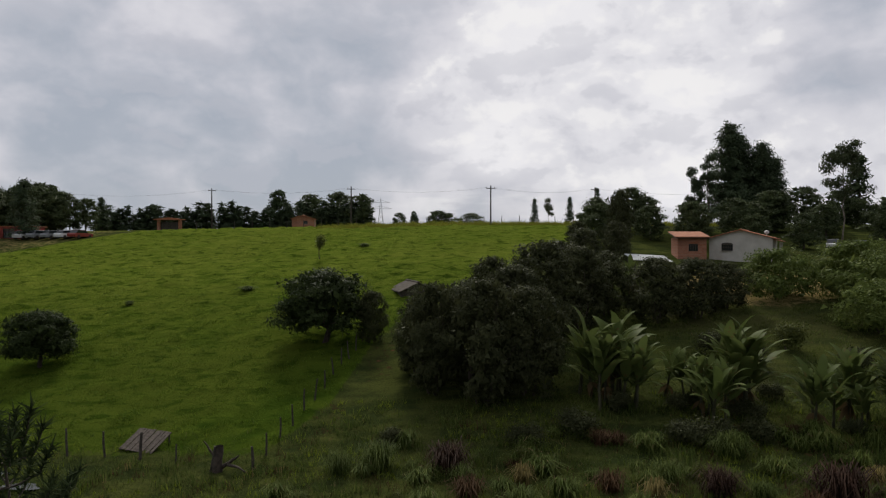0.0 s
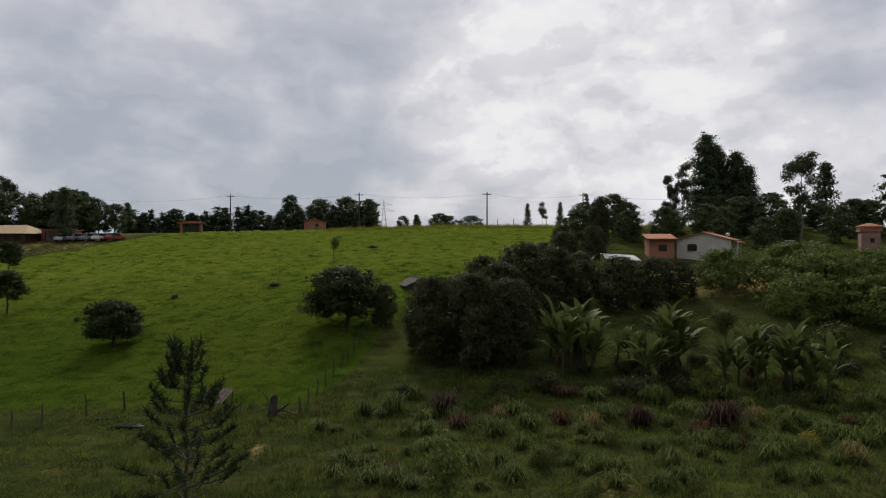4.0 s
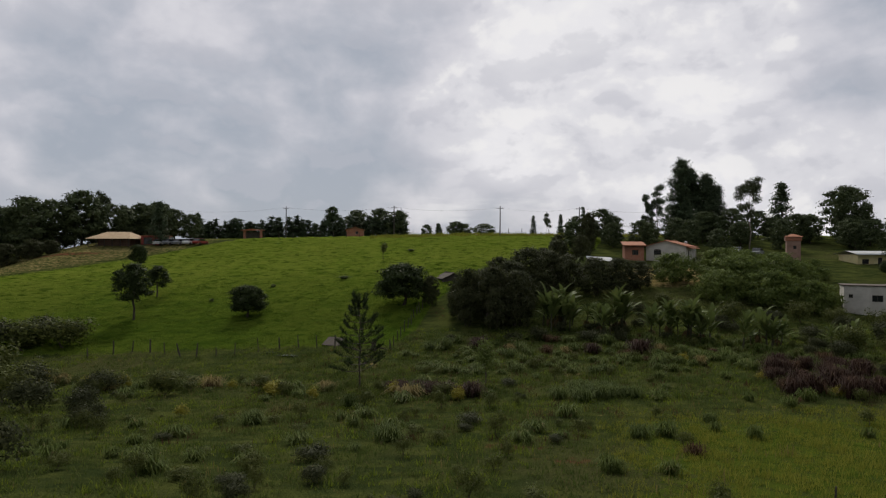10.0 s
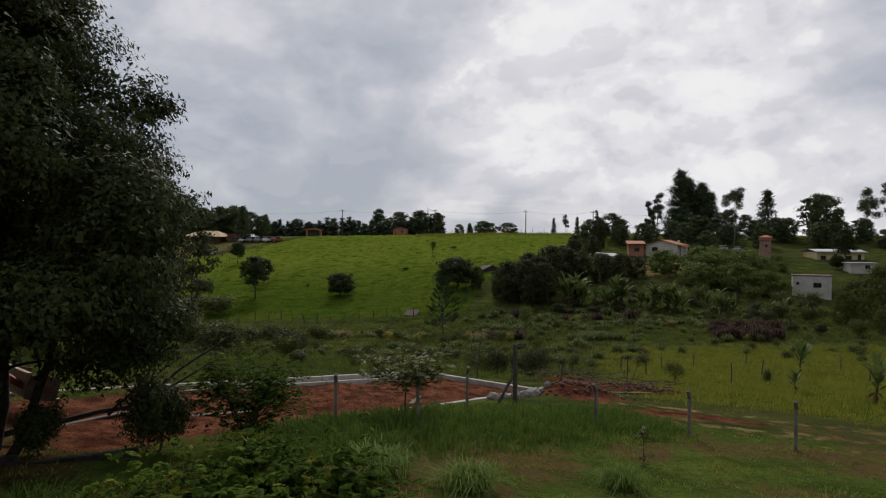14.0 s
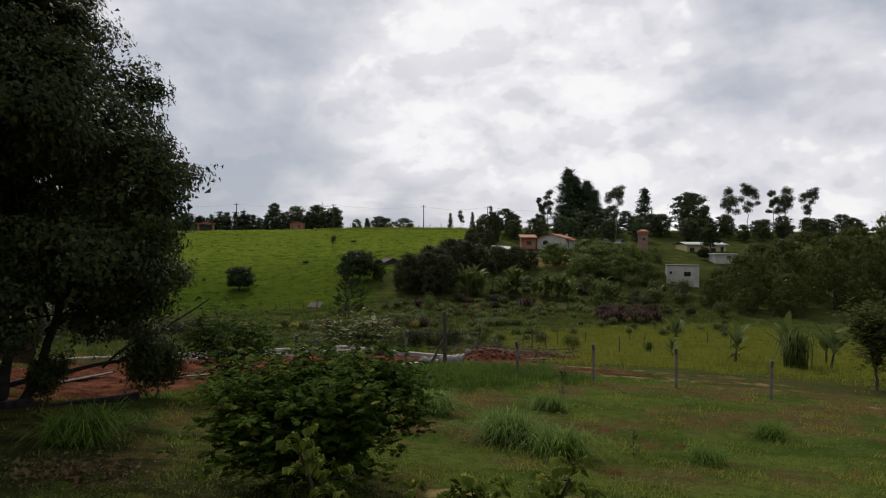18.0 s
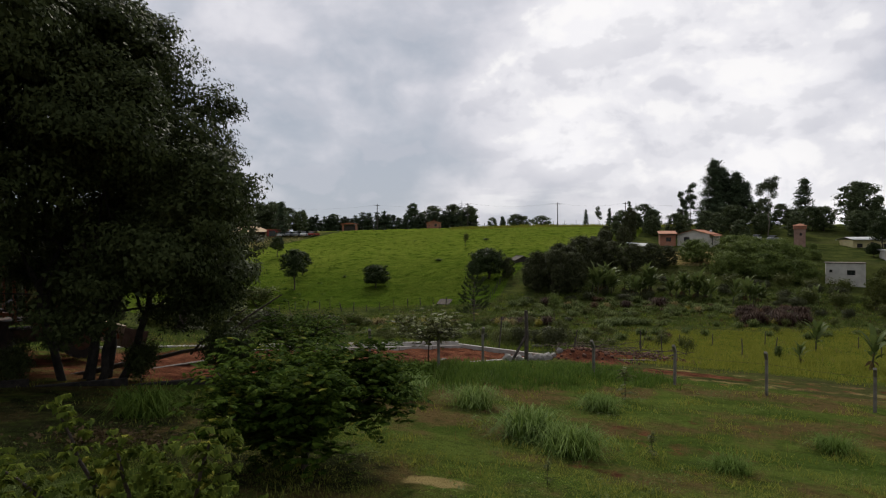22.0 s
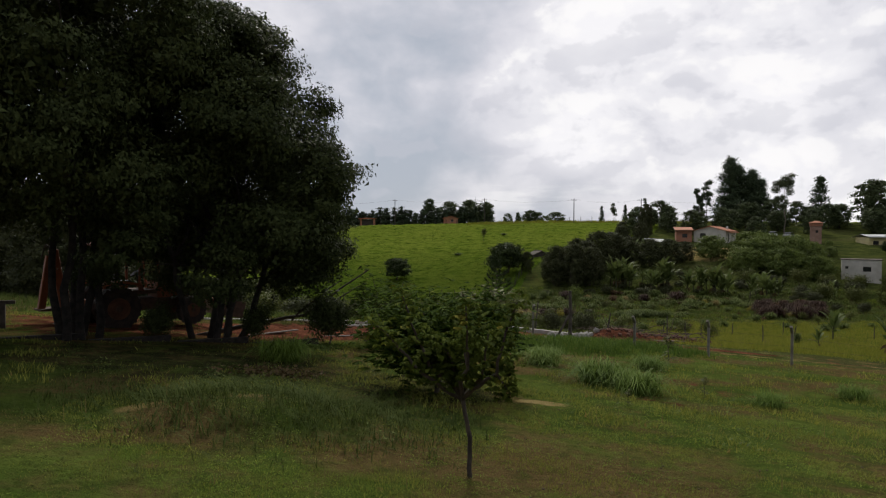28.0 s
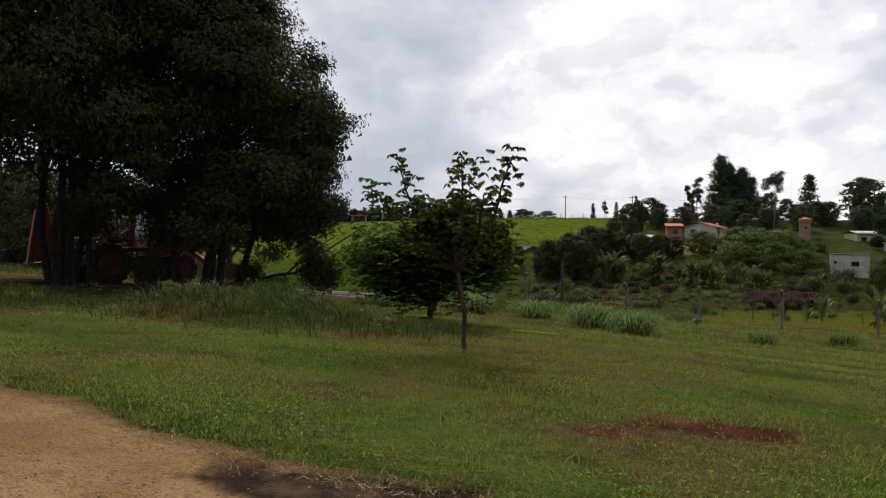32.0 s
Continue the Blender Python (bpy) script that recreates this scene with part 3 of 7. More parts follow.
def pasture_part(x, y):
    """1 on the grazed hill."""
    border = np.interp(x, [-200, -60, -30, -18, -10, -7.5, -6, -2, 9, 27, 34, 80, 200], [40, 36, 36.5, 36, 35, 42, 54, 66, 78, 96, 118, 124, 124])
    west = np.interp(x, [-200, -130, -100, -86, -78, -71, -65, -58, -50], [60, 66, 72, 84, 92, 97, 106, 120, 190])
    return soft_step(-(y - border) * 1.2) * soft_step((y - west) * 0.6)


def worn(x, y):
    """1 on the trodden earth between plot, meadow and posts."""
    return soft_box(x, y, 3.6, -48.4, 7.0, 3.0, -24, 1.2)


def meadow(x, y):
    """1 in the light tall-grass meadow beyond the concrete posts."""
    left = np.interp(y, [-50, -46, -38, -26, -12, 0, 4], [2.5, 1.5, -0.8, 2.6, 5.5, 7.2, 9]) + 0.8 * np.sin(y * 0.9)
    near = np.interp(x, [-3, 3, 8, 12, 30], [-42, -44.2, -45.6, -48.5, -56])
    return soft_step((left - x) * 1.1) * soft_step((y - 2 - 0.15 * (x - 7)) * 0.6) * soft_step((near - y) * 1.2) * soft_step((x - 46) * 0.5)


PLOT = (-12.0, -48.6, 9.6, 3.2, 52.4)


def in_plot(x, y, edge=0.4):
    return soft_box(x, y, *PLOT, edge)


def surface(x, y):
    """Height of the ground with its small unevenness."""
    z = ground(x, y)
    hill = pasture_part(x, y)
    near = np.exp(-(((x + 8) / 45) ** 2 + ((y + 62) / 22) ** 2) ** 2)
    rough = 0.10 * wave_noise(x, y, 5.5, 3) + 0.05 * wave_noise(x, y, 1.9, 4)
    z = z + rough * (0.45 + 0.8 * hill) * (1 - 0.75 * near)
    z = z + hill * (0.36 * np.maximum(wave_noise(x * 0.6, y * 1.2, 3.4, 8), 0) ** 1.5 + 0.20 * np.maximum(wave_noise(x * 0.7, y * 1.2, 1.9, 9, 2), 0))
    p = in_plot(x, y)
    z = z * (1 - p) + p * (8.42 + 0.0984 * np.clip(-(x + 6.3) * 0.619 - (y + 41.3) * 0.785, 0, 20) + 0.07 * wave_noise(x, y, 2.2, 6) + 0.10 * np.abs(wave_noise((x * 0.785 - y * 0.619) * 2.2, (x * 0.619 + y * 0.785) * 0.35, 2.4, 41)))
    # spoil heaps beside the plot, and mounds in the lawn
    z = z + 0.55 * soft_spot(x, y, -2.4, -43.2, 1.5, 1.2) + 0.35 * soft_spot(x, y, 0.4, -39.5, 2.6, 1.2) + 0.3 * soft_spot(x, y, -1.6, -36.0, 1.8, 1.3)
    z = z + 0.30 * soft_spot(x, y, -11.4, -69.0, 1.6, 1.2) - 0.06 * on_road(x, y)
    return z


def sz(x, y):
    return float(surface(np.float64(x), np.float64(y)))


gx, gy = lines(-66, 78, 0.72, 3200), lines(-86, 128, 0.66, 3200)
gx = np.concatenate([gx[gx < -18.2], np.arange(-18.2, 4.2, 0.19), gx[gx > 4.2]])
gy = np.concatenate([gy[gy < -80.2], np.arange(-80.2, -57, 0.19), np.arange(-57, -38.5, 0.30), gy[gy > -38.4]])
GX, GY = np.meshgrid(gx, gy)
GZ = surface(GX, GY)
nx, ny = len(gx), len(gy)
I, J = np.meshgrid(np.arange(nx - 1), np.arange(ny - 1))
a = (J * nx + I).ravel()
sheet = np_mesh("ground", np.stack([GX, GY, GZ], -1).reshape(-1, 3), np.stack([a, a + 1, a + nx + 1, a + nx], -1), M_GROUND, smooth=True)
X, Y = GX.ravel(), GY.ravel()
lawn_part = soft_step((Y + 49 + 0.35 * X) * 0.9) * (1 - on_road(X, Y))
lawn_part = lawn_part * (1 - in_plot(X, Y))
dirt_part = in_plot(X, Y, 0.3) + soft_spot(X, Y, -2.4, -43.2, 2.0, 1.8) + 0.9 * soft_spot(X, Y, 0.6, -39.5, 3.4, 1.6) + 0.8 * soft_spot(X, Y, -1.6, -35.5, 2.4, 2.2)
dirt_part = dirt_part + 0.34 * worn(X, Y) * (1 + 0.8 * wave_noise(X, Y, 3.0, 39))
dirt_part = dirt_part + 0.6 * soft_spot(X, Y, -21, -58, 7, 4) + 0.5 * soft_spot(X, Y, -9.5, -36.2, 3.4, 1.0) + 0.45 * soft_spot(X, Y, 0.5, -47.5, 3.0, 0.9)
for cx, cy, rx, ry, k in [(-6.35, -74.2, 0.60, 0.26, 0.9), (-7.0, -74.5, 0.36, 0.2, 0.8), (-6.6, -74.0, 0.2, 0.25, 0.6), (-6.1, -72.9, 0.6, 0.3, 0.5), (-12.8, -64.4, 1.0, 0.7, 0.35), (-4.5, -63.4, 1.5, 0.9, 0.45), (-0.5, -58.5, 2.2, 0.9, 0.4), (-4.6, -72.2, 0.6, 0.4, 0.5), (-2.2, -61.5, 1.6, 0.8, 0.5), (-3.4, -60, 1.2, 0.7, 0.5), (0.6, -63.5, 1.6, 0.8, 0.45), (-94, 103, 14, 2.2, 0.5), (-84, 98, 16, 6, 0.3), (-4.9, 50, 1.7, 7, 0.36), (-7.2, 40, 1.6, 5.5, 0.33), (15, 83, 2, 6, 0.8), (19, 34, 5, 2, 0.4), (0.5, -5.9, 2.6, 1.3, 0.55), (3.0, -9.0, 2.2, 1.0, 0.5), (12, 31, 2.5, 1.2, 0.4)]:
    dirt_part = dirt_part + k * soft_spot(X, Y, cx, cy, rx, ry) * (0.9 + 0.45 * wave_noise(X, Y, 0.8, 44))
sand_part = on_road(X, Y) * 1.4
for cx, cy, rx, ry, k in [(52, 40.5, 7, 2.0, 0.5)]:
    sand_part = sand_part + k * soft_spot(X, Y, cx, cy, rx, ry)
sand_part = sand_part + 0.48 * track(X, Y, 0.34) * soft_step(-(X - 6.3) * 2) * np.clip(0.7 + 0.6 * wave_noise(X, Y, 2.0, 31), 0, 1.1)
pale_spots = sum(k * soft_spot(X, Y, cx, cy, rx, ry) for cx, cy, rx, ry, k in ((-7.1, -65.1, 0.75, 0.36, 1.0), (-12.9, -69.5, 0.65, 0.34, 0.9), (-10.7, -66.7, 0.5, 0.25, 0.7), (-11.5, -68.8, 0.7, 0.4, 0.7)))
# narrow strips of dark floor along the lane
dark_floor_part = 0.42 * soft_spot(X, Y, -4.9, 50, 1.8, 7) + 0.40 * soft_spot(X, Y, -7.2, 40, 1.7, 5.5)
dry_part = pale_spots * (0.75 + 0.5 * wave_noise(X, Y, 0.7, 43)) + 0.34 * worn(X, Y) * (1 + wave_noise(X, Y, 2.6, 37)) + (0.10 + 0.34 * soft_step(-(X - 6.3) * 2)) * track(X, Y, 0.6) + 0.42 * np.maximum(wave_noise(X, Y, 7.0, 33), 0) * soft_box(X, Y, 6, 14, 34, 24, 0, 4) + 0.85 * soft_box(X, Y, 33, 68, 8, 7, 20, 3) + 0.56 * 0.8 * soft_step((X + 60) * 0.5) * soft_step((Y - 145) * 0.2) * soft_step(-(Y - np.interp(X, [-130, -100, -86, -78, -71, -65, -58], [66, 72, 84, 92, 97, 106, 120])) * 0.6) + 0.4 * soft_spot(X, Y, 42, 70, 6, 4)
wet_part = np.exp(-((Y - np.interp(X, [p[0] for p in ROAD_EDGE], [p[1] for p in ROAD_EDGE]) + 0.10) / 0.26) ** 2) * (Y < np.interp(X, [p[0] for p in ROAD_EDGE], [p[1] for p in ROAD_EDGE]) + 0.05) * soft_step(-(X + 8.8) * 3) * (1.2 + 0.45 * wave_noise(X, Y, 0.9, 35))
meadow_part = meadow(X, Y)
pasture_all = np.maximum(pasture_part(X, Y), 0.62 * meadow_part)
pasture_all = np.maximum(pasture_all, (Y > 128) * 0.8)
# shade coloured in below the big trees and the shrub tree, plus some litter
dark_floor_part = dark_floor_part + 0.58 * soft_spot(X, Y, -15.5, -63.6, 7.0, 4.8) + 0.5 * soft_spot(X, Y, -9.2, -65.0, 2.0, 1.8)
# rises uphill; drives the painted light on the slope
slope_light_part = np.clip((Y - 48) / 34, 0, 1)
for key, values in (("upper", slope_light_part), ("litter", dark_floor_part), ("pasture", pasture_all), ("lawn", lawn_part), ("red", dirt_part), ("sand", sand_part), ("dry", dry_part), ("wet", wet_part)):
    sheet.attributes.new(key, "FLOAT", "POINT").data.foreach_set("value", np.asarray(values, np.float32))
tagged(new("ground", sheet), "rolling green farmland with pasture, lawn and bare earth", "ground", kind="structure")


# ---- trees, built once of a kind and then copied ----
def broadleaf(seed, h, w, clear, mat, leaf=0.3, count=5000, lobes=14, fork=0.28, stems=1, trunk=0.16, bark=None, inner=0.35, flat_base=0.0, aspect=0.5, size_of_lobes=1.0, reach=0.72, droop=0.3, limbs=0, backing=0, back_leaf=0.4, hollow=0.35, stand=0.0):
    """Meshes of a leafy tree: height, crown width, clear height under the crown."""
    rng = np.random.default_rng(seed)
    ch = h - clear
    cz = clear + ch * 0.5
    spots = []
    for k in range(lobes):
        d = unit(rng.normal(0, 1, 3) * np.array([1, 1, 0.85]))
        r = rng.uniform(hollow, 1.0) * reach
        c = np.array([d[0] * w * 0.5 * r, d[1] * w * 0.5 * r, cz + d[2] * ch * 0.5 * r])
        s = rng.uniform(0.22, 0.36) * size_of_lobes * rng.uniform(0.65, 1.25)
        spots.append([*c, w * s, w * s, ch * s * rng.uniform(0.75, 1.0)])
    spots = np.array(spots)
    at, d = shell_points(rng, spots, count * 2 if backing else count, 0.3 if backing else 0.5)
    if backing:
        out = np.linalg.norm((at - [0, 0, cz]) / [w * 0.5, w * 0.5, ch * 0.5], axis=1)
        shown = (out > 0.60) & (out < 1.08)
        at, d = at[shown][:count], d[shown][:count]
    # bring stray leaves back to the crown's outline, but unevenly
    q = (at - [0, 0, cz]) / [w * 0.5, w * 0.5, ch * 0.5]
    far = np.linalg.norm(q, axis=1)
    keep = (far < rng.uniform(1.0, 1.12, len(at))) & (at[:, 2] > clear * (0.75 + 0.3 * rng.random(len(at))) + flat_base)
    at, d = at[keep], d[keep]
    core = np.clip(rng.normal(0, 0.34, (int(count * inner), 3)), -0.62, 0.62) * [w * 0.5, w * 0.5, ch * 0.5] + [0, 0, cz]
    pieces = [leaf_quads(rng, at, d + np.array([0, 0, 0.35]), leaf, aspect, droop), leaf_quads(rng, core, rng.normal(0, 1, core.shape), leaf * 1.25, aspect)]
    if backing:
        deep, dd = shell_points(rng, spots, backing, 0.4)
        deep = (deep - [0, 0, cz]) * 0.84 + [0, 0, cz]
        ok = (np.linalg.norm((deep - [0, 0, cz]) / [w * 0.5, w * 0.5, ch * 0.5], axis=1) < 0.9) & (deep[:, 2] > clear * 1.2 + 0.4)
        pieces.append(leaf_quads(rng, deep[ok], dd[ok], back_leaf, 0.8, droop))
    crown = np_mesh("crown", *gather(pieces), mat)
    wood = []
    fz = max(clear * fork * 2, 0.25)
    for s in range(stems):
        base = np.array([rng.normal(0, 0.12 * (stems > 1) * trunk * 8), rng.normal(0, 0.12 * (stems > 1) * trunk * 8), -0.25])
        if stand:
            base = np.array([stand * np.cos(s * 2.4), stand * np.sin(s * 2.4), -0.25]) * [rng.uniform(0.4, 1.2), rng.uniform(0.4, 1.2), 1]
        top = np.array([base[0] * 1.4 + rng.normal(0, 0.06 * w), base[1] * 1.4 + rng.normal(0, 0.06 * w), max(clear, fz)])
        wood.append(limb(rng, base, top, trunk * 1.25, trunk * 0.75, 0.05))
        for k in range(limbs or max(4, lobes // (2 * stems))):
            goal = spots[rng.integers(len(spots)), :3]
            start = base + (top - base) * rng.uniform(0.55, 1.0)
            wood.append(limb(rng, start, goal, trunk * rng.uniform(0.3, 0.55), trunk * 0.08, 0.10))
    trunk_mesh = np_mesh("trunk", *gather(wood), bark or M_BARK, smooth=True)
    return [("trunk", trunk_mesh), ("crown", crown)]


def leaf_tris(rng, at, facing, size, aspect=0.55, droop=0.3):
    """Pointed three-cornered leaves for trees that stay far off."""
    n = len(at)
    normal = unit(facing + rng.normal(0, 0.4, (n, 3)))
    along = unit(np.cross(normal, rng.normal(0, 1, (n, 3))) + np.array([0, 0, -droop]))
    side = np.cross(normal, along)
    long = (size * rng.uniform(0.6, 1.4, n))[:, None]
    v = np.stack([at - side * long * aspect * 0.5, at + side * long * aspect * 0.5, at + along * long], 1).reshape(-1, 3)
    return v, np.arange(3 * n).reshape(n, 3)


def leafy(seed, h, w, clear, mat, leaf, count, lobes=24, lobe=0.2, mid=0.42, point=(2.0, 0.5), clumps=9, stems=1, trunk=0.2, stand=0.0, bark=None, limbs=5, quads=False, inner=0.10, aspect=0.55, lift=0.45, droop=0.3, ragged=0.16, back=2.2):
    """A crown of billowing leaf masses inside an egg-shaped outline: lobes, each with its own clumps of small leaves."""
    rng = np.random.default_rng(seed)
    zc, up, low = clear + (h - clear) * mid, (h - clear) * (1 - mid), (h - clear) * mid
    spots = []
    for k in range(lobes):
        big = w * lobe * rng.uniform(0.65, 1.25)
        f = (k + rng.uniform(0.1, 0.9)) / lobes
        z = -low * 0.80 + (low * 0.80 + up) * f
        q = (1 - min(abs(z) / up, 1) ** point[0]) ** point[1] if z > 0 else (1 - abs(z / low) ** 3) ** 0.5
        tall = min(big * rng.uniform(0.6, 0.85), up * 0.4)
        z = min(z, up - tall * 0.9)
        out = max(q * w * 0.5 - big * 0.85, 0) * rng.uniform(0.72, 1.04)
        t = k * 2.39996 + rng.normal(0, 0.35)
        spots.append([math.cos(t) * out, math.sin(t) * out, zc + z, big, big, tall])
    for k in range(lobes // 5):
        big = w * lobe * 1.2
        spots.append([*(rng.normal(0, 0.10 * w, 2)), zc + rng.uniform(-0.4 * low, 0.45 * up), big, big, big])
    spots = np.array(spots)
    n = len(spots) * clumps
    own = np.repeat(np.arange(len(spots)), clumps)
    c, size = spots[own, :3], spots[own, 3:]
    outward = unit((c - [0, 0, zc]) / [w * 0.5, w * 0.5, (h - clear) * 0.5] + 1e-6)
    d = unit(rng.normal(0, 1, (n, 3)) + outward * 0.75 + np.array([0, 0, 0.2]))
    heart = c + d * size * rng.uniform(0.72, 1.0, (n, 1))
    weight = size[:, 0] ** 2
    pick = rng.choice(n, count, p=weight / weight.sum())
    jig = np.clip(rng.normal(0, 1, (count, 3)), -1.5, 1.5)
    at = heart[pick] + jig * size[pick] * np.array([0.26, 0.26, 0.17]) * (1 + ragged * rng.normal(0, 1, (count, 1)))
    ok = at[:, 2] > clear * 0.8 + 0.05
    at, pick, jig = at[ok], pick[ok], jig[ok]
    way = d[pick] * 0.8 + jig[:, :3] * 0.25 + np.array([0, 0, lift])
    m = int(count * inner)
    own2 = rng.integers(0, len(spots), m)
    core = spots[own2, :3] + rng.normal(0, 0.36, (m, 3)) * spots[own2, 3:]
    core = core[core[:, 2] > clear * 0.8 + 0.1]
    make = leaf_quads if quads else leaf_tris
    crown = np_mesh("crown", *gather([make(rng, at, way, leaf, aspect, droop), make(rng, core, rng.normal(0, 1, core.shape), leaf * back, 0.8, droop)]), mat)
    wood = []
    for k in range(stems):
        base = np.array([stand * math.cos(k * 2.4) * rng.uniform(0.4, 1.2), stand * math.sin(k * 2.4) * rng.uniform(0.4, 1.2), -0.3])
        top = np.array([base[0] * 2.2 + rng.normal(0, 0.04 * w), base[1] * 2.2 + rng.normal(0, 0.04 * w), max(clear * 1.3, zc - low * 0.45)])
        wood.append(limb(rng, base, top, trunk * 1.2, trunk * 0.7, 0.05, 7, 8 if trunk > 0.1 else 6))
        for j in range(limbs):
            wood.append(limb(rng, base + (top - base) * rng.uniform(0.55, 1.0), spots[rng.integers(len(spots)), :3], trunk * rng.uniform(0.3, 0.55), trunk * 0.08, 0.08, 6, 5))
    return [("trunk", np_mesh("trunk", *gather(wood), bark or M_BARK, smooth=True)), ("crown", crown)]


def conifer(seed, h, w, mat, tiers=16, count=4200, clear=0.12, leaf=0.45, shape=1.0, ragged=0.25, bark=None, droop=0.5, trunk=0.2):
    """A cone of drooping boughs; shape below 1 gives a fuller top."""
    rng = np.random.default_rng(seed)
    boughs, ats, ways = [], [], []
    for k in range(tiers):
        s = (k + rng.uniform(0, 0.6)) / tiers
        z = h * (clear + (1 - clear) * s)
        r = w * 0.5 * (1 - s) ** shape * rng.uniform(1 - ragged, 1.0) + 0.03 * w
        for b in range(rng.integers(4, 7)):
            t = rng.uniform(0, 6.28)
            rr = r * rng.uniform(0.75, 1.1)
            end = np.array([np.cos(t) * rr, np.sin(t) * rr, z - rr * 0.18 * droop + rng.normal(0, 0.02 * h)])
            boughs.append(limb(rng, (0, 0, z), end, trunk * 0.28 * (1 - s) + 0.01, 0.01, 0.05, 4, 4))
            n = max(8, int(count * 1.5 * (0.35 + rr / w) / tiers / 5))
            u = rng.random(n) ** 0.6
            p = np.array([0, 0, z]) + (end - np.array([0, 0, z])) * u[:, None] + rng.normal(0, 1, (n, 3)) * [0.07 * w * 0.7, 0.07 * w * 0.7, 0.022 * h]
            ats.append(p)
            ways.append(np.tile([np.cos(t) * 0.5, np.sin(t) * 0.5, 0.8], (n, 1)))
    crown = np_mesh("crown", *leaf_tris(rng, np.concatenate(ats), np.concatenate(ways), leaf, 0.42, droop), mat)
    wood = [limb(rng, (0, 0, -0.2), (rng.normal(0, 0.01 * h), 0, h * 0.97), trunk, 0.02, 0.01, 8)] + boughs
    return [("trunk", np_mesh("trunk", *gather(wood), bark or M_BARK, smooth=True)), ("crown", crown)]


def tufted(seed, h, w, mat, tufts=12, count=2600, clear=0.5, leaf=0.4, trunk=0.14, bark=None, size=0.16):
    """A slender tree whose leaves sit in separate tufts along and at the ends of its limbs (eucalypt, old pine)."""
    rng = np.random.default_rng(seed)
    wood = [limb(rng, (0, 0, -0.2), (rng.normal(0, 0.03 * h), rng.normal(0, 0.03 * h), h * 0.92), trunk, trunk * 0.25, 0.03, 9)]
    spots = [[0, 0, h * 0.93, w * size, w * size, w * size * 1.1]]
    for k in range(tufts):
        s = rng.uniform(clear, 0.95)
        t, r = rng.uniform(0, 6.28), w * 0.5 * rng.uniform(0.35, 0.9) * (1.15 - s * 0.55)
        c = np.array([np.cos(t) * r, np.sin(t) * r, h * s + r * 0.35])
        wood.append(limb(rng, (0, 0, h * s - r * 0.25), c, trunk * 0.4 * (1.1 - s), 0.02, 0.08, 5, 5))
        q = w * size * rng.uniform(0.75, 1.35)
        spots.append([*c, q, q, q * rng.uniform(0.6, 0.95)])
    at, d = shell_points(rng, spots, count, 0.7)
    crown = np_mesh("crown", *leaf_tris(rng, at, d + np.array([0, 0, 0.2]), leaf, 0.4, 0.6), mat)
    return [("trunk", np_mesh("trunk", *gather(wood), bark or M_BARK, smooth=True)), ("crown", crown)]


def shrub(seed, h, w, mat, count=1500, leaf=0.16, lobes=7, aspect=0.5):
    rng = np.random.default_rng(seed)
    spots = []
    for k in range(lobes):
        t, r = rng.uniform(0, 6.28), w * 0.28 * rng.random() ** 0.6
        q = w * rng.uniform(0.2, 0.32)
        spots.append([np.cos(t) * r, np.sin(t) * r, h * rng.uniform(0.35, 0.68), q, q, h * rng.uniform(0.26, 0.36)])
    at, d = shell_points(rng, spots, int(count * 1.9), 0.75, 0.09)
    at[:, 2] = np.maximum(at[:, 2], 0.03 * h)
    crown = np_mesh("crown", *leaf_tris(rng, at, d + np.array([0, 0, 0.4]), leaf * 0.85, aspect * 1.1), mat)
    wood = [limb(rng, (0, 0, -0.1), spots[0][:3], 0.02 * w, 0.006 * w, 0.1, 5, 5)]
    return [("stem", np_mesh("stem", *gather(wood), M_BARK)), ("crown", crown)]


def clump(seed, h, w, mat, count=220, blade=0.05, segs=3):
    """A tussock of long arching leaves."""
    rng = np.random.default_rng(seed)
    foot = rng.normal(0, 0.10 * w, (count, 3)) * [1, 1, 0] - np.array([0, 0, 0.04 * h])
    v, f = arching(rng, foot, h * rng.uniform(0.55, 1.2, count), w * 0.56 * rng.uniform(0.1, 1.0, count), blade * rng.uniform(0.6, 1.3, count), max(segs, 2), 0.78)
    return [("foliage", np_mesh("foliage", v, f, mat))]


def plant(name, kind, x, y, h, label, category, group="", turn=0.0, wide=1.0, sink=0.0, model_h=1.0):
    """Stand a built kind at x, y, scaled to height h."""
    s = h / model_h
    m = pose(x, y, sz(x, y) - sink, 0, 0, turn) @ Matrix.Diagonal((s * wide, s * wide, s, 1))
    ob = thing(name, m, label, category, group)
    for n, me in kind:
        child(n, me, ob)
    return ob


def turn_of(x, y):
    """A repeatable turn for a plant, from its place."""
    return (x * 57.3 + y * 91.7) % 360


MANGO = [leafy(s, 5.8, 8.4, 1.15, M_MANGO, 0.22, 15000, 34, 0.17, 0.34, trunk=0.22, limbs=9) for s in (11, 12)]
OPEN = leafy(13, 8.0, 6.0, 2.7, M_MANGO, 0.24, 7000, 20, 0.19, 0.4, trunk=0.15, limbs=8)
THICKET = [leafy(s, 9.0, 8.6, 0.2, M_THICKET, 0.26, 11000, 34, 0.16, 0.45, stems=3, trunk=0.13, stand=0.5, ragged=0.3) for s in (21, 22, 23)]
FOREST = [leafy(s, 11.0, 8.5, 0.4, M_FOREST, 0.46, 3600, 22, 0.18, 0.5, trunk=0.2, limbs=3, ragged=0.3) for s in (31, 32, 33)]
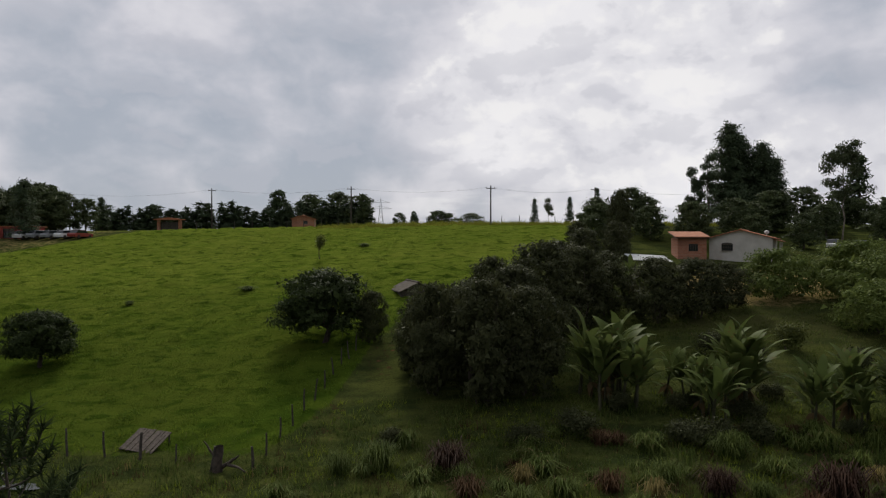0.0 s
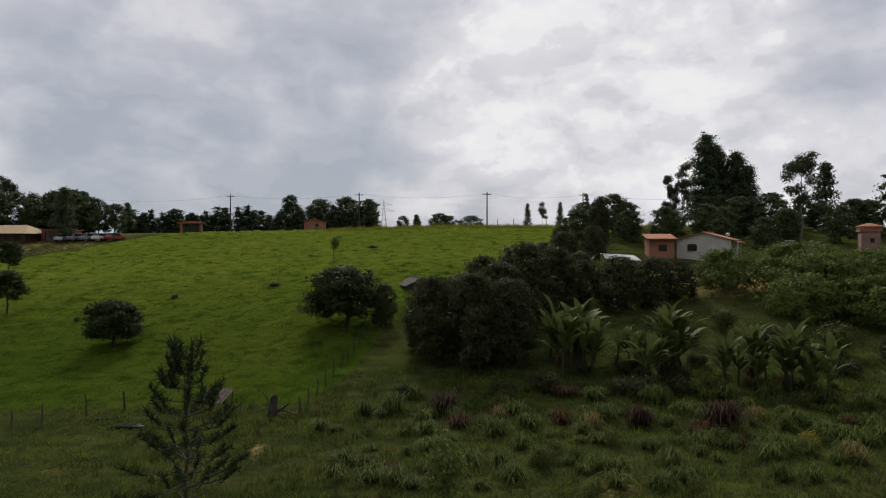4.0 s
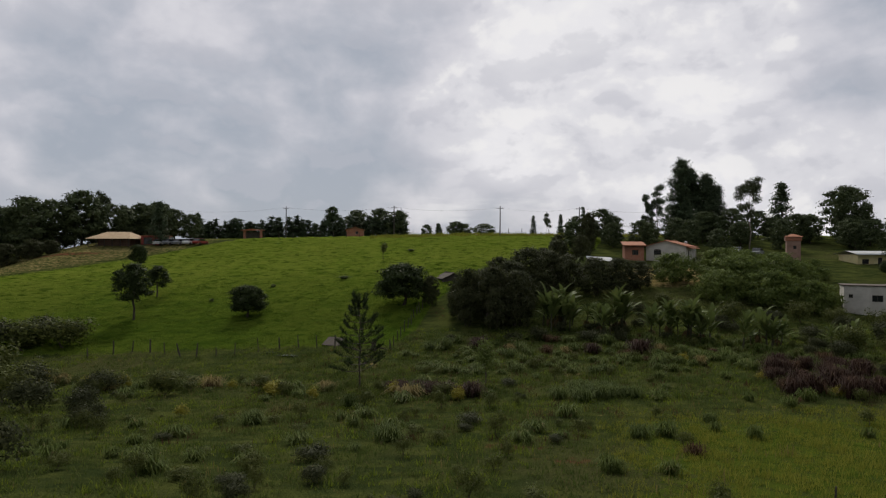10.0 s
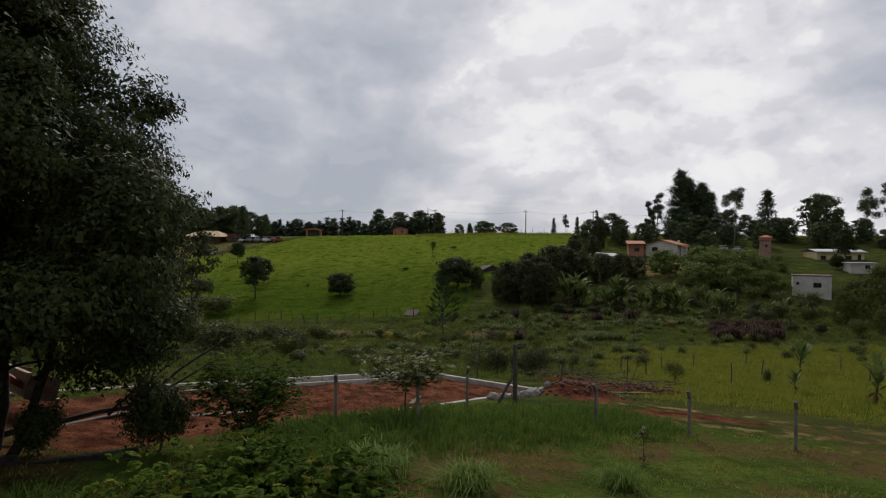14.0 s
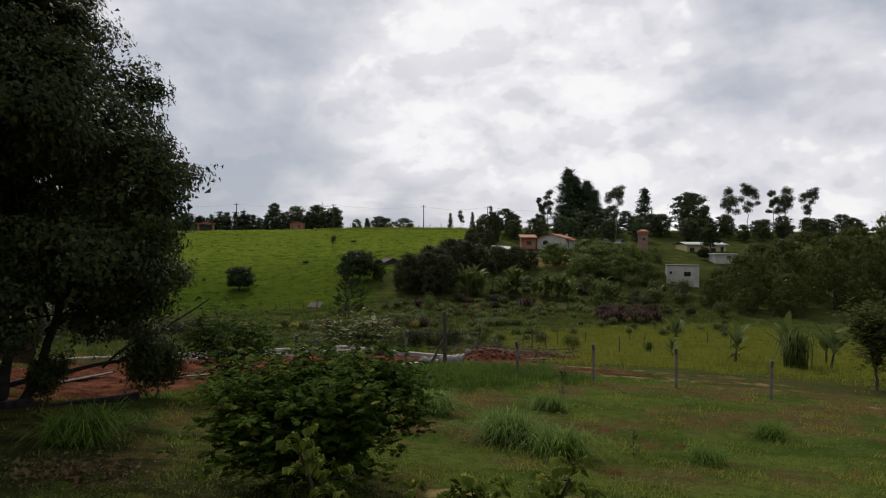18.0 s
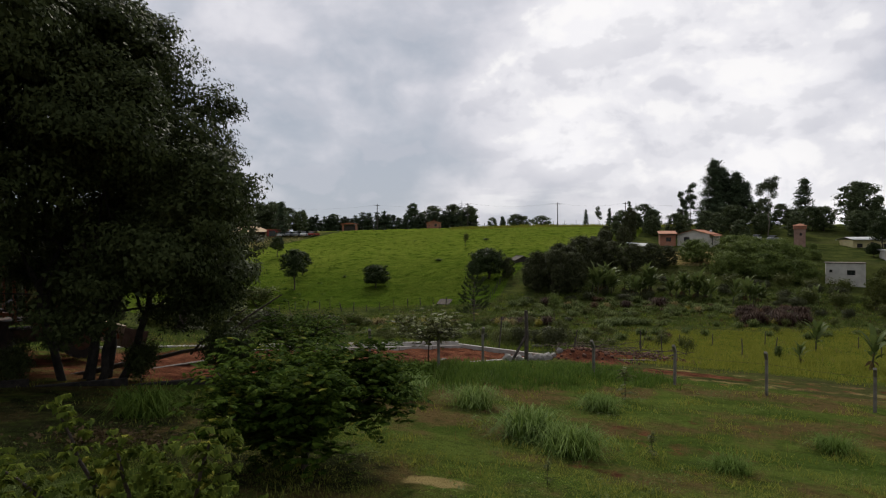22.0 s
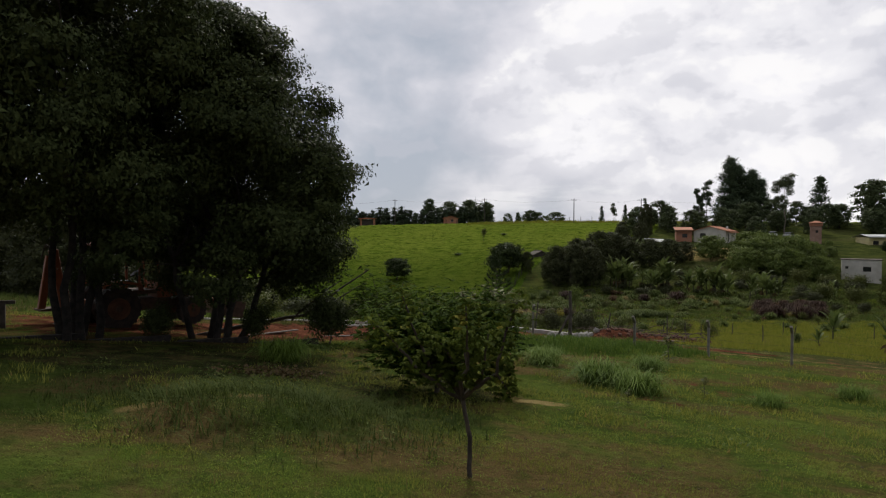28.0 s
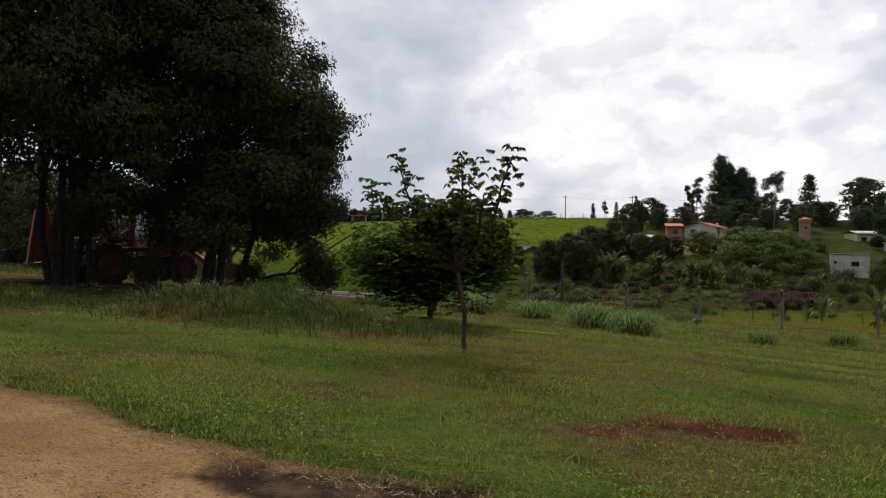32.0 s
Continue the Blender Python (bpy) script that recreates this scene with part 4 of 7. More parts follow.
GREEN = [leafy(s, 4.5, 7.5, 0.2, M_BRIGHT, 0.24, 6000, 30, 0.15, 0.4, stems=3, trunk=0.08, stand=0.4, limbs=3, ragged=0.3) for s in (41, 42)]
BAMBOO = [leafy(s, 13.0, 11.0, 0.4, M_SHRUB, 0.36, 9000, 44, 0.13, 0.45, stems=4, trunk=0.13, stand=0.6, aspect=0.35, limbs=4, ragged=0.35, droop=0.8) for s in (51, 52)]
PINE = [conifer(s, 18.0, 11.0, M_CONIFER, 24, 5200, 0.12, 0.75, 0.6, 0.35, trunk=0.28) for s in (61, 62)]
OLD_PINE = [conifer(s, 18.0, 10.6, M_CONIFER, 32, 17000, 0.10, 0.55, 0.58, 0.36, trunk=0.28) for s in (67, 68)]
FIR = [conifer(s, 12.0, 5.4, M_CYPRESS, 22, 3600, 0.04, 0.55, 0.75, 0.2) for s in (63, 64)]
HEDGE_FIR = [conifer(s, 5.5, 2.9, M_CONIFER, 11, 1000, 0.02, 0.5, 0.85, 0.3, trunk=0.09) for s in (65, 66)]
SLIM = [tufted(s, 13.0, 4.2, M_CONIFER, 14, 2600, 0.45, 0.45, size=0.2) for s in (71, 72)]
GUM = [tufted(s, 15.0, 7.0, M_EUCALYPT, 15, 3600, 0.42, 0.5, bark=M_BARK_PALE, size=0.19) for s in (73, 74)]
ROUND_DARK = leafy(81, 8.5, 5.0, 0.5, M_CYPRESS, 0.36, 3600, 22, 0.2, 0.45, trunk=0.15)

# on the grazed hill
for x, y, h, wide, kind, mh, label in [
    (-10.3, 54.0, 6.0, 1.02, MANGO[0], 5.8, "dense round dark-green mango tree in the pasture"),
    (-32.4, 51.2, 4.4, 0.95, MANGO[1], 5.8, "low round dark-green tree in the pasture"),
    (-49.2, 51.5, 8.0, 0.98, OPEN, 8.0, "slender tree with a clear trunk and round crown"),
    (-51.6, 64.0, 5.0, 1.1, OPEN, 8.0, "small open-crowned tree on the hill"),
    (-64.3, 83.0, 5.2, 1.0, OPEN, 8.0, "small leaning tree near the top pasture"),
]:
    plant("pasture_tree", kind, x, y, h, label, "tree", "trees in the pasture", turn_of(x, y), wide, 0, mh)
THIN = broadleaf(14, 3.6, 2.0, 1.5, M_SHRUB, 0.22, 420, 6, trunk=0.06)
plant("young_tree", THIN, -16.8, 85.7, 3.5, "thin young tree with a sparse crown", "tree", "trees in the pasture", 0, 1, 0, 3.6)

# the dark thicket beside the pasture
for x, y, h, wide in [(-0.8, 42.8, 7.3, 0.74), (2.4, 41.0, 7.9, 0.80), (5.4, 42.0, 7.0, 0.80), (1.6, 47.0, 6.4, 0.9), (5.2, 48.5, 7.0, 0.9), (7.8, 53.0, 7.9, 0.95), (11.4, 55.5, 7.0, 0.9), (-6.2, 53.5, 4.2, 0.75), (-2.0, 46.5, 5.4, 0.8), (4.0, 57.0, 6.0, 0.8), (14.5, 59.0, 5.6, 1.0),
                      (18.5, 56.5, 5.6, 1.1), (22.4, 57.5, 5.2, 1.15), (26.0, 60.0, 4.2, 1.2), (15.0, 70.0, 5.8, 0.9), (20.0, 76.0, 5.6, 0.75), (17.2, 84.0, 4.6, 0.8), (23.8, 88.0, 8.4, 0.5), (13.0, 74.0, 3.8, 1.0)]:
    k = THICKET[int(x * 3 + y) % 3]
    plant("thicket_tree", k if y > 46 or x > 0 else THICKET[0], x, y, h, "dense dark-green tree of a tangled thicket", "tree", "trees of the thicket", turn_of(x, y), wide, 0, 9.0)

# yellow-green bushes on the slope below the brick house
for x, y, h in [(32.3, 63.0, 3.6), (39.8, 62.0, 4.2), (44.0, 65.0, 3.6), (40.0, 56.5, 4.2), (46.0, 57.5, 4.2), (50.5, 60.5, 2.8), (35.5, 52.0, 3.4), (42.0, 50.0, 3.8), (47.5, 50.5, 3.4), (56.0, 64.0, 1.6)]:
    light = y > 49
    h *= 1.32 if light else 1.1
    plant("slope_bush", GREEN[int(x + y) % 2] if light else THICKET[int(y) % 3], x, y, h, "broad yellow-green bush on the slope" if light else "broad dark-green bush on the slope", "bush", "bushes on the slope", turn_of(x, y), 1 if light else 1.5, 0.1, 4.5 if light else 9.0)

# behind the houses to the east
for x, y, h, wide, kind, mh, label in [
    (55.1, 125.5, 19.2, 1.05, OLD_PINE[0], 18, "tall dark old pine on the skyline"), (58.0, 127.0, 17.0, 1.1, OLD_PINE[1], 18, "tall dark old pine on the skyline"),
    (61.2, 125.0, 15.6, 1.15, OLD_PINE[0], 18, "tall dark old pine on the skyline"), (64.0, 126.0, 13.0, 1.2, OLD_PINE[1], 18, "tall dark old pine on the skyline"),
    (42.4, 104.2, 13.2, 0.85, SLIM[0], 13, "slim bare-stemmed pine behind the farmhouse"), (40.6, 105.5, 11.0, 0.85, SLIM[1], 13, "slim bare-stemmed pine behind the farmhouse"),
    (59.8, 97.4, 15.0, 0.9, GUM[0], 15, "tall eucalypt with open tufted crown"), (81.4, 127.5, 14.0, 1.4, FIR[0], 12, "dark pointed cypress behind the water tower"),
    (88.0, 112.0, 12.5, 1.1, FOREST[0], 11, "round dark broadleaf tree beyond the tower"), (94.0, 118.0, 12.0, 1.1, FOREST[1], 11, "round dark broadleaf tree beyond the tower"),
    (104.0, 116.0, 14.5, 1.0, GUM[1], 15, "tall eucalypt with open tufted crown"), (112.0, 118.0, 15.5, 1.0, GUM[0], 15, "tall eucalypt with open tufted crown"),
    (117.0, 113.0, 14.0, 0.9, SLIM[1], 13, "tall dark slender tree on the skyline"), (126.0, 120.0, 15.0, 1.0, GUM[1], 15, "tall eucalypt with open tufted crown"),
    (133.0, 118.0, 14.5, 1.0, GUM[0], 15, "tall eucalypt with open tufted crown"),
]:
    plant("skyline_tree", kind, x, y, h, label, "tree", "trees behind the houses", turn_of(x, y), wide, 0, mh)
rng = np.random.default_rng(5)
for k in range(48):
    x, y = 22 + k * 2.5 + rng.normal(0, 1), 97 + rng.normal(0, 4) + (k % 3) * 5 + (4 if k > 14 else 0)
    h = rng.uniform(4.8, 7.6) if k < 22 else rng.uniform(4.4, 7.0)
    plant("shelter_tree", FOREST[k % 3], x, y, h, "dark-green tree of the shelter belt behind the house", "tree", "shelter belt", turn_of(x, y), 1.25, 0.2, 11)

# the big wooded mass to the east
for x, y, h in [(46.2, 23.0, 5.0), (50.6, 28.0, 6.2), (49.5, 20.0, 8.8), (57.7, 28.0, 10.4), (55.5, 18.0, 11.4), (66.5, 29.0, 12.2), (64.0, 18.0, 11.6), (61.0, 38.0, 7.5), (76.0, 22.0, 13.2), (80.0, 34.0, 12.6), (86.0, 26.0, 15.0), (46.5, 14.0, 4.2), (52.0, 12.0, 6.5), (92.0, 34.0, 17.0)]:
    plant("grove_tree", BAMBOO[int(x) % 2], x, y, h, "tall feathery dark-green tree of the valley grove", "tree", "valley grove", turn_of(x, y), 1.0, 0.3, 13)
for x, y, h in [(88, 8, 17), (96, 14, 18), (104, 22, 20), (98, 34, 18)]:
    plant("grove_pine", PINE[int(x) % 2], x, y, h, "tall dark pine behind the grove", "tree", "valley grove", turn_of(x, y), 1.0, 0.3, 18)
plant("yard_tree", OPEN, 72.6, 70.5, 7.6, "open-crowned dark tree in front of the cream house", "tree", "", 40, 0.95, 0, 8.0)
plant("yard_bush", MANGO[1], 68.6, 66.0, 2.8, "dark round bush below the cream house", "bush", "", 40, 0.8, 0, 5.8)
plant("yard_bush", GREEN[0], 58.5, 70.0, 2.2, "small clipped yellow-green bush on the grass", "bush", "", 40, 0.55, 0, 4.5)

# the west: woods, conifer hedge and single trees along the skyline
for k in range(50):
    x, y = -178 + k * 1.98 + rng.normal(0, 1.5), 124 + rng.normal(0, 5) - (10 if k % 2 and k < 34 else 0)
    h = rng.uniform(8.5, 12.5) + (3.0 if x < -98 else 0)
    kind, mh = ((FOREST[k % 3], 11), (FOREST[(k + 1) % 3], 11), (PINE[k % 2], 18), (FIR[k % 2], 12))[k % 4]
    if -97 < x < -72:
        y, h = 138 + rng.normal(0, 3), h * 0.85
    plant("wood_tree", kind, x, y, h, "dark tree of the wood beside the tan-roofed house", "tree", "western wood", turn_of(x, y), 1.1, 0.2, mh)
for k in range(9):
    plant("wood_tree", FOREST[k % 3], -99 + k * 2.9, 129 + (k % 3) * 3, 7.0 + (k * 7 % 4) * 1.1, "dark tree of the wood behind the tan-roofed house", "tree", "western wood", k * 77, 1.2, 0.2, 11)
for x, y, h in [(-99.0, 103.5, 4.6), (-103.5, 101.0, 5.2), (-108.0, 98.0, 5.6), (-96.5, 106.5, 3.4), (-113.0, 99.0, 6.5), (-119.0, 97.0, 7.5)]:
    plant("wood_bush", THICKET[int(-x) % 3], x, y, h, "grey-green bush at the foot of the wood", "bush", "western wood", turn_of(x, y), 1.3, 0.2, 9.0)
plant("wood_tree", PINE[0], -73.8, 112.7, 10.5, "broad dark pine beside the parked cars", "tree", "western wood", 0, 1.0, 0, 18)
plant("wood_tree", GUM[0], -100.0, 135.0, 14.5, "eucalypt with round tufts above the wood", "tree", "western wood", 0, 0.7, 0, 15)
for k in range(54):
    x = -82 + k * 1.2 + rng.normal(0, 0.4)
    plant("hedge_conifer", HEDGE_FIR[k % 2], x, 152 + rng.normal(0, 0.8), rng.uniform(4.2, 7.0), "dark-green conifer of a long hedge", "tree", "conifer hedge", turn_of(x, 1), 1.8, 0.2, 5.5)
for x, y, h, wide, kind, mh, label in [
    (-41.1, 158.0, 10.0, 1.1, ROUND_DARK, 8.5, "dark egg-shaped cypress on the skyline"), (-78.0, 146.0, 7.8, 1.3, FIR[1], 12, "bushy dark conifer beside the gateway"), (-26.0, 158.0, 9.2, 1.2, FOREST[0], 11, "broad tree on the skyline"),
    (-20.0, 152.0, 8.0, 1.2, FOREST[2], 11, "broad tree on the skyline"), (-34.0, 162.0, 8.8, 1.3, FOREST[1], 11, "broad tree on the skyline"), (-8.5, 175.0, 5.0, 0.9, ROUND_DARK, 8.5, "small dark round tree on the crest"),
    (-12.5, 175.0, 4.6, 1.2, FOREST[1], 11, "small tree on the skyline"), (-3.0, 240.0, 9.0, 1.3, FOREST[2], 11, "distant round tree beyond the crest"), (1.0, 240.0, 8.0, 1.3, FOREST[0], 11, "distant round tree beyond the crest"), (10.5, 260.0, 9.0, 1.7, FOREST[1], 11, "distant broad tree beyond the crest"),
    (17.4, 126.0, 5.2, 1.0, FIR[0], 12, "small dark conifer by the top fence"), (26.3, 165.0, 8.0, 0.8, GUM[1], 15, "slim tree on the skyline"), (25.0, 130.0, 5.6, 1.0, FIR[1], 12, "dark conifer by the top fence"),
    (33.0, 140.0, 8.0, 0.8, SLIM[0], 13, "slim dark tree by the pole"), (38.0, 132.0, 4.8, 1.2, FOREST[0], 11, "low tree by the top fence"), (30.5, 120.0, 3.6, 1.4, FOREST[2], 11, "low bushy tree by the top fence"),
]:
    plant("skyline_tree", kind, x, y, h, label, "tree", "skyline trees", turn_of(x, y), wide, 0.1, mh)


# ---- houses ----
def gable_house(name, m, label, w, d, eave, peak, wall_mat, roof_mat, over=0.45, openings=(), tiles=22, door=None):
    """A gabled house: front at local y = 0, width w along x, depth d behind. openings: (x, z, w, h, arched) in the front."""
    ob = thing(name, m, label, "house")
    t = 0.18
    slope = math.atan2(peak - eave, w / 2)
    # the front wall is pieced round its openings so that they go through it
    bm = bmesh.new()
    xs = sorted({-w / 2, w / 2, *[o[0] - o[2] / 2 for o in openings], *[o[0] + o[2] / 2 for o in openings]})
    for a, b in zip(xs, xs[1:]):
        spans = [(0.0, eave)]
        for o in openings:
            if o[0] - o[2] / 2 <= a + 1e-6 and b <= o[0] + o[2] / 2 + 1e-6:
                spans = [(0.0, o[1]), (o[1] + o[3], eave)]
        for lo, hi in spans:
            if hi - lo > 0.01:
                box(bm, ((a + b) / 2, t / 2, (lo + hi) / 2 - (0.2 if lo == 0 else 0)), (b - a, t, hi - lo + (0.4 if lo == 0 else 0)))
    prism(bm, [(-w / 2, eave), (w / 2, eave), (0, peak)], 0, t)
    front = part("front_wall", bm, wall_mat, ob)
    bm = boxes(((-w / 2 + t / 2, d / 2 + t / 2, eave / 2 - 0.2), (t, d - t, eave + 0.4)), ((w / 2 - t / 2, d / 2 + t / 2, eave / 2 - 0.2), (t, d - t, eave + 0.4)), ((0, d - t / 2, eave / 2), (w - 2 * t, t, eave)))
    prism(bm, [(-w / 2, eave), (w / 2, eave), (0, peak)], d - t, d)
    part("wall", bm, wall_mat, ob)
    for o in openings:
        win = part("window", boxes(((o[0], 0.12, o[1] + o[3] / 2), (o[2], 0.03, o[3]))), M_GLASS, ob)
        x0, x1, z0, z1 = o[0] - o[2] / 2, o[0] + o[2] / 2, o[1], o[1] + o[3]
        part("frame", boxes(((o[0], 0.06, z0 + 0.03), (o[2], 0.1, 0.06)), ((o[0], 0.06, z1 - 0.03), (o[2], 0.1, 0.06)), ((x0 + 0.03, 0.06, o[1] + o[3] / 2), (0.06, 0.1, o[3] - 0.12)), ((x1 - 0.03, 0.06, o[1] + o[3] / 2), (0.06, 0.1, o[3] - 0.12)),
                            *[((x0 + o[2] * k / 5, 0.05, o[1] + o[3] / 2), (0.035, 0.04, o[3] - 0.12)) for k in range(1, 5)], ((o[0], 0.05, o[1] + o[3] / 2), (o[2] - 0.12, 0.03, 0.04))), M_FRAME, win)
        part("sill", boxes(((o[0], -0.05, z0 - 0.04), (o[2] + 0.2, 0.16, 0.07))), M_CONCRETE, win)
        if o[4]:
            bm = bmesh.new()
            n = 10
            arc = [(o[0] + math.cos(math.pi * k / n) * o[2] / 2, z1 + 0.003 + math.sin(math.pi * k / n) * o[2] * 0.16) for k in range(n + 1)]
            prism(bm, arc, -0.02, 0.003)
            part("arch", bm, M_FRAME, win)
    # roof of two wavy tiled planes and a ridge
    for side in (-1, 1):
        run = (w / 2 + over) / math.cos(slope)
        n, k = tiles * 6, 14
        u, v = np.meshgrid(np.linspace(-over, d + over, n + 1), np.linspace(0, run, k + 1))
        wave = 0.035 * np.abs(np.sin(u * np.pi * tiles / (d + 2 * over))) + 0.025 * ((v * k / run) % 1)
        top = np.stack([side * v * math.cos(slope) - side * 0, u, peak + 0.10 - v * math.sin(slope) + wave], -1).reshape(-1, 3)
        low = top - np.array([0, 0, 0.10])
        a = (np.arange(k)[:, None] * (n + 1) + np.arange(n)[None]).ravel()
        f = np.stack([a, a + 1, a + n + 2, a + n + 1], -1)
        N = len(top)
        rim = [np.arange(n + 1) + k * (n + 1), np.arange(k + 1) * (n + 1), np.arange(k + 1) * (n + 1) + n]
        edge = np.concatenate([np.stack([r[:-1], r[1:], r[1:] + N, r[:-1] + N], -1) for r in rim])
        child("roof", np_mesh("roof", np.concatenate([top, low]), np.concatenate([f, f[:, ::-1] + N, edge]), roof_mat), ob)
    part("ridge", rods([((0, -over, peak + 0.13), (0, d + over, peak + 0.13), 0.11)]), roof_mat, ob)
    return ob


house = gable_house("farmhouse", pose(36.6, 80.2, sz(37, 82) + 0.05, 0, 0, -30) @ Matrix.Scale(0.876, 4), "white plastered farmhouse with a clay tile gable roof", 8.2, 11.5, 2.95, 4.1, M_PLASTER, M_TILE, openings=[(-1.7, 1.15, 1.5, 0.95, True)])
part("porch_post", boxes(((5.0, 1.2, 1.2), (0.16, 0.16, 2.4))), M_PLASTER, house)
part("porch_post", boxes(((5.0, 6.0, 1.2), (0.16, 0.16, 2.4))), M_PLASTER, house)
part("porch_roof", boxes(((4.75, 5.0, 2.66), (1.2, 9.0, 0.1), (0, 12, 0))), M_TILE, house)
part("porch_door", boxes(((4.13, 3.0, 1.05), (0.06, 0.9, 2.1))), M_FRAME, house)
part("satellite_dish", rods([((3.0, 6.0, 3.2), (3.0, 6.0, 3.9), 0.03), ((3.0, 5.95, 3.9), (3.05, 5.7, 4.05), 0.35, 0.02)]), M_SHEET, house)


def brick_annex():
    ob = thing("brick_annex", pose(31.25, 81.8, sz(31, 82) + 0.02, 0, 0, -8), "unplastered red brick annex with a lean-to tile roof", "house")
    w, d, h, t = 3.5, 4.0, 2.7, 0.18
    ox, oz, ow, oh = 0.15, 1.0, 1.15, 0.95
    part("front_wall", boxes(((-w / 4 + (ox - ow / 2) / 2, t / 2, h / 2 - 0.2), (w / 2 + ox - ow / 2, t, h + 0.4)), ((w / 4 + (ox + ow / 2) / 2, t / 2, h / 2 - 0.2), (w / 2 - ox - ow / 2, t, h + 0.4)), ((ox, t / 2, oz / 2 - 0.2), (ow, t, oz + 0.4)), ((ox, t / 2, (oz + oh + h) / 2), (ow, t, h - oz - oh))), M_BRICK, ob)
    part("side_wall", boxes(((-w / 2 + t / 2, d / 2 + t / 2, h / 2 - 0.2), (t, d - t, h + 0.4)), ((w / 2 - t / 2, d / 2 + t / 2, h / 2 - 0.2), (t, d - t, h + 0.4)), ((0, d - t / 2, h / 2 + 0.25), (w - 2 * t, t, h + 0.5))), M_BRICK, ob)
    win = part("window", boxes(((ox, 0.13, oz + oh / 2), (ow, 0.03, oh))), M_GLASS, ob)
    part("frame", boxes(((ox, 0.06, oz + 0.03), (ow, 0.1, 0.06)), ((ox, 0.06, oz + oh - 0.03), (ow, 0.1, 0.06)), *[((ox - ow / 2 + ow * k / 4, 0.06, oz + oh / 2), (0.05, 0.08, oh - 0.12)) for k in range(5)]), M_FRAME, win)
    bm = bmesh.new()
    prism(bm, [(ox + math.cos(math.pi * k / 10) * ow * 0.56, oz + oh + 0.003 + math.sin(math.pi * k / 10) * 0.22) for k in range(11)], -0.025, 0.0)
    part("arch", bm, M_TILE, win, "arched brick lintel")
    bm = boxes(((0, d / 2 - 0.1, h + 0.36), (w + 0.7, d + 0.9, 0.08), (9, 0, 0)))
    part("roof_deck", bm, M_WOOD, ob)
    n, k = 15 * 6, 10
    u, v = np.meshgrid(np.linspace(-w / 2 - 0.35, w / 2 + 0.35, n + 1), np.linspace(0, 1, k + 1))
    wave = 0.03 * np.abs(np.sin((u + 3) * np.pi * 15 / (w + 0.7))) + 0.02 * (1 - (v * k) % 1)
    y = -0.55 + v * (d + 0.9)
    top = np.stack([u, y, h + 0.085 + (y + 0.5) * math.tan(radians(9)) + wave], -1).reshape(-1, 3)
    a = (np.arange(k)[:, None] * (n + 1) + np.arange(n)[None]).ravel()
    f = np.stack([a, a + 1, a + n + 2, a + n + 1], -1)
    N = len(top)
    front = np.arange(n)
    child("roof_tiles", np_mesh("roof_tiles", np.concatenate([top, top - np.array([0, 0, 0.07])]), np.concatenate([f, f[:, ::-1] + N, np.stack([front + 1, front, front + N, front + 1 + N], -1)]), M_TILE), ob)


brick_annex()


def flat_building(name, m, label, w, d, h, mat, roof_mat, roof_over=0.3, openings=(), roof_h=0.14, side_door=False):
    ob = thing(name, m, label, "building")
    t = 0.16
    xs = sorted({-w / 2, w / 2, *[o[0] - o[2] / 2 for o in openings], *[o[0] + o[2] / 2 for o in openings]})
    bm = bmesh.new()
    for a, b in zip(xs, xs[1:]):
        spans = [(-0.6, h)]
        for o in openings:
            if o[0] - o[2] / 2 <= a + 1e-6 and b <= o[0] + o[2] / 2 + 1e-6:
                spans = [(-0.6, o[1]), (o[1] + o[3], h)]
        for lo, hi in spans:
            box(bm, ((a + b) / 2, t / 2, (lo + hi) / 2), (b - a, t, hi - lo))
    part("front_wall", bm, mat, ob)
    part("side_wall", boxes(((-w / 2 + t / 2, d / 2 + t / 2, h / 2 - 0.3), (t, d - t, h + 0.6)), ((w / 2 - t / 2, d / 2 + t / 2, h / 2 - 0.3), (t, d - t, h + 0.6)), ((0, d - t / 2, h / 2 - 0.3), (w - 2 * t, t, h + 0.6))), mat, ob)
    for o in openings:
        win = part("window", boxes(((o[0], 0.12, o[1] + o[3] / 2), (o[2], 0.03, o[3]))), M_GLASS, ob)
        x0, x1 = o[0] - o[2] / 2, o[0] + o[2] / 2
        part("frame", boxes(((o[0], 0.05, o[1] + 0.03), (o[2], 0.1, 0.06)), ((o[0], 0.05, o[1] + o[3] - 0.03), (o[2], 0.1, 0.06)), ((x0 + 0.03, 0.05, o[1] + o[3] / 2), (0.06, 0.1, o[3] - 0.12)), ((x1 - 0.03, 0.05, o[1] + o[3] / 2), (0.06, 0.1, o[3] - 0.12)), ((o[0], 0.05, o[1] + o[3] / 2), (0.05, 0.08, o[3] - 0.12))), M_FRAME, win)
    part("roof_slab", boxes(((0, d / 2, h + roof_h / 2), (w + 2 * roof_over, d + 2 * roof_over, roof_h), (0, 0, 0), 0.02)), roof_mat, ob)
    if side_door:
        part("door", boxes(((-w / 2 - 0.02, 1.2, 1.0), (0.05, 0.85, 2.0))), M_FRAME, ob)
    return ob


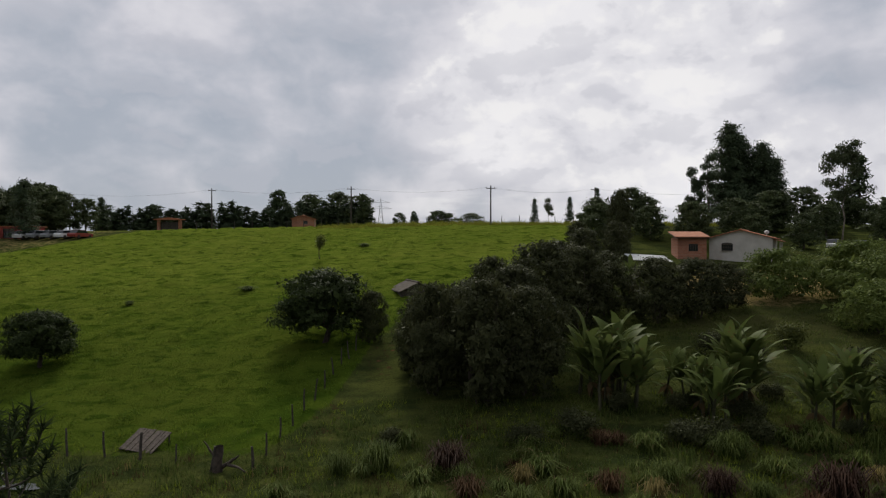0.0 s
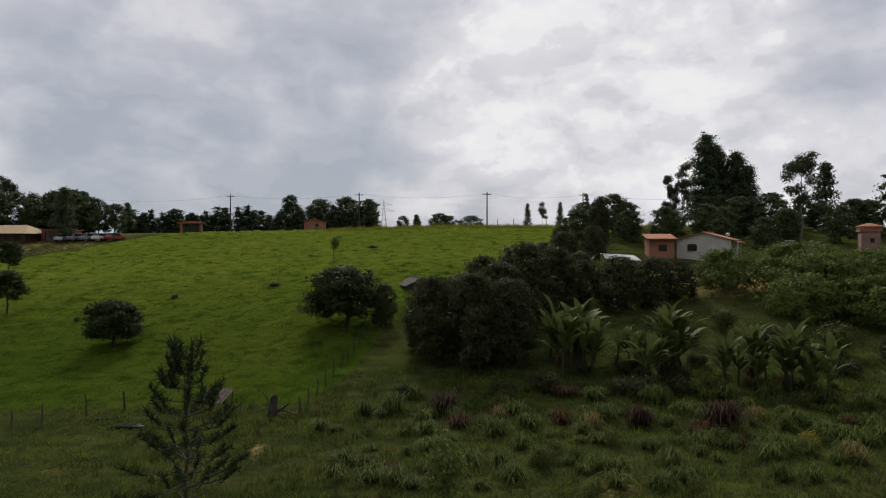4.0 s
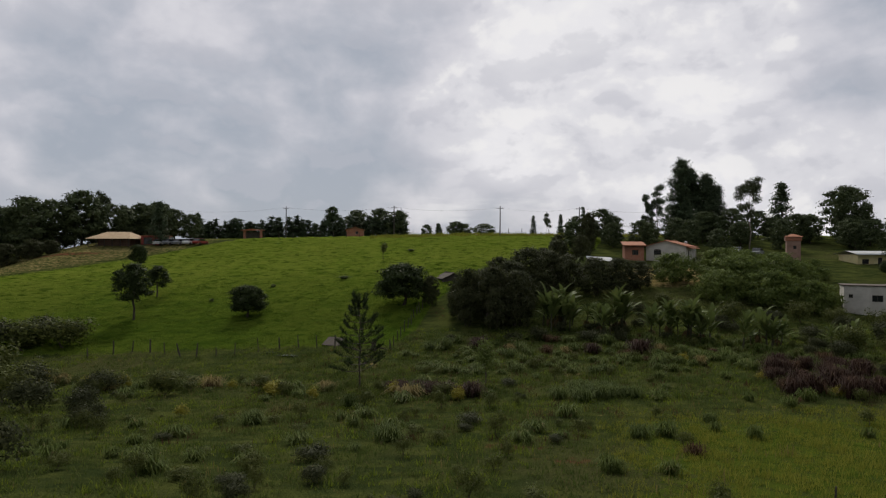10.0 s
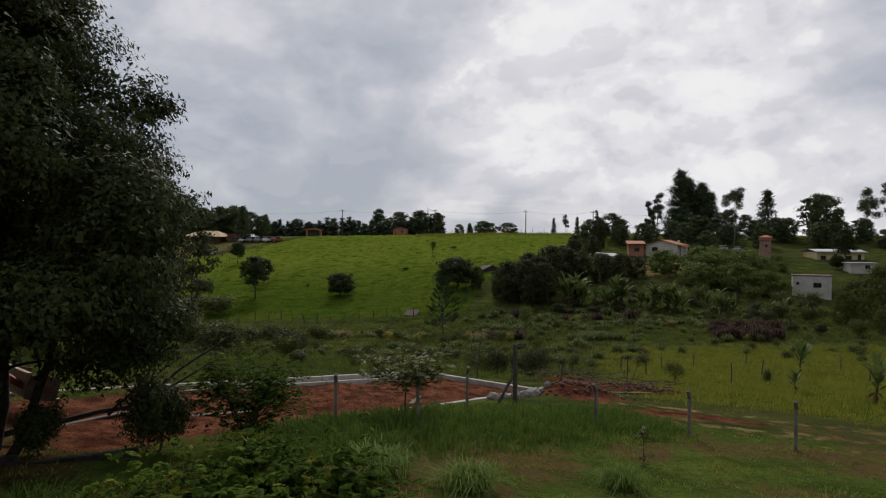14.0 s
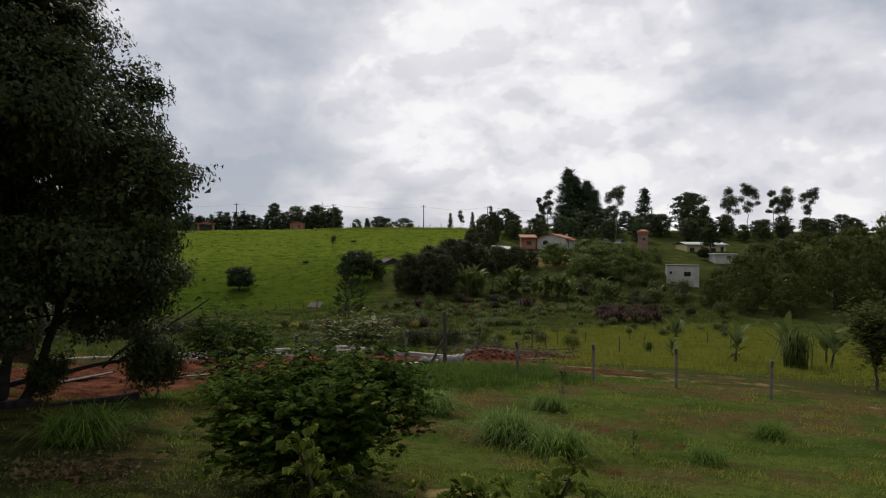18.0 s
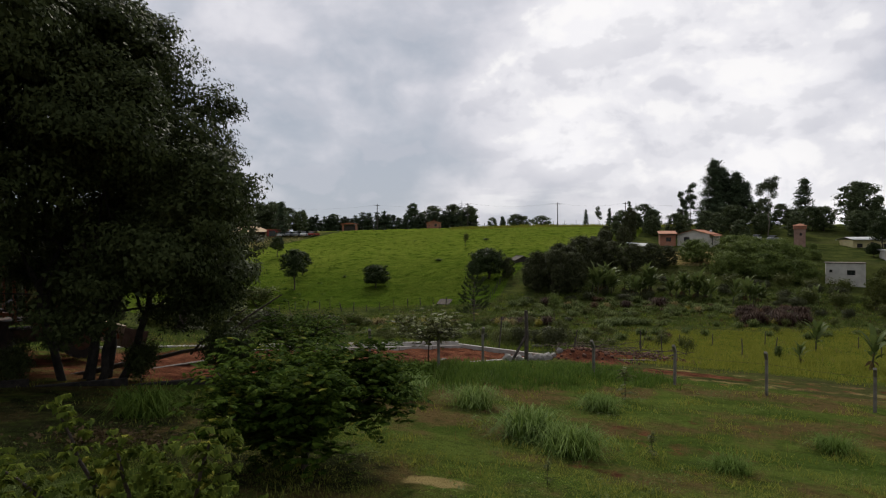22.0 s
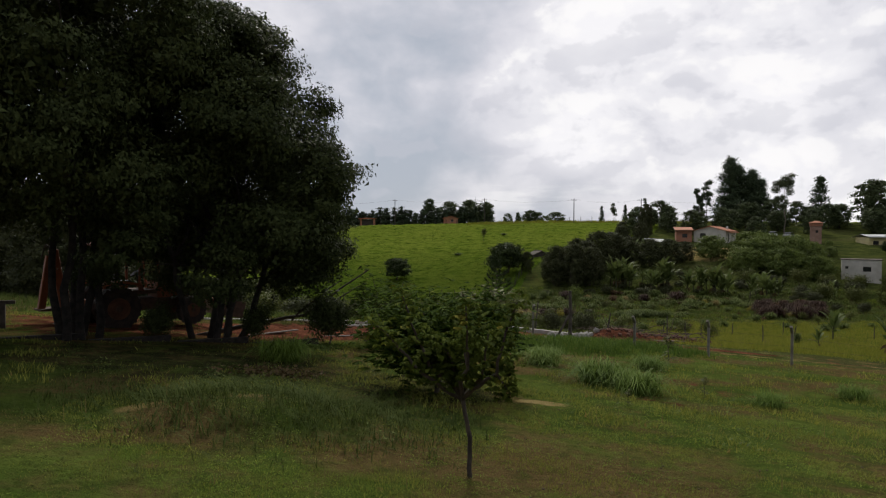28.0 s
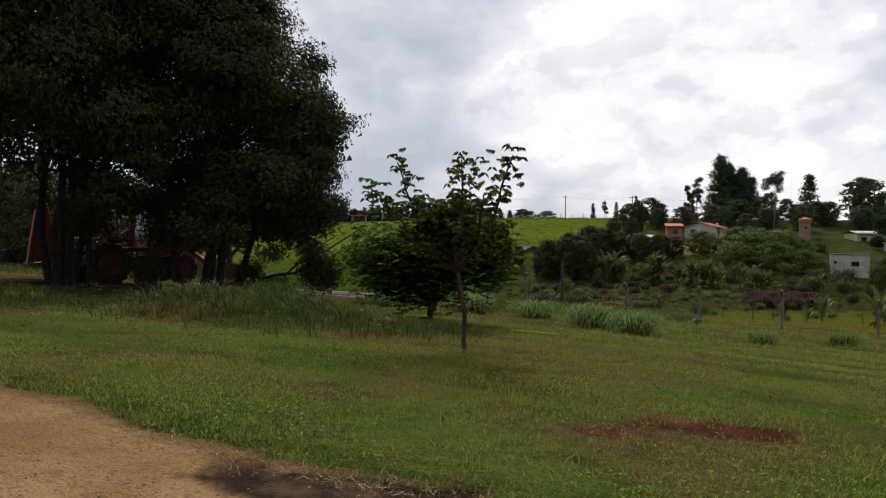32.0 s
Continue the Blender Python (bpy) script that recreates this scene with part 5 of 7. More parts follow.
white = flat_building("white_shed", pose(55.6, 50.7, sz(54.5, 51.2), 0, 0, -24), "white block building with a flat dark-edged roof", 6.3, 4.6, 4.0, M_PLASTER, M_ROCKY, 0.15, [(-2.3, 2.3, 0.5, 0.5), (0.9, 1.85, 1.3, 0.9)], side_door=True)
cream = thing("cream_house", pose(75.8, 78.0, sz(76, 78) - 0.5, 0, 0, 4) @ Matrix.Scale(0.86, 4), "long cream house with a pale sheet roof", "house")
part("front_wall", boxes(((0, 0.08, 1.0), (12.6, 0.16, 3.0))), M_CREAM, cream)
part("side_wall", boxes(((-6.22, 3.1, 1.0), (0.16, 5.9, 3.0)), ((6.22, 3.1, 1.0), (0.16, 5.9, 3.0)), ((0, 6.1, 1.0), (12.2, 0.16, 3.0))), M_CREAM, cream)
for x, ww, hh in ((-4.6, 1.4, 1.0), (-1.4, 0.9, 2.0), (2.2, 1.4, 1.0), (5.0, 0.9, 2.0)):
    part("window" if hh < 1.5 else "door", boxes(((x, -0.01, 1.05 if hh < 1.5 else 0.9), (ww, 0.05, hh))), M_DARK, cream)
n = 120
u, v = np.meshgrid(np.linspace(-6.9, 6.9, n + 1), np.linspace(0, 1, 3))
wave = 0.03 * np.sin(u * 30)
for lo, hi, y0, y1 in ((2.55, 3.3, -0.9, 3.1), (3.3, 2.55, 3.1, 7.1)):
    top = np.stack([u, y0 + v * (y1 - y0), lo + v * (hi - lo) + wave], -1).reshape(-1, 3)
    a = (np.arange(2)[:, None] * (n + 1) + np.arange(n)[None]).ravel()
    f = np.stack([a, a + 1, a + n + 2, a + n + 1], -1)
    child("roof_sheet", np_mesh("roof_sheet", np.concatenate([top, top - np.array([0, 0, 0.06])]), np.concatenate([f, f[:, ::-1] + len(top), np.stack([np.arange(n) + 1, np.arange(n), np.arange(n) + len(top), np.arange(n) + 1 + len(top)], -1)]), M_SHEET), cream)
low_shed = flat_building("low_shed", pose(70.8, 61.0, sz(70.8, 61.5), 0, 0, -10), "small white shed with a pale sloping sheet roof", 4.5, 4.0, 2.0, M_PLASTER, M_SHEET, 0.35, [(0.8, 0.9, 0.9, 0.7)])

tower = thing("water_tower", pose(60.3, 80.6, sz(60, 81), 0, 0, -22), "square brick water tower with a wider tiled cap", "tower")
part("shaft", boxes(((0, 0, 1.7), (2.3, 2.3, 4.2))), plain_material("pinkish_render", (0.26, 0.16, 0.12), (0.34, 0.22, 0.17), 1.5, 0.9, 0.2, dirt=(0.20, 0.12, 0.09)), tower)
part("cap_wall", boxes(((0, 0, 4.2), (2.7, 2.7, 0.75), (0, 0, 0), 0.03)), M_BRICK, tower)
bm = bmesh.new()
bmesh.ops.create_cone(bm, cap_ends=True, segments=4, radius1=2.2, radius2=0.3, depth=0.5, matrix=pose(0, 0, 4.83, 0, 0, 45))
part("cap_roof", bm, M_TILE, tower)
part("hatch", boxes(((0.2, -1.17, 2.6), (0.5, 0.05, 0.6))), M_DARK, tower)

# the tan-roofed house to the west
tan = thing("roadside_house", pose(-85.2, 111.5, sz(-85.5, 113) - 0.2, 0, 0, -8) @ Matrix.Diagonal((0.66, 0.8, 0.85, 1)), "low house with a broad tan tiled roof and open veranda", "house")
part("wall", boxes(((0, 4.0, 1.0), (13, 5.0, 2.6))), plain_material("brown_wall", (0.10, 0.06, 0.045), (0.15, 0.09, 0.065), 1, 0.9, 0.1), tan)
bm = bmesh.new()
lowv = [bm.verts.new(p) for p in ((-9, -1.5, 2.1), (9, -1.5, 2.1), (9, 8.5, 2.1), (-9, 8.5, 2.1))]
topv = [bm.verts.new(p) for p in ((-4.5, 3.5, 4.1), (4.8, 3.5, 4.1))]
for f in ((lowv[0], lowv[1], topv[1], topv[0]), (lowv[1], lowv[2], topv[1]), (lowv[2], lowv[3], topv[0], topv[1]), (lowv[3], lowv[0], topv[0]), lowv[::-1]):
    bm.faces.new(f)
part("roof", bm, M_TAN, tan)
for k in range(6):
    part("veranda_post", boxes(((-8 + k * 3.2, -1.0, 1.0), (0.2, 0.2, 2.3))), M_WOOD, tan)
flat_building("red_garage", pose(-76.6, 113.5, sz(-76.6, 114), 0, 0, -8), "dark red garage wing beside the tan-roofed house", 4.8, 5.0, 2.0, M_REDWALL, M_TILE, 0.3, [(-0.6, 0.0, 2.2, 1.7)])


def car(x, y, turn, paint, label):
    ob = thing("parked_car", pose(x, y, sz(x, y), 0, 0, turn), label, "car", "parked cars")
    bm = bmesh.new()
    prism(bm, [(-2.0, 0.32), (2.0, 0.32), (2.05, 0.75), (1.2, 0.9), (-1.9, 0.95), (-2.05, 0.7)], -0.82, 0.82)
    part("body", bm, paint, ob)
    bm = bmesh.new()
    prism(bm, [(-1.7, 0.93), (1.05, 0.9), (0.5, 1.42), (-1.3, 1.45)], -0.72, 0.72)
    part("cabin", bm, M_GLASS, ob)
    part("roof_panel", boxes(((-0.4, 0, 1.455), (1.75, 1.4, 0.05), (0, 0, 0), 0.015)), paint, ob)
    for wx in (-1.25, 1.3):
        for wy in (-0.75, 0.75):
            part("wheel", rods([((wx, wy - 0.1, 0.31), (wx, wy + 0.1, 0.31), 0.31)], 12), M_TYRE, ob)
    return ob


car(54.6, 91.0, 240, M_WHITE_CAR, "small white car parked beside the farmhouse")
car(57.8, 89.5, 232, M_GREY_CAR, "grey car parked beside the farmhouse")
for k, paint in enumerate((M_WHITE_CAR, M_GREY_CAR, M_GREY_CAR, M_WHITE_CAR, M_RED_CAR)):
    car(-73.5 + k * 2.4, 112.5, 78, paint, ("white", "grey", "dark grey", "white", "red")[k] + " car parked in the row by the house")

# gateway, small brick shed and pole line on the crest
gate = thing("gateway", pose(-59.8, 139.5, sz(-60, 139.5), 0, 0, 0), "roadside gateway with brick pillars and a tile roof", "gate")
for x in (-2.3, 2.3):
    part("pillar", boxes(((x, 0, 1.1), (0.6, 0.6, 2.4), (0, 0, 0), 0.03)), M_BRICK, gate)
bm = bmesh.new()
prism(bm, [(-3.1, 2.25), (3.1, 2.25), (3.1, 2.4), (0, 2.75), (-3.1, 2.4)], -0.9, 0.9)
part("roof", bm, M_TILE, gate)
part("gate_leaf", boxes(((-1.0, 0.1, 0.95), (1.95, 0.06, 1.7)), ((1.0, 0.1, 0.95), (1.95, 0.06, 1.7))), M_WOOD, gate)
hut = gable_house("brick_hut", pose(-31.3, 141.5, sz(-31, 142), 0, 0, 6), "small red brick hut beside the top fence", 4.8, 4.0, 2.0, 2.7, M_BRICK, M_TILE, 0.3, [(0.6, 0.9, 0.8, 0.7, False)], tiles=10)


def pole(x, y, top, label="dark wooden power pole with a crossarm"):
    z = sz(x, y)
    h = top - z
    ob = thing("power_pole", pose(x, y, z, 0, 0, 8), label, "pole", "power poles")
    part("post", rods([((0, 0, -0.4), (0, 0, h), 0.16, 0.11)]), M_WOOD, ob)
    part("crossarm", boxes(((0, 0.14, h - 0.5), (1.7, 0.1, 0.12))), M_WOOD, ob)
    for k in (-0.75, 0.0, 0.75):
        part("insulator", rods([((k, 0.14, h - 0.44), (k, 0.14, h - 0.25), 0.05, 0.04)]), M_CONCRETE, ob)
    return (x, y, top)


tops = [pole(-84.2, 144.2, 26.2), pole(-49.8, 137.2, 26.6), pole(-19.1, 130.4, 26.4), pole(8.3, 118.5, 25.6), pole(29.2, 126.0, 26.0), pole(62.0, 132.0, 26.0)]
for a, b in zip(tops, tops[1:]):
    ob = thing("power_line", pose(0, 0, 0), "thin sagging power wires between the poles", "wire", "power lines")
    for k in (-0.7, 0.7):
        s = np.linspace(0, 1, 15)[:, None]
        p = np.array(a) + (np.array(b) - np.array(a)) * s - np.array([0, 0, 1.0]) * (4 * s * (1 - s) * 0.9) + np.array([k, 0, -0.3])
        child("wire", np_mesh("wire", *tube(p, np.full(15, 0.007), 4), M_FRAME), ob)
pylon = thing("pylon", pose(-43, 430, gz(-43, 430), 0, 0, 12), "distant steel lattice pylon of a power line", "pylon")
H = 29.0
legs = [[(sx * 3.0, sy * 3.0, 0), (sx * 0.7, sy * 0.7, H * 0.72), 0.16, 0.12] for sx in (-1, 1) for sy in (-1, 1)]
legs += [[(sx * 0.7, sy * 0.7, H * 0.72), (0, 0, H), 0.12, 0.08] for sx in (-1, 1) for sy in (-1, 1)]
for k in range(6):
    a, b = k / 6, (k + 1) / 6
    wa, wb = 3.0 - 2.3 * a, 3.0 - 2.3 * b
    legs += [[(-wa, -wa, H * 0.72 * a), (wb, -wb, H * 0.72 * b), 0.08, 0.08], [(wa, -wa, H * 0.72 * a), (-wb, -wb, H * 0.72 * b), 0.08, 0.08], [(wa, -wa, H * 0.72 * a), (wb, wb, H * 0.72 * b), 0.08, 0.08]]
part("lattice", rods(legs, 4), M_STEEL, pylon)
for z, reach in ((H * 0.74, 7.5), (H * 0.88, 6.0)):
    part("crossarm", rods([[(-reach, 0, z), (reach, 0, z), 0.1, 0.1], [(-reach, 0, z), (0, 0, z + 1.8), 0.08, 0.08], [(reach, 0, z), (0, 0, z + 1.8), 0.08, 0.08]], 4), M_STEEL, pylon)


# ---- fences ----
def stake(name, x, y, h, label, group, mat=None, r=0.06, lean=0.0, turn=0.0, category="fence post"):
    ob = thing(name, pose(x, y, sz(x, y), lean, lean * 0.6, turn), label, category, group)
    bm = rods([((0, 0, -0.25), (0.02, 0.0, h * 0.55), r, r * 0.9), ((0.02, 0, h * 0.53), (-0.01, 0.02, h), r * 0.92, r * 0.75)], 7)
    part("post", bm, mat or M_WOOD, ob)
    return ob


rng = np.random.default_rng(9)
# rough stakes of the pasture's lower fence, and up the lane
for k in range(17):
    x = -46 + k * 2.25
    stake("fence_stake", x, 34.6 + 1.6 * math.sin(k * 0.7) + rng.normal(0, 0.3), rng.uniform(1.0, 1.7), "rough weathered wooden fence stake", "pasture fence", r=rng.uniform(0.05, 0.1), lean=rng.normal(0, 5), turn=k * 50)
for k in range(11):
    stake("fence_stake", -9.8 + k * 0.28, 34.8 + k * 1.9, rng.uniform(1.1, 1.5), "rough weathered wooden fence stake", "lane fence", r=0.06, lean=rng.normal(0, 4), turn=k * 70)
for k in range(26):
    stake("fence_stake", -52 + k * 3.5, 124.5 + 2 * math.sin(k * 0.4), 1.5, "grey wooden stake of the top fence", "top fence", r=0.08, lean=rng.normal(0, 3), turn=k * 30)


def angled_post(x, y, turn, h=2.0, lean=0.0):
    """A concrete fence post whose top bends outwards."""
    ob = thing("concrete_post", pose(x, y, sz(x, y), lean, 0, turn), "weathered concrete fence post with a bent top", "fence post", "concrete fence posts")
    part("shaft", boxes(((0, 0, h / 2 - 0.2), (0.09, 0.09, h + 0.4), (0, 0, 0), 0.012)), M_POST, ob)
    part("bent_top", boxes(((0, 0.11, h + 0.11), (0.1, 0.1, 0.34), (-42, 0, 0), 0.012)), M_POST, ob)
    return ob


POSTS = [(-10.7, -53.4), (-8.4, -53.0), (-7.0, -50.2), (-2.95, -51.1), (-0.2, -51.5), (2.55, -52.4), (5.0, -54.2), (7.4, -56.4), (9.8, -58.6), (12.4, -61.0)]
for k, (x, y) in enumerate(POSTS):
    angled_post(x, y, 150 if k > 2 else 190, 1.12 + 0.06 * (k % 3), (2, -2, 1, 0, 2, -1, 1)[k % 7])
dark_post = stake("leaning_post", -5.3, -48.2, 2.2, "dark wooden corner post with a diagonal brace", "", r=0.09, category="fence post")
part("brace", rods([((-0.7, -0.2, -0.1), (0, 0, 1.2), 0.06, 0.05)]), M_WOOD, dark_post)
for a, b in zip(POSTS[3:], POSTS[4:]):
    ob = thing("fence_wire", pose(0, 0, 0), "thin wires strung between concrete fence posts", "wire", "fence wires")
    for h in (0.35, 0.7, 1.05):
        s = np.linspace(0, 1, 5)[:, None]
        p0, p1 = np.array([*a, sz(*a) + h]), np.array([*b, sz(*b) + h])
        child("wire", np_mesh("wire", *tube(p0 + (p1 - p0) * s - np.array([0, 0, 0.03]) * (4 * s * (1 - s)), np.full(5, 0.004), 4), M_IRON), ob)
for x, y, h in [(-6.6, -37.0, 2.0), (-2.6, -40.0, 1.4), (2.2, -33.5, 1.6), (5.0, -27.0, 1.2), (9.5, -30.0, 1.3), (14.0, -24.0, 1.3), (11.5, -17.0, 1.2), (8.0, -20.0, 1.1), (4.4, -22.0, 1.2), (17.0, -14.0, 1.4), (21.0, -25.0, 1.2), (24.0, -16.0, 1.2)]:
    stake("meadow_stake", x, y, h, "thin dark stake standing in the meadow", "meadow stakes", r=0.045, lean=rng.normal(0, 4), turn=x * 40)

# ---- the building plot ----
near0, near1 = Vector((-3.8, -43.0, 8.80)), Vector((-15.2, -58.6, 10.62))
far0, far1 = Vector((-8.8, -39.6, 8.72)), Vector((-20.5, -53.4, 10.5))
u_long = (near1 - near0).normalized()
u_wide = Vector((u_long.y, -u_long.x, 0)).normalized()
beams = tagged(new("foundation"), "white concrete foundation beams round a plot of red earth", "foundation")


def beam(name, a, b, wide, high, top_a, top_b, mat=None, label=""):
    a3, b3 = Vector((a.x, a.y, top_a - high / 2)), Vector((b.x, b.y, top_b - high / 2))
    d = b3 - a3
    bm = bmesh.new()
    bmesh.ops.create_cube(bm, size=1, matrix=Matrix.Translation((a3 + b3) / 2) @ d.to_track_quat("X", "Z").to_matrix().to_4x4() @ Matrix.Diagonal((d.length, wide, high, 1)))
    bmesh.ops.bevel(bm, geom=list(bm.edges), offset=0.015, segments=1, affect="EDGES", profile=0.5)
    return part(name, bm, mat or M_CONCRETE, beams, label)


M_PALE = plain_material("pale_fresh_concrete", (0.25, 0.235, 0.21), (0.37, 0.35, 0.315), 1.6, 0.9, 0.3, dirt=(0.26, 0.17, 0.12))
beam("near_beam", near0, near1, 0.20, 0.34, near0.z - 0.10, near1.z - 0.10, M_PALE)
beam("end_beam", near0, far0, 0.20, 0.35, near0.z - 0.104, far0.z - 0.05, M_PALE)
for k in range(8):
    a, b = far0.lerp(far1, k / 8 + 0.001), far0.lerp(far1, (k + 1) / 8 - 0.002)
    inward = Vector((u_wide.x, u_wide.y, 0)) * -0.30
    beam("wall_block", a, b, 0.16, 0.22, a.z + 0.08, b.z + 0.08, M_CONCRETE)
    beam("kerb", a + inward, b + inward, 0.13, 0.24, a.z - 0.10, b.z - 0.10, M_PALE)
for k in range(9):
    stone = bmesh.new()
    bmesh.ops.create_icosphere(stone, subdivisions=1, radius=rng.uniform(0.16, 0.28))
    for v in stone.verts:
        v.co = Vector([c * rng.uniform(0.75, 1.2) for c in v.co])
    p = near0 + u_long * (0.2 + k * 0.55) - u_wide * rng.uniform(0.35, 0.6)
    ob = part("boulder", stone, M_STONE, None)
    ob.matrix_basis = pose(p.x, p.y, sz(p.x, p.y) + 0.08, rng.uniform(0, 90), 0, rng.uniform(0, 180))
    tagged(ob, "rough pale quarry stone at the foot of the foundation", "stone", "foundation stones")
# loose planks, spoil clods and brushwood
for k, (x, y, t, L) in enumerate([(-14.5, -52.5, 30, 2.2), (-17.0, -54.0, 65, 2.6), (-9.0, -47.0, 80, 1.6), (-6.2, -45.0, 20, 1.2), (0.6, -41.0, 10, 2.0)]):
    ob = thing("loose_plank", pose(x, y, sz(x, y) + 0.05, 0, 2, t), "loose pale timber plank lying on red earth", "plank", "loose planks")
    part("board", boxes(((0, 0, 0), (L, 0.18, 0.04), (0, 0, 0), 0.005)), M_ROCKY, ob)


def rubble(name, cx, cy, rx, ry, count, size, mat, label, category, seed):
    r = np.random.default_rng(seed)
    pieces = []
    cube = np.array([[x, y, z] for x in (-1, 1) for y in (-1, 1) for z in (-1, 1)], float)
    f = np.array([[0, 1, 3, 2], [4, 6, 7, 5], [0, 4, 5, 1], [2, 3, 7, 6], [0, 2, 6, 4], [1, 5, 7, 3]])
    for k in range(count):
        x, y = cx + r.normal(0, rx * 0.45), cy + r.normal(0, ry * 0.45)
        s = size * r.uniform(0.4, 1.3)
        rot = np.array(Euler(r.uniform(0, 6.28, 3)).to_matrix())
        pieces.append(((cube * r.uniform(0.55, 1, (8, 3)) * s) @ rot.T + [x, y, sz(x, y) + s * 0.25], f))
    return tagged(new(name, np_mesh(name, *gather(pieces), mat)), label, category, kind="stuff")


rubble("soil_clods", -11.5, -48.0, 6, 5, 700, 0.026, M_SOIL, "loose clods of red soil on the plot", "soil", 1)
rubble("soil_clods", -2.3, -43.0, 1.8, 1.5, 160, 0.07, M_SOIL, "heap of dug red soil clods", "soil", 2)
rubble("soil_clods", 0.8, -39.5, 2.8, 1.2, 160, 0.075, M_SOIL, "heap of dug red soil clods", "soil", 3)


def brushwood(x, y, r, n, seed, up=0.5):
    g = np.random.default_rng(seed)
    pieces = []
    for k in range(n):
        a = np.array([x + g.normal(0, r), y + g.normal(0, r * 0.6), 0])
        a[2] = sz(a[0], a[1]) + g.uniform(0, up)
        d = g.normal(0, 1, 3) * [1, 0.7, 0.25]
        pieces.append(limb(g, a, a + unit(d) * g.uniform(0.5, 1.6), 0.025, 0.006, 0.15, 4, 4))
    tagged(new("brush_pile", np_mesh("brush_pile", *gather(pieces), M_BRUSH)), "tangled pile of dead brown brushwood", "brushwood", kind="stuff")


brushwood(-1.4, -36.0, 1.1, 70, 5)
brushwood(1.2, -39.0, 1.3, 50, 6)


# ---- bananas ----
def banana_leaf(seed, L, W):
    """One arching blade with a fold along its rib and a torn edge."""
    r = np.random.default_rng(seed)
    n = 9
    s = np.linspace(0, 1, n)
    rise = L * (1.0 * s - 0.24 * s**2.8)
    out = L * (0.12 * s + 0.30 * s**2.3)
    w = W * np.sin(np.pi * np.clip(s * 0.93 + 0.07, 0, 1)) ** 0.6 * (s > 0.14) + 0.02
    w = w * r.uniform(0.75, 1.05, n)
    mid = np.stack([out, 0 * s, rise], 1)
    left, right = mid + np.stack([0 * s, w, w * 0.28], 1), mid + np.stack([0 * s, -w, w * 0.28], 1)
    v = np.stack([left, mid, right], 1).reshape(-1, 3)
    k = np.arange(n - 1) * 3
    f = np.concatenate([np.stack([k, k + 1, k + 4, k + 3], 1), np.stack([k + 1, k + 2, k + 5, k + 4], 1)])
    return np_mesh("leaf", v, f, M_BANANA)


LEAVES = [banana_leaf(s, 2.5, 0.24) for s in (1, 2, 3)]
DEAD = np_mesh("dry_foliage", *leaf_quads(np.random.default_rng(3), np.zeros((7, 3)), np.random.default_rng(4).normal(0, 1, (7, 3)), 1.2, 0.3, 1.6), M_DRYLEAF)
rs = np.random.default_rng(2)
BSTEM = np_mesh("stem", *limb(rs, (0, 0, -0.2), (0.05, 0, 1.7), 0.095, 0.06, 0.03, 6, 8), M_STEM, smooth=True)


def banana(x, y, h, seed, label="banana plant with broad arching green leaves", group="banana plants"):
    r = np.random.default_rng(seed)
    s = h / 3.8
    ob = thing("banana_plant", pose(x, y, sz(x, y), r.normal(0, 4), r.normal(0, 4), r.uniform(0, 360)) @ Matrix.Scale(s, 4), label, "banana plant", group)
    child("stem", BSTEM, ob)
    n = r.integers(11, 15)
    for k in range(n):
        child("leaf", LEAVES[k % 3], ob, m=pose(0.03, 0, 0.85 + 0.085 * k, 0, r.uniform(-10, 22) - 2.6 * k + 24, k * 360 * 0.382 + r.uniform(-15, 15)) @ Matrix.Scale(r.uniform(0.75, 1.1), 4))
    if seed % 3 == 0:
        child("dry_foliage", DEAD, ob, m=pose(0, 0, 0.9) @ Matrix.Scale(0.7, 4))


seed = 100
for cx, cy, count, h in [(10.4, 41.3, 15, 5.4), (18.2, 38.9, 12, 5.2), (15.2, 39.8, 4, 3.8), (22.8, 36.8, 7, 4.6), (26.6, 34.5, 9, 5.0), (31.3, 31.0, 8, 4.8), (39.6, 31.8, 4, 3.4), (43.0, 29.0, 3, 2.8), (16.8, 64.8, 3, 4.2)]:
    for k in range(count):
        seed += 1
        r = np.random.default_rng(seed)
        banana(cx + r.normal(0, 1.25), cy + r.normal(0, 0.9), h * r.uniform(0.6, 1.08), seed)
for x, y, h in [(18.9, -19.5, 3.2), (23.5, -22.0, 2.0), (13.2, -38.5, 2.6), (15.5, -40.0, 3.2), (17.0, -41.5, 3.0), (11.5, -34.0, 1.5), (19.4, -38.0, 3.0)]:
    seed += 1
    banana(x, y, h, seed, "young banana plant with upright bright leaves", "young bananas")

# ---- tall tussocks ----
PURPLE = [clump(s, 2.2, 3.4, M_PURPLE, 300, 0.075, 3) for s in (1, 2)]
RUST = clump(3, 1.6, 2.6, M_RUST, 150, 0.05, 2)
CANE = [clump(s, 1.5, 2.3, M_CANE, 300, 0.04) for s in (4, 5)]
TUFT = [clump(s, 1.5, 3.4, M_TUFT, 460, 0.03) for s in (14, 15)]
TALL_CANE = clump(6, 3.2, 2.4, M_CANE, 320, 0.07)
STRAW = clump(7, 1.3, 1.8, M_STRAW, 120, 0.04, 2)
RANK = [clump(s, 1.2, 1.7, M_VALLEY, 120, 0.05, 2) for s in (8, 9)]
rng = np.random.default_rng(17)
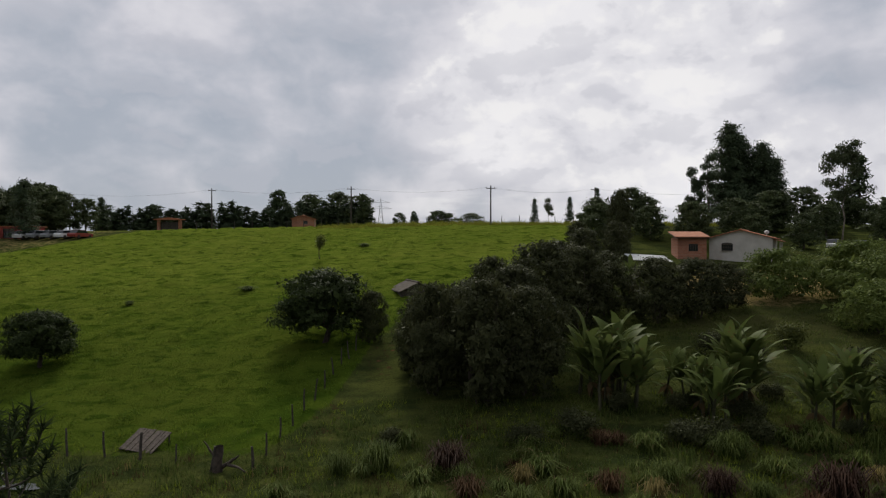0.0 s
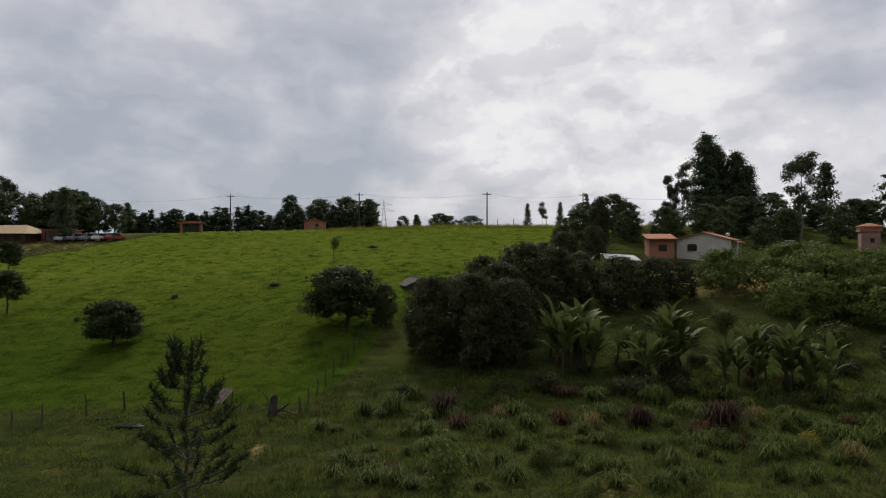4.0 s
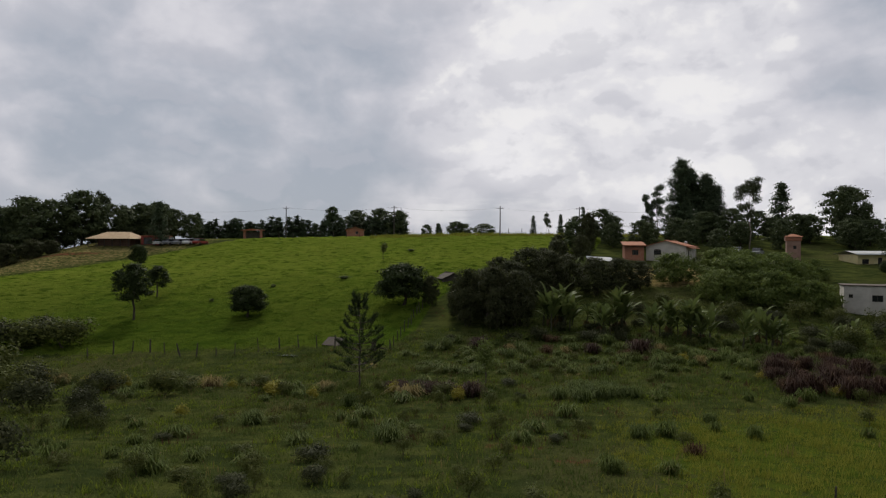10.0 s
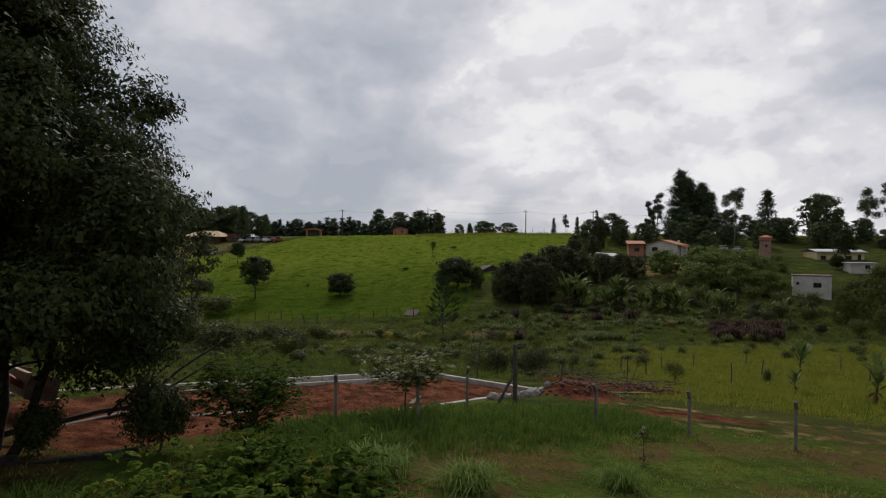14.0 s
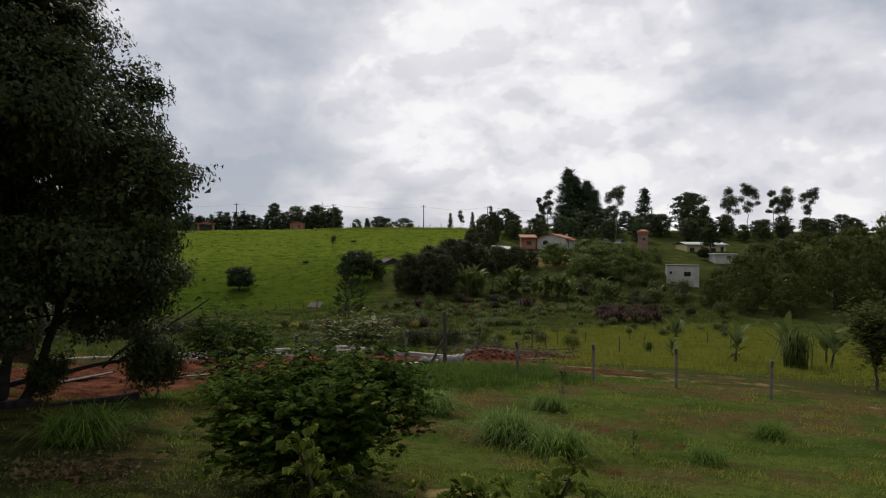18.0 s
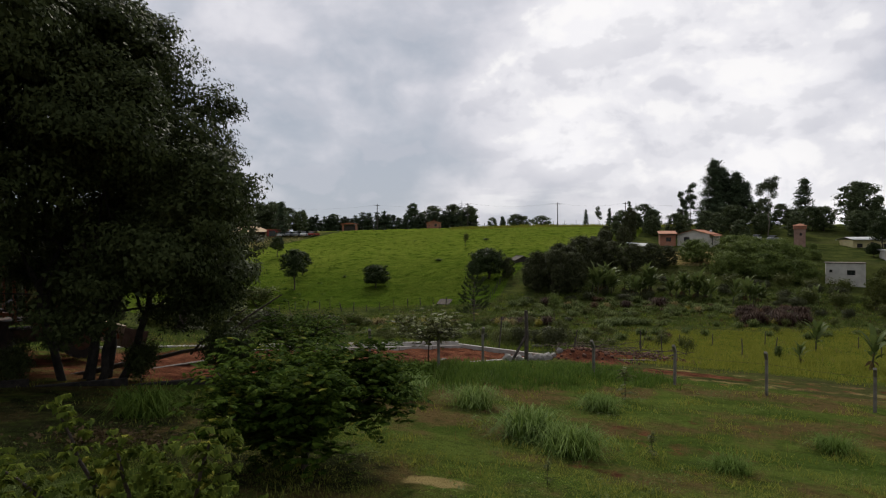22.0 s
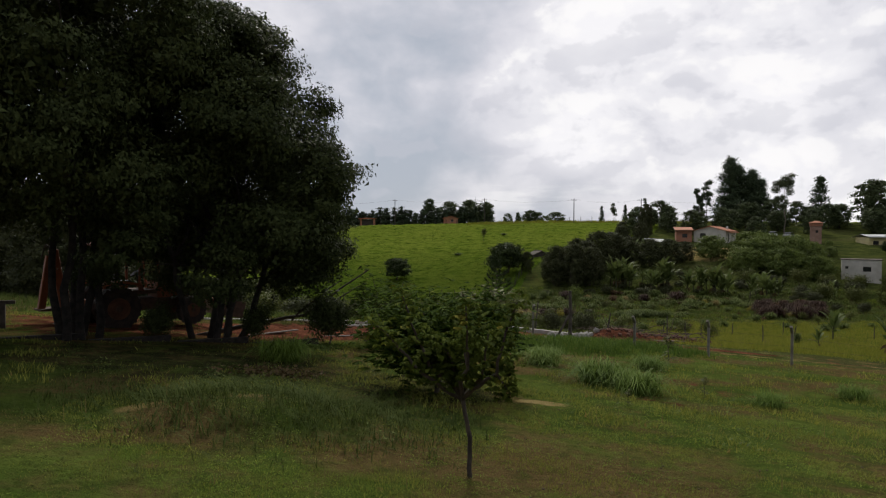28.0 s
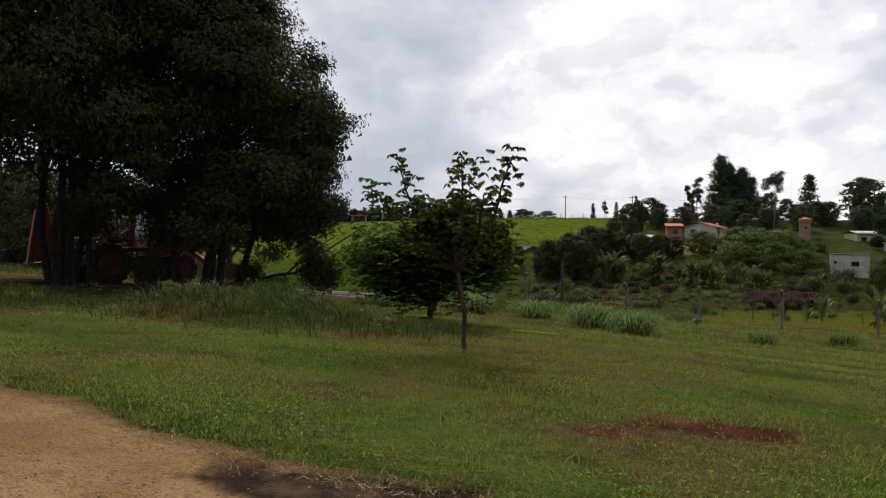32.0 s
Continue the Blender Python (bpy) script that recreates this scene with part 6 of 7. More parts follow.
for x, y, h, kind, mh, label in [(17.0, 27.5, 2.6, PURPLE[0], 2.4, "big tussock of dark purple cane grass"), (12.3, 28.9, 1.7, PURPLE[1], 2.4, "small tussock of dark purple cane grass"), (0.1, 32.1, 2.0, PURPLE[0], 2.4, "tussock of brownish cane grass"),
                                (-3.5, 32.7, 1.8, CANE[0], 1.5, "tussock of green cane grass"), (7.5, 29.5, 1.6, RUST, 1.8, "rusty brown dry tussock"), (14.6, 33.0, 1.7, CANE[1], 1.5, "bright green arching valley tussock"), (9.3, 28.5, 1.5, STRAW, 1.3, "straw-coloured dry valley tussock"),
                                (21.4, 22.1, 1.6, STRAW, 1.3, "yellowish dry valley tussock"), (15.0, 26.5, 1.3, RUST, 1.8, "rusty brown dry tussock"), (19.8, 29.5, 1.3, STRAW, 1.3, "straw-coloured dry valley tussock"), (3.6, 30.6, 1.4, STRAW, 1.3, "straw-coloured dry valley tussock")]:
    plant("tussock", kind, x, y, h, label, "tussock", "valley tussocks", turn_of(x, y), 1.0, 0, mh)
for k in range(32):
    x, y = 23.6 + (k % 8) * 0.95 + (k // 8) * 1.5 + rng.normal(0, 0.5), 11.4 + (k // 8) * 2.9 - (k % 8) * 0.3 + rng.normal(0, 0.7)
    plant("cane_clump", PURPLE[k % 2] if k % 3 else RUST, x, y, rng.uniform(1.6, 2.6), "tall clump of dry purple-brown cane", "tussock", "purple cane bed", turn_of(x, y), 0.95, 0, 2.4)
for k in range(12):
    x, y = 8.5 + rng.normal(0, 2.0), 9.5 + rng.normal(0, 1.2)
    plant("cane_clump", CANE[k % 2], x, y, rng.uniform(1.0, 1.5), "lush bright green cane grass clump", "tussock", "green cane bed", turn_of(x, y), 1.3, 0, 1.5)
for x, y, h in [(-5.6, -61.4, 0.82), (-4.8, -62.4, 0.72), (-2.0, -62.7, 0.42), (-13.4, -62.4, 0.8), (-6.9, -58.6, 0.7), (1.0, -60.2, 0.5), (-3.6, -57.6, 0.6), (-8.8, -58.2, 0.8)]:
    plant("lawn_tussock", TUFT[int(x) % 2], x, y, h, "arching green grass tussock in the lawn", "tussock", "lawn tussocks", turn_of(x, y), 1.3, 0, 1.5)
plant("cane_clump", TALL_CANE, 14.2, -42.5, 2.9, "tall dense clump of green cane", "tussock", "", 0, 1, 0, 3.2)
plant("cane_clump", TALL_CANE, 12.6, -28.0, 1.2, "small clump of green cane in the meadow", "tussock", "", 90, 0.8, 0, 3.2)

WEEDS = [(RANK[0], 1.2, "rank green grass tussock in the valley"), (RANK[1], 1.2, "rank green grass tussock in the valley"), (STRAW, 1.3, "thin yellowish dry grass tussock"), (RUST, 1.6, "rusty brown withered tussock"), (CANE[0], 1.5, "arching green cane tussock")]
for k in range(300):
    x, y = (rng.uniform(-8, 40), rng.uniform(19, 36)) if k % 4 else (rng.uniform(-34, 36), rng.uniform(-12, 18))
    if pasture_part(x, y) > 0.3 or x < -6 and y > 30:
        continue
    kind, mh, label = WEEDS[(0, 1, 4, 1, 0, 3, 1, 0)[int(rng.integers(0, 8))] if wave_noise(x, y, 6.0, 21) > 0 else (0, 1, 4, 0)[int(rng.integers(0, 4))]]
    plant("weed_tussock", kind, x, y, rng.uniform(0.6, 1.5), label, "tussock", "weed tussocks", turn_of(x, y), rng.uniform(0.9, 1.5), 0, mh)

# ---- valley shrubs ----
BROOM = [shrub(s, 1.4, 1.6, M_SHRUB, 480, 0.16, 5, 0.25) for s in (1, 2)]
DARKB = [shrub(s, 2.6, 3.4, M_THICKET, 1200, 0.22, 8) for s in (3, 4)]
YELL = shrub(5, 1.0, 1.2, M_BLOSSOM, 420, 0.10, 5, 0.4)
PALE = [shrub(s, 3.0, 4.0, M_SHRUB, 1300, 0.25, 9) for s in (6, 7)]
rng = np.random.default_rng(23)
for k in range(60):
    x, y = rng.uniform(-38, 8), rng.uniform(-33, 20)
    if abs(x + 10.9) < 3 and abs(y - 16) < 3:
        continue
    plant("round_weed_bush", BROOM[k % 2], x, y, rng.uniform(0.7, 1.6), "round soft dark-green weed bush in the valley grass", "bush", "valley weed bushes", turn_of(x, y), rng.uniform(0.9, 1.2), 0, 1.4)
for k in range(26):
    x, y = rng.uniform(8, 42), rng.uniform(-6, 28)
    plant("round_weed_bush", BROOM[k % 2], x, y, rng.uniform(0.7, 1.4), "round soft dark-green weed bush in the valley grass", "bush", "valley weed bushes", turn_of(x, y), rng.uniform(0.9, 1.2), 0, 1.4)
for x, y, h, wide in [(-5.2, -31.5, 2.0, 0.8), (-2.9, -30.8, 2.2, 0.8), (-3.8, -29.0, 1.8, 0.8), (-11.5, -12.0, 1.2, 1), (-30, 6, 2.8, 1), (-36, 9, 3.2, 1.1), (-41, 13, 3.2, 1.2), (-46, 8, 3.4, 1.2), (-35, 18, 2.6, 1.2), (-28, 15, 2.4, 1.1), (-44, 21, 3.4, 1.2),
                        (-52, 15, 4.2, 1.2), (-40, 2.5, 4.2, 1.1), (-50, 24, 4, 1.3), (-60, 20, 5, 1.3), (-58, 30, 5, 1.3), (-61, 40, 4.6, 1.4), (-56.5, 38.5, 4.2, 1.4), (-52, 39.5, 4.0, 1.4), (-66, 42, 4.6, 1.4), (-57, 43, 4, 1.4), (-33, -2, 2.6, 1), (-27, 2, 2.2, 1), (-24, -12, 3.2, 1.0), (-30, -14, 3.6, 1.1), (-37, -16, 4, 1.2), (-34, -25, 3, 1.2), (-42, -25, 4, 1.2), (-22, -20, 2, 1)]:
    plant("valley_shrub", (DARKB + PALE)[int(abs(x) + abs(y)) % 4], x, y, h, "spreading dark-green shrub on the valley floor", "bush", "valley shrubs", turn_of(x, y), wide, 0.1, 2.8)
for x, y, h in [(36, 24, 2.6), (39, 27, 3.0), (42, 24, 2.6), (36, 28.5, 2.0), (45, 31, 3.4), (34, 26, 1.6), (47, 35, 3.2), (44, 37, 2.6), (38, 14, 2.0), (42, 12, 2.4), (36, 17, 1.5), (22, 46, 2.2), (28, 44, 2.6), (33, 42, 3.0), (26, 49, 2.4), (20, 48, 2.6), (36, 40, 2.8), (30, 38.5, 1.8), (41, 41, 3.0), (46, 41.5, 2.6)]:
    plant("valley_shrub", (DARKB + PALE)[int(abs(x) + abs(y)) % 4], x, y, h, "spreading dark-green shrub below the houses", "bush", "valley shrubs", turn_of(x, y), 1.0, 0.1, 2.8)
for x, y in [(-18.4, 13.5), (20.5, 24.5), (-26, 20), (-14, 11), (24, 15), (-22, 5), (27, 9)]:
    plant("blossom_bush", YELL, x, y, 1.0, "low bush with pale yellow blossom", "bush", "blossom bushes", turn_of(x, y), 1.3, 0, 1.0)
for k in range(46):
    x, y = rng.uniform(-6, 42), rng.uniform(22, 42)
    if pasture_part(x, y) > 0.2 or x < 2 and y > 38:
        continue
    big = y > 33
    plant("underbrush", (DARKB if big else BROOM)[k % 2], x, y, rng.uniform(1.0, 2.0) if big else rng.uniform(0.7, 1.5), "dark tangled underbrush below the bananas" if big else "soft green weed bush between tussocks", "bush", "underbrush", turn_of(x, y), rng.uniform(0.9, 1.4), 0.1, 2.6 if big else 1.4)
for k in range(58):
    f = k / 57
    x = -60 + 58 * f + rng.normal(0, 0.8)
    y = float(np.interp(x, [-60, -38, -21, -4], [30, 21, 17, 9.5])) + rng.normal(0, 1.3)
    if abs(x + 10.9) < 2:
        continue
    kind, mh, label = ((BROOM[0], 1.4, "soft olive weed bush along the ditch"), (YELL, 1.0, "pale flowering weed clump along the ditch"), (RANK[1], 1.2, "rank grass clump along the ditch"), (BROOM[1], 1.4, "soft olive weed bush along the ditch"), (STRAW, 1.3, "pale seeding grass clump along the ditch"))[k % 5]
    plant("ditch_weed", kind, x, y, rng.uniform(0.8, 1.7), label, "bush", "ditch weeds", turn_of(x, y), rng.uniform(1.2, 1.9), 0.05, mh)
for k in range(9):
    x, y = -8.2 + k * 0.85 + rng.normal(0, 0.3), 13.2 - k * 0.42 + rng.normal(0, 0.5)
    plant("cane_clump", PURPLE[k % 2], x, y, rng.uniform(1.2, 1.9), "dark purple-brown cane clump by the ditch", "tussock", "ditch canes", turn_of(x, y), 0.95, 0, 2.4)
for k in range(90):
    x, y = rng.uniform(-40, 6), rng.uniform(-34, 16)
    if abs(x + 10.9) < 2.5 and abs(y - 16) < 2.5 or meadow(np.float64(x), np.float64(y)) > 0.3:
        continue
    plant("low_weed", BROOM[k % 2] if k % 3 else DARKB[k % 2], x, y, rng.uniform(0.35, 0.95), "low dark-green weed in the valley grass", "bush", "low valley weeds", turn_of(x, y), rng.uniform(1.2, 2.0), 0.03, 1.4 if k % 3 else 2.6)
plant("slender_sapling", broadleaf(91, 4.6, 2.4, 0.8, M_BRIGHT, 0.2, 900, 9, trunk=0.05), 0.2, 14.8, 4.4, "light yellow-green young tree with a feathery crown", "tree", "", 0, 1, 0, 4.6)


def young_pine(x, y, h):
    """A young pine with upturned candle tips."""
    r = np.random.default_rng(77)
    ob = thing("young_pine", pose(x, y, sz(x, y)), "slender young pine with upturned needle tips", "tree")
    wood, at, way = [limb(r, (0, 0, -0.2), (0.05, 0, h * 0.96), 0.09, 0.02, 0.01, 8)], [], []
    for k in range(11):
        s = 0.16 + 0.8 * k / 11
        z = h * s
        for b in range(6):
            t, reach = r.uniform(0, 6.28), h * 0.38 * (1.05 - s) ** 0.75 * r.uniform(0.7, 1.15)
            mid = np.array([np.cos(t) * reach * 0.7, np.sin(t) * reach * 0.7, z + reach * 0.12])
            end = np.array([np.cos(t) * reach, np.sin(t) * reach, z + reach * 0.12 + 0.55 * (0.5 + s)])
            wood += [limb(r, (0, 0, z), mid, 0.03, 0.02, 0.04, 4, 5), limb(r, mid, end, 0.02, 0.008, 0.04, 4, 5)]
            for p0, p1, n in ((mid * [0.4, 0.4, 1] + [0, 0, (z - mid[2]) * 0.6], mid, 16), (mid, end, 80)):
                u = r.random(n)[:, None]
                at.append(p0 + (p1 - p0) * u)
                way.append(r.normal(0, 1, (n, 3)) + unit(p1 - p0) * 0.2)
    n0 = np.concatenate(at)
    v, f = leaf_tris(r, n0, np.concatenate(way), 0.34, 0.16, -0.9)
    child("trunk", np_mesh("trunk", *gather(wood), M_BARK), ob)
    child("foliage", np_mesh("foliage", v, f, M_NEEDLE), ob)


young_pine(-10.9, 15.8, 8.4)

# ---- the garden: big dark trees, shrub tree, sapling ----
BIG = [leafy(seed, 10.0, 9.2, 1.25 if seed == 301 else 2.4, M_CANOPY, 0.10, 215000 if seed == 301 else 150000, 64, 0.125, 0.36, (1.52, 0.62), 13, 6, 0.10, 0.55, M_BARK_SHADED, 5, False, 0.06, 0.62, 0.35, 0.35, 0.1, 1.6) for seed in (301, 306)]
LIGHT_BIG = leafy(304, 11.0, 9.4, 2.4, M_CANOPY, 0.2, 24000, 44, 0.14, 0.42, (1.7, 0.55), 10, 3, 0.17, 0.4, M_BARK_SHADED, 6, True)
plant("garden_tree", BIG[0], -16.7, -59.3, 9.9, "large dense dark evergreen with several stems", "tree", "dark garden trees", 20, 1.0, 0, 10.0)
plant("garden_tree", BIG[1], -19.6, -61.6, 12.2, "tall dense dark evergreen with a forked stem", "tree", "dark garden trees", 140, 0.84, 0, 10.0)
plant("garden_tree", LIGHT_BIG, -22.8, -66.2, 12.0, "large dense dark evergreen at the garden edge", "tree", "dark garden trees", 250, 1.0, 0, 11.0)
TRUNK2 = np_mesh("trunk", *limb(np.random.default_rng(8), (0, 0, -0.3), (0.2, 0.1, 4.5), 0.32, 0.22, 0.02, 7, 10), M_BARK_SHADED, smooth=True)
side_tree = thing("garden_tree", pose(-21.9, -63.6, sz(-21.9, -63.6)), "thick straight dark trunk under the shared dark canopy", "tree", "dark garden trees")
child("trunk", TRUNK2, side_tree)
child("crown", MANGO[0][1][1], side_tree, m=pose(0, 0, 3.2) @ Matrix.Scale(0.7, 4))
plant("meadow_tree", leafy(302, 12.0, 12.5, 2.6, M_THICKET, 0.19, 34000, 40, 0.10, 0.36, trunk=0.26, limbs=22, ragged=0.3, inner=0.03), -27.0, -35.5, 11.0, "spreading tree with layered dark foliage", "tree", "", 60, 1.0, 0, 12.0)
for x, y, h in [(-36, -33, 7), (-41, -27, 8), (-46, -20, 8), (-34, -42, 6.5), (-50.5, -12, 8), (-40, -38, 8), (-57, -4, 8), (-31.5, -47, 5), (-45, -32, 9), (-52, -24, 9), (-61, -12, 9)]:
    plant("hedgerow_tree", THICKET[int(abs(x)) % 3], x, y, h, "dark leafy tree of the overgrown hollow behind the garden", "tree", "hollow trees", turn_of(x, y), 1.1, 0.2, 9.0)
GLOSSY = shrub(303, 2.0, 1.8, M_CANOPY, 2600, 0.13, 9)
plant("glossy_shrub", GLOSSY, -13.6, -58.0, 1.9, "dark glossy small-leaved shrub", "bush", "", 0, 1, 0, 2.0)
plant("glossy_shrub", GLOSSY, -15.6, -58.9, 1.3, "dark glossy shrub at the foot of the big tree", "bush", "", 70, 1, 0, 2.0)
plant("glossy_shrub", GLOSSY, -17.8, -60.6, 1.2, "dark glossy shrub at the foot of the big tree", "bush", "", 170, 1, 0, 2.0)
fallen = thing("fallen_branch", pose(-16.2, -57.9, sz(-16.2, -57.9)), "bare fallen branch leaning out from the dark tree", "branch")
rb = np.random.default_rng(12)
child("limb", np_mesh("limb", *gather([limb(rb, (-1.6, -0.8, 0.1), (1.6, 0.6, 0.7), 0.09, 0.05, 0.05), limb(rb, (1.5, 0.55, 0.66), (3.6, 1.3, 2.2), 0.05, 0.02, 0.05), limb(rb, (1.6, 0.6, 0.7), (3.4, 1.6, 1.7), 0.04, 0.015, 0.06), limb(rb, (1.2, 0.5, 0.55), (2.9, 0.5, 1.9), 0.04, 0.015, 0.06)]), M_BARK), fallen)


def compound_tree(seed, h, limbs, sprays, size, spread, mat, trunks=1, apart=False, hang=0.42, rise=0.0):
    """A small tree of drooping compound leaves: each spray is a rachis with paired leaflets."""
    r = np.random.default_rng(seed)
    wood, at, way = [], [], []
    for a, b, r0, r1 in limbs:
        wood.append(limb(r, a, b, r0, r1, 0.06, 6, 6))
    shoot = [(np.array(a, float), np.array(b, float)) for a, b, r0, r1 in limbs if r1 < 0.018]
    pieces = []
    for k in range(sprays):
        e0, e1 = shoot[r.integers(len(shoot))]
        p = e0 + (e1 - e0) * r.uniform(0.35, 1.04) + r.normal(0, 1, 3) * spread
        t = r.uniform(0, 6.28)
        d = unit(np.array([np.cos(t), np.sin(t), r.uniform(-0.1, 0.6) + rise]))
        L = size * r.uniform(0.7, 1.25)
        n = 4
        s = (np.arange(n) + 1) / n
        spine = p + d * (L * s)[:, None] - np.array([0, 0, 0.45]) * (L * s**2)[:, None]
        side = unit(np.cross(d, [0, 0, 1.0]))
        for sg in (-1, 1):
            out = unit(side * sg * 0.85 + d * 0.35 + np.array([0, 0, -hang]) + r.normal(0, 0.12, 3))
            ll = size * 0.72 * np.sin(np.pi * (0.30 + 0.52 * s))
            across = unit(np.cross(out, np.array([0, 0, 1.0]))) * 0.30
            tip = spine + out * ll[:, None]
            mid = spine + out * (ll * 0.5)[:, None] + np.array([0, 0, 0.02])
            v = np.stack([spine, mid + across * ll[:, None], tip, mid - across * ll[:, None]], 1).reshape(-1, 3)
            pieces.append((v, np.arange(4 * n).reshape(n, 4)))
    stem = [("trunk", np_mesh("trunk", *gather(wood[:trunks]), M_BARK, smooth=True))]
    if apart:
        stem += [("branch", np_mesh("branch", *w, M_BARK, smooth=True)) for w in wood[trunks:]]
    else:
        stem = [("trunk", np_mesh("trunk", *gather(wood), M_BARK, smooth=True))]
    return stem + [("crown", np_mesh("crown", *gather(pieces), mat))]


def fork_limbs(seed, h, w, clear, n, r0, lean=0.0):
    r = np.random.default_rng(seed)
    out = [((0, 0, -0.15), (lean, 0.02, clear), r0, r0 * 0.75)]
    for k in range(n):
        t = 6.28 * k / n + r.uniform(-0.4, 0.4)
        reach = w * 0.5 * r.uniform(0.45, 0.95)
        mid = np.array([lean + np.cos(t) * reach * 0.55, np.sin(t) * reach * 0.55, clear + (h - clear) * r.uniform(0.3, 0.5)])
        end = np.array([lean + np.cos(t) * reach, np.sin(t) * reach, clear + (h - clear) * r.uniform(0.45, 0.9)])
        out += [((lean, 0.02, clear * r.uniform(0.75, 1.0)), mid, r0 * 0.55, r0 * 0.4), (mid, end, r0 * 0.4, 0.012)]
        for j in range(2):
            out.append((mid, mid + r.normal(0, 0.25, 3) * w * [0.5, 0.5, 0.35] + [0, 0, 0.1 * h], r0 * 0.3, 0.010))
    return out


SHRUB_TREE = compound_tree(5, 2.6, fork_limbs(5, 2.5, 4.4, 0.55, 9, 0.07) + fork_limbs(6, 2.3, 4.6, 0.5, 7, 0.05, 0.1), 4800, 0.165, 0.28, M_FRESH, 1, True)
plant("shrub_tree", SHRUB_TREE, -9.2, -65.0, 2.1, "low spreading tree with drooping bright compound leaves", "tree", "", 0, 1.04, 0, 2.6)
shoots = []
rr = np.random.default_rng(31)
for dx, dy, top in ((-1.02, -0.70, 1.95), (-0.74, -0.45, 2.25), (0.12, -0.95, 2.20), (0.66, -0.85, 2.25), (0.30, -0.55, 1.85), (-0.30, -0.35, 1.70), (0.05, 0.1, 1.6), (0.45, -0.1, 1.5), (-0.55, -0.2, 1.5)):
    mid = np.array([dx * 0.6, dy * 0.6, 1.25 + 0.2 * rr.random()])
    shoots += [((-0.10, 0, 0.95), mid, 0.028, 0.02), (mid, (dx, dy, top), 0.02, 0.008), (mid, mid + rr.normal(0, 0.22, 3) + [0, 0, 0.15], 0.016, 0.007)]
SAPLING = compound_tree(9, 2.4, [((0.02, 0, -0.15), (0.0, 0, 0.5), 0.035, 0.03), ((0.0, 0, 0.48), (-0.10, 0, 0.97), 0.031, 0.028)] + shoots, 900, 0.10, 0.075, M_SAPLING, 2, True, 0.8, 0.6)
plant("sapling", SAPLING, -8.1, -70.75, 2.16, "young tree on a thin bent trunk with upright leafy shoots", "tree", "", -6, 1, 0, 2.4)
plant("leafy_shrub", compound_tree(15, 2.6, fork_limbs(15, 2.6, 3.0, 0.4, 10, 0.04), 1100, 0.15, 0.30, M_FRESH), -12.0, -57.0, 2.4, "loose leafy shrub beside the building plot", "bush", "", 0, 1, 0, 2.6)
plant("leafy_shrub", compound_tree(16, 2.0, fork_limbs(16, 1.9, 3.6, 1.2, 8, 0.03), 460, 0.19, 0.2, M_SHRUB), -8.8, -52.4, 1.9, "small spreading tree on thin stems by the plot", "tree", "", 0, 1, 0, 2.0)
plant("edge_tree", compound_tree(17, 4.4, fork_limbs(17, 4.4, 2.6, 1.2, 9, 0.06) + fork_limbs(18, 3.2, 2.4, 0.9, 7, 0.04), 1700, 0.17, 0.34, M_SHRUB), 12.2, -50.3, 4.4, "small leafy tree at the end of the lawn", "tree", "", 0, 1, 0, 4.4)
for x, y, h in [(-2.6, -55.5, 0.9), (-3.3, -62.3, 0.5), (-5.4, -64.6, 0.35)]:
    plant("seedling", compound_tree(19, 1.0, [((0, 0, -0.1), (0.02, 0, 0.7), 0.014, 0.011), ((0.02, 0, 0.65), (0.1, 0.05, 0.95), 0.011, 0.007), ((0.02, 0, 0.6), (-0.1, 0.02, 0.9), 0.011, 0.007)], 26, 0.16, 0.08, M_SHRUB), x, y, h, "tiny planted seedling with a few leaves", "seedling", "seedlings", turn_of(x, y), 1, 0, 1.0)

# ---- low dark wall and rail at the garden's edge ----
# the wall wears the darkened bark colour in place of tree shade
low_wall = tagged(new("low_wall"), "low garden wall under the trees, coloured dark for their shade", "wall")
a, b = Vector((-13.8, -58.3, 0)), Vector((-24.5, -65.2, 0))
for k in range(6):
    p, q = a.lerp(b, k / 6 + 0.002), a.lerp(b, (k + 1) / 6 - 0.002)
    d = q - p
    zz = (sz(p.x, p.y) + sz(q.x, q.y)) / 2
    part("wall_section", boxes((((p.x + q.x) / 2, (p.y + q.y) / 2, zz - 0.10), (d.length, 0.16, 0.40), (0, 0, math.degrees(math.atan2(d.y, d.x))), 0.02)), M_BARK_SHADED, low_wall)
rail = thing("wooden_rail", pose(-23.6, -62.5, sz(-23.6, -62.5), 0, 0, 33), "dark low wooden rail on short posts", "rail")
part("rail_beam", boxes(((0, 0, 0.62), (4.6, 0.09, 0.1), (0, 0, 0), 0.01)), M_WOOD, rail)
for x in (-2.0, 0.0, 2.0):
    part("rail_post", boxes(((x, 0, 0.25), (0.12, 0.12, 0.72))), M_WOOD, rail)


# ---- backhoe loader ----
def wheel(parent, x, y, r, w):
    tyre = part("wheel", rods([((x, y - w / 2, r), (x, y + w / 2, r), r)], 22), M_TYRE, parent)
    bm = bmesh.new()
    for k in range(18):
        t = 2 * math.pi * k / 18
        box(bm, (x + math.cos(t) * r, y, r + math.sin(t) * r), (0.07, w * 0.95, 0.09), (0, -math.degrees(t), 0))
    part("tread", bm, M_TYRE, tyre)
    part("rim", rods([((x, y - w / 2 - 0.015, r), (x, y + w / 2 + 0.015, r), r * 0.52)], 16), M_RIM, tyre)
    part("hub", rods([((x, y - w / 2 - 0.05, r), (x, y + w / 2 + 0.05, r), r * 0.16)], 10), M_IRON, tyre)


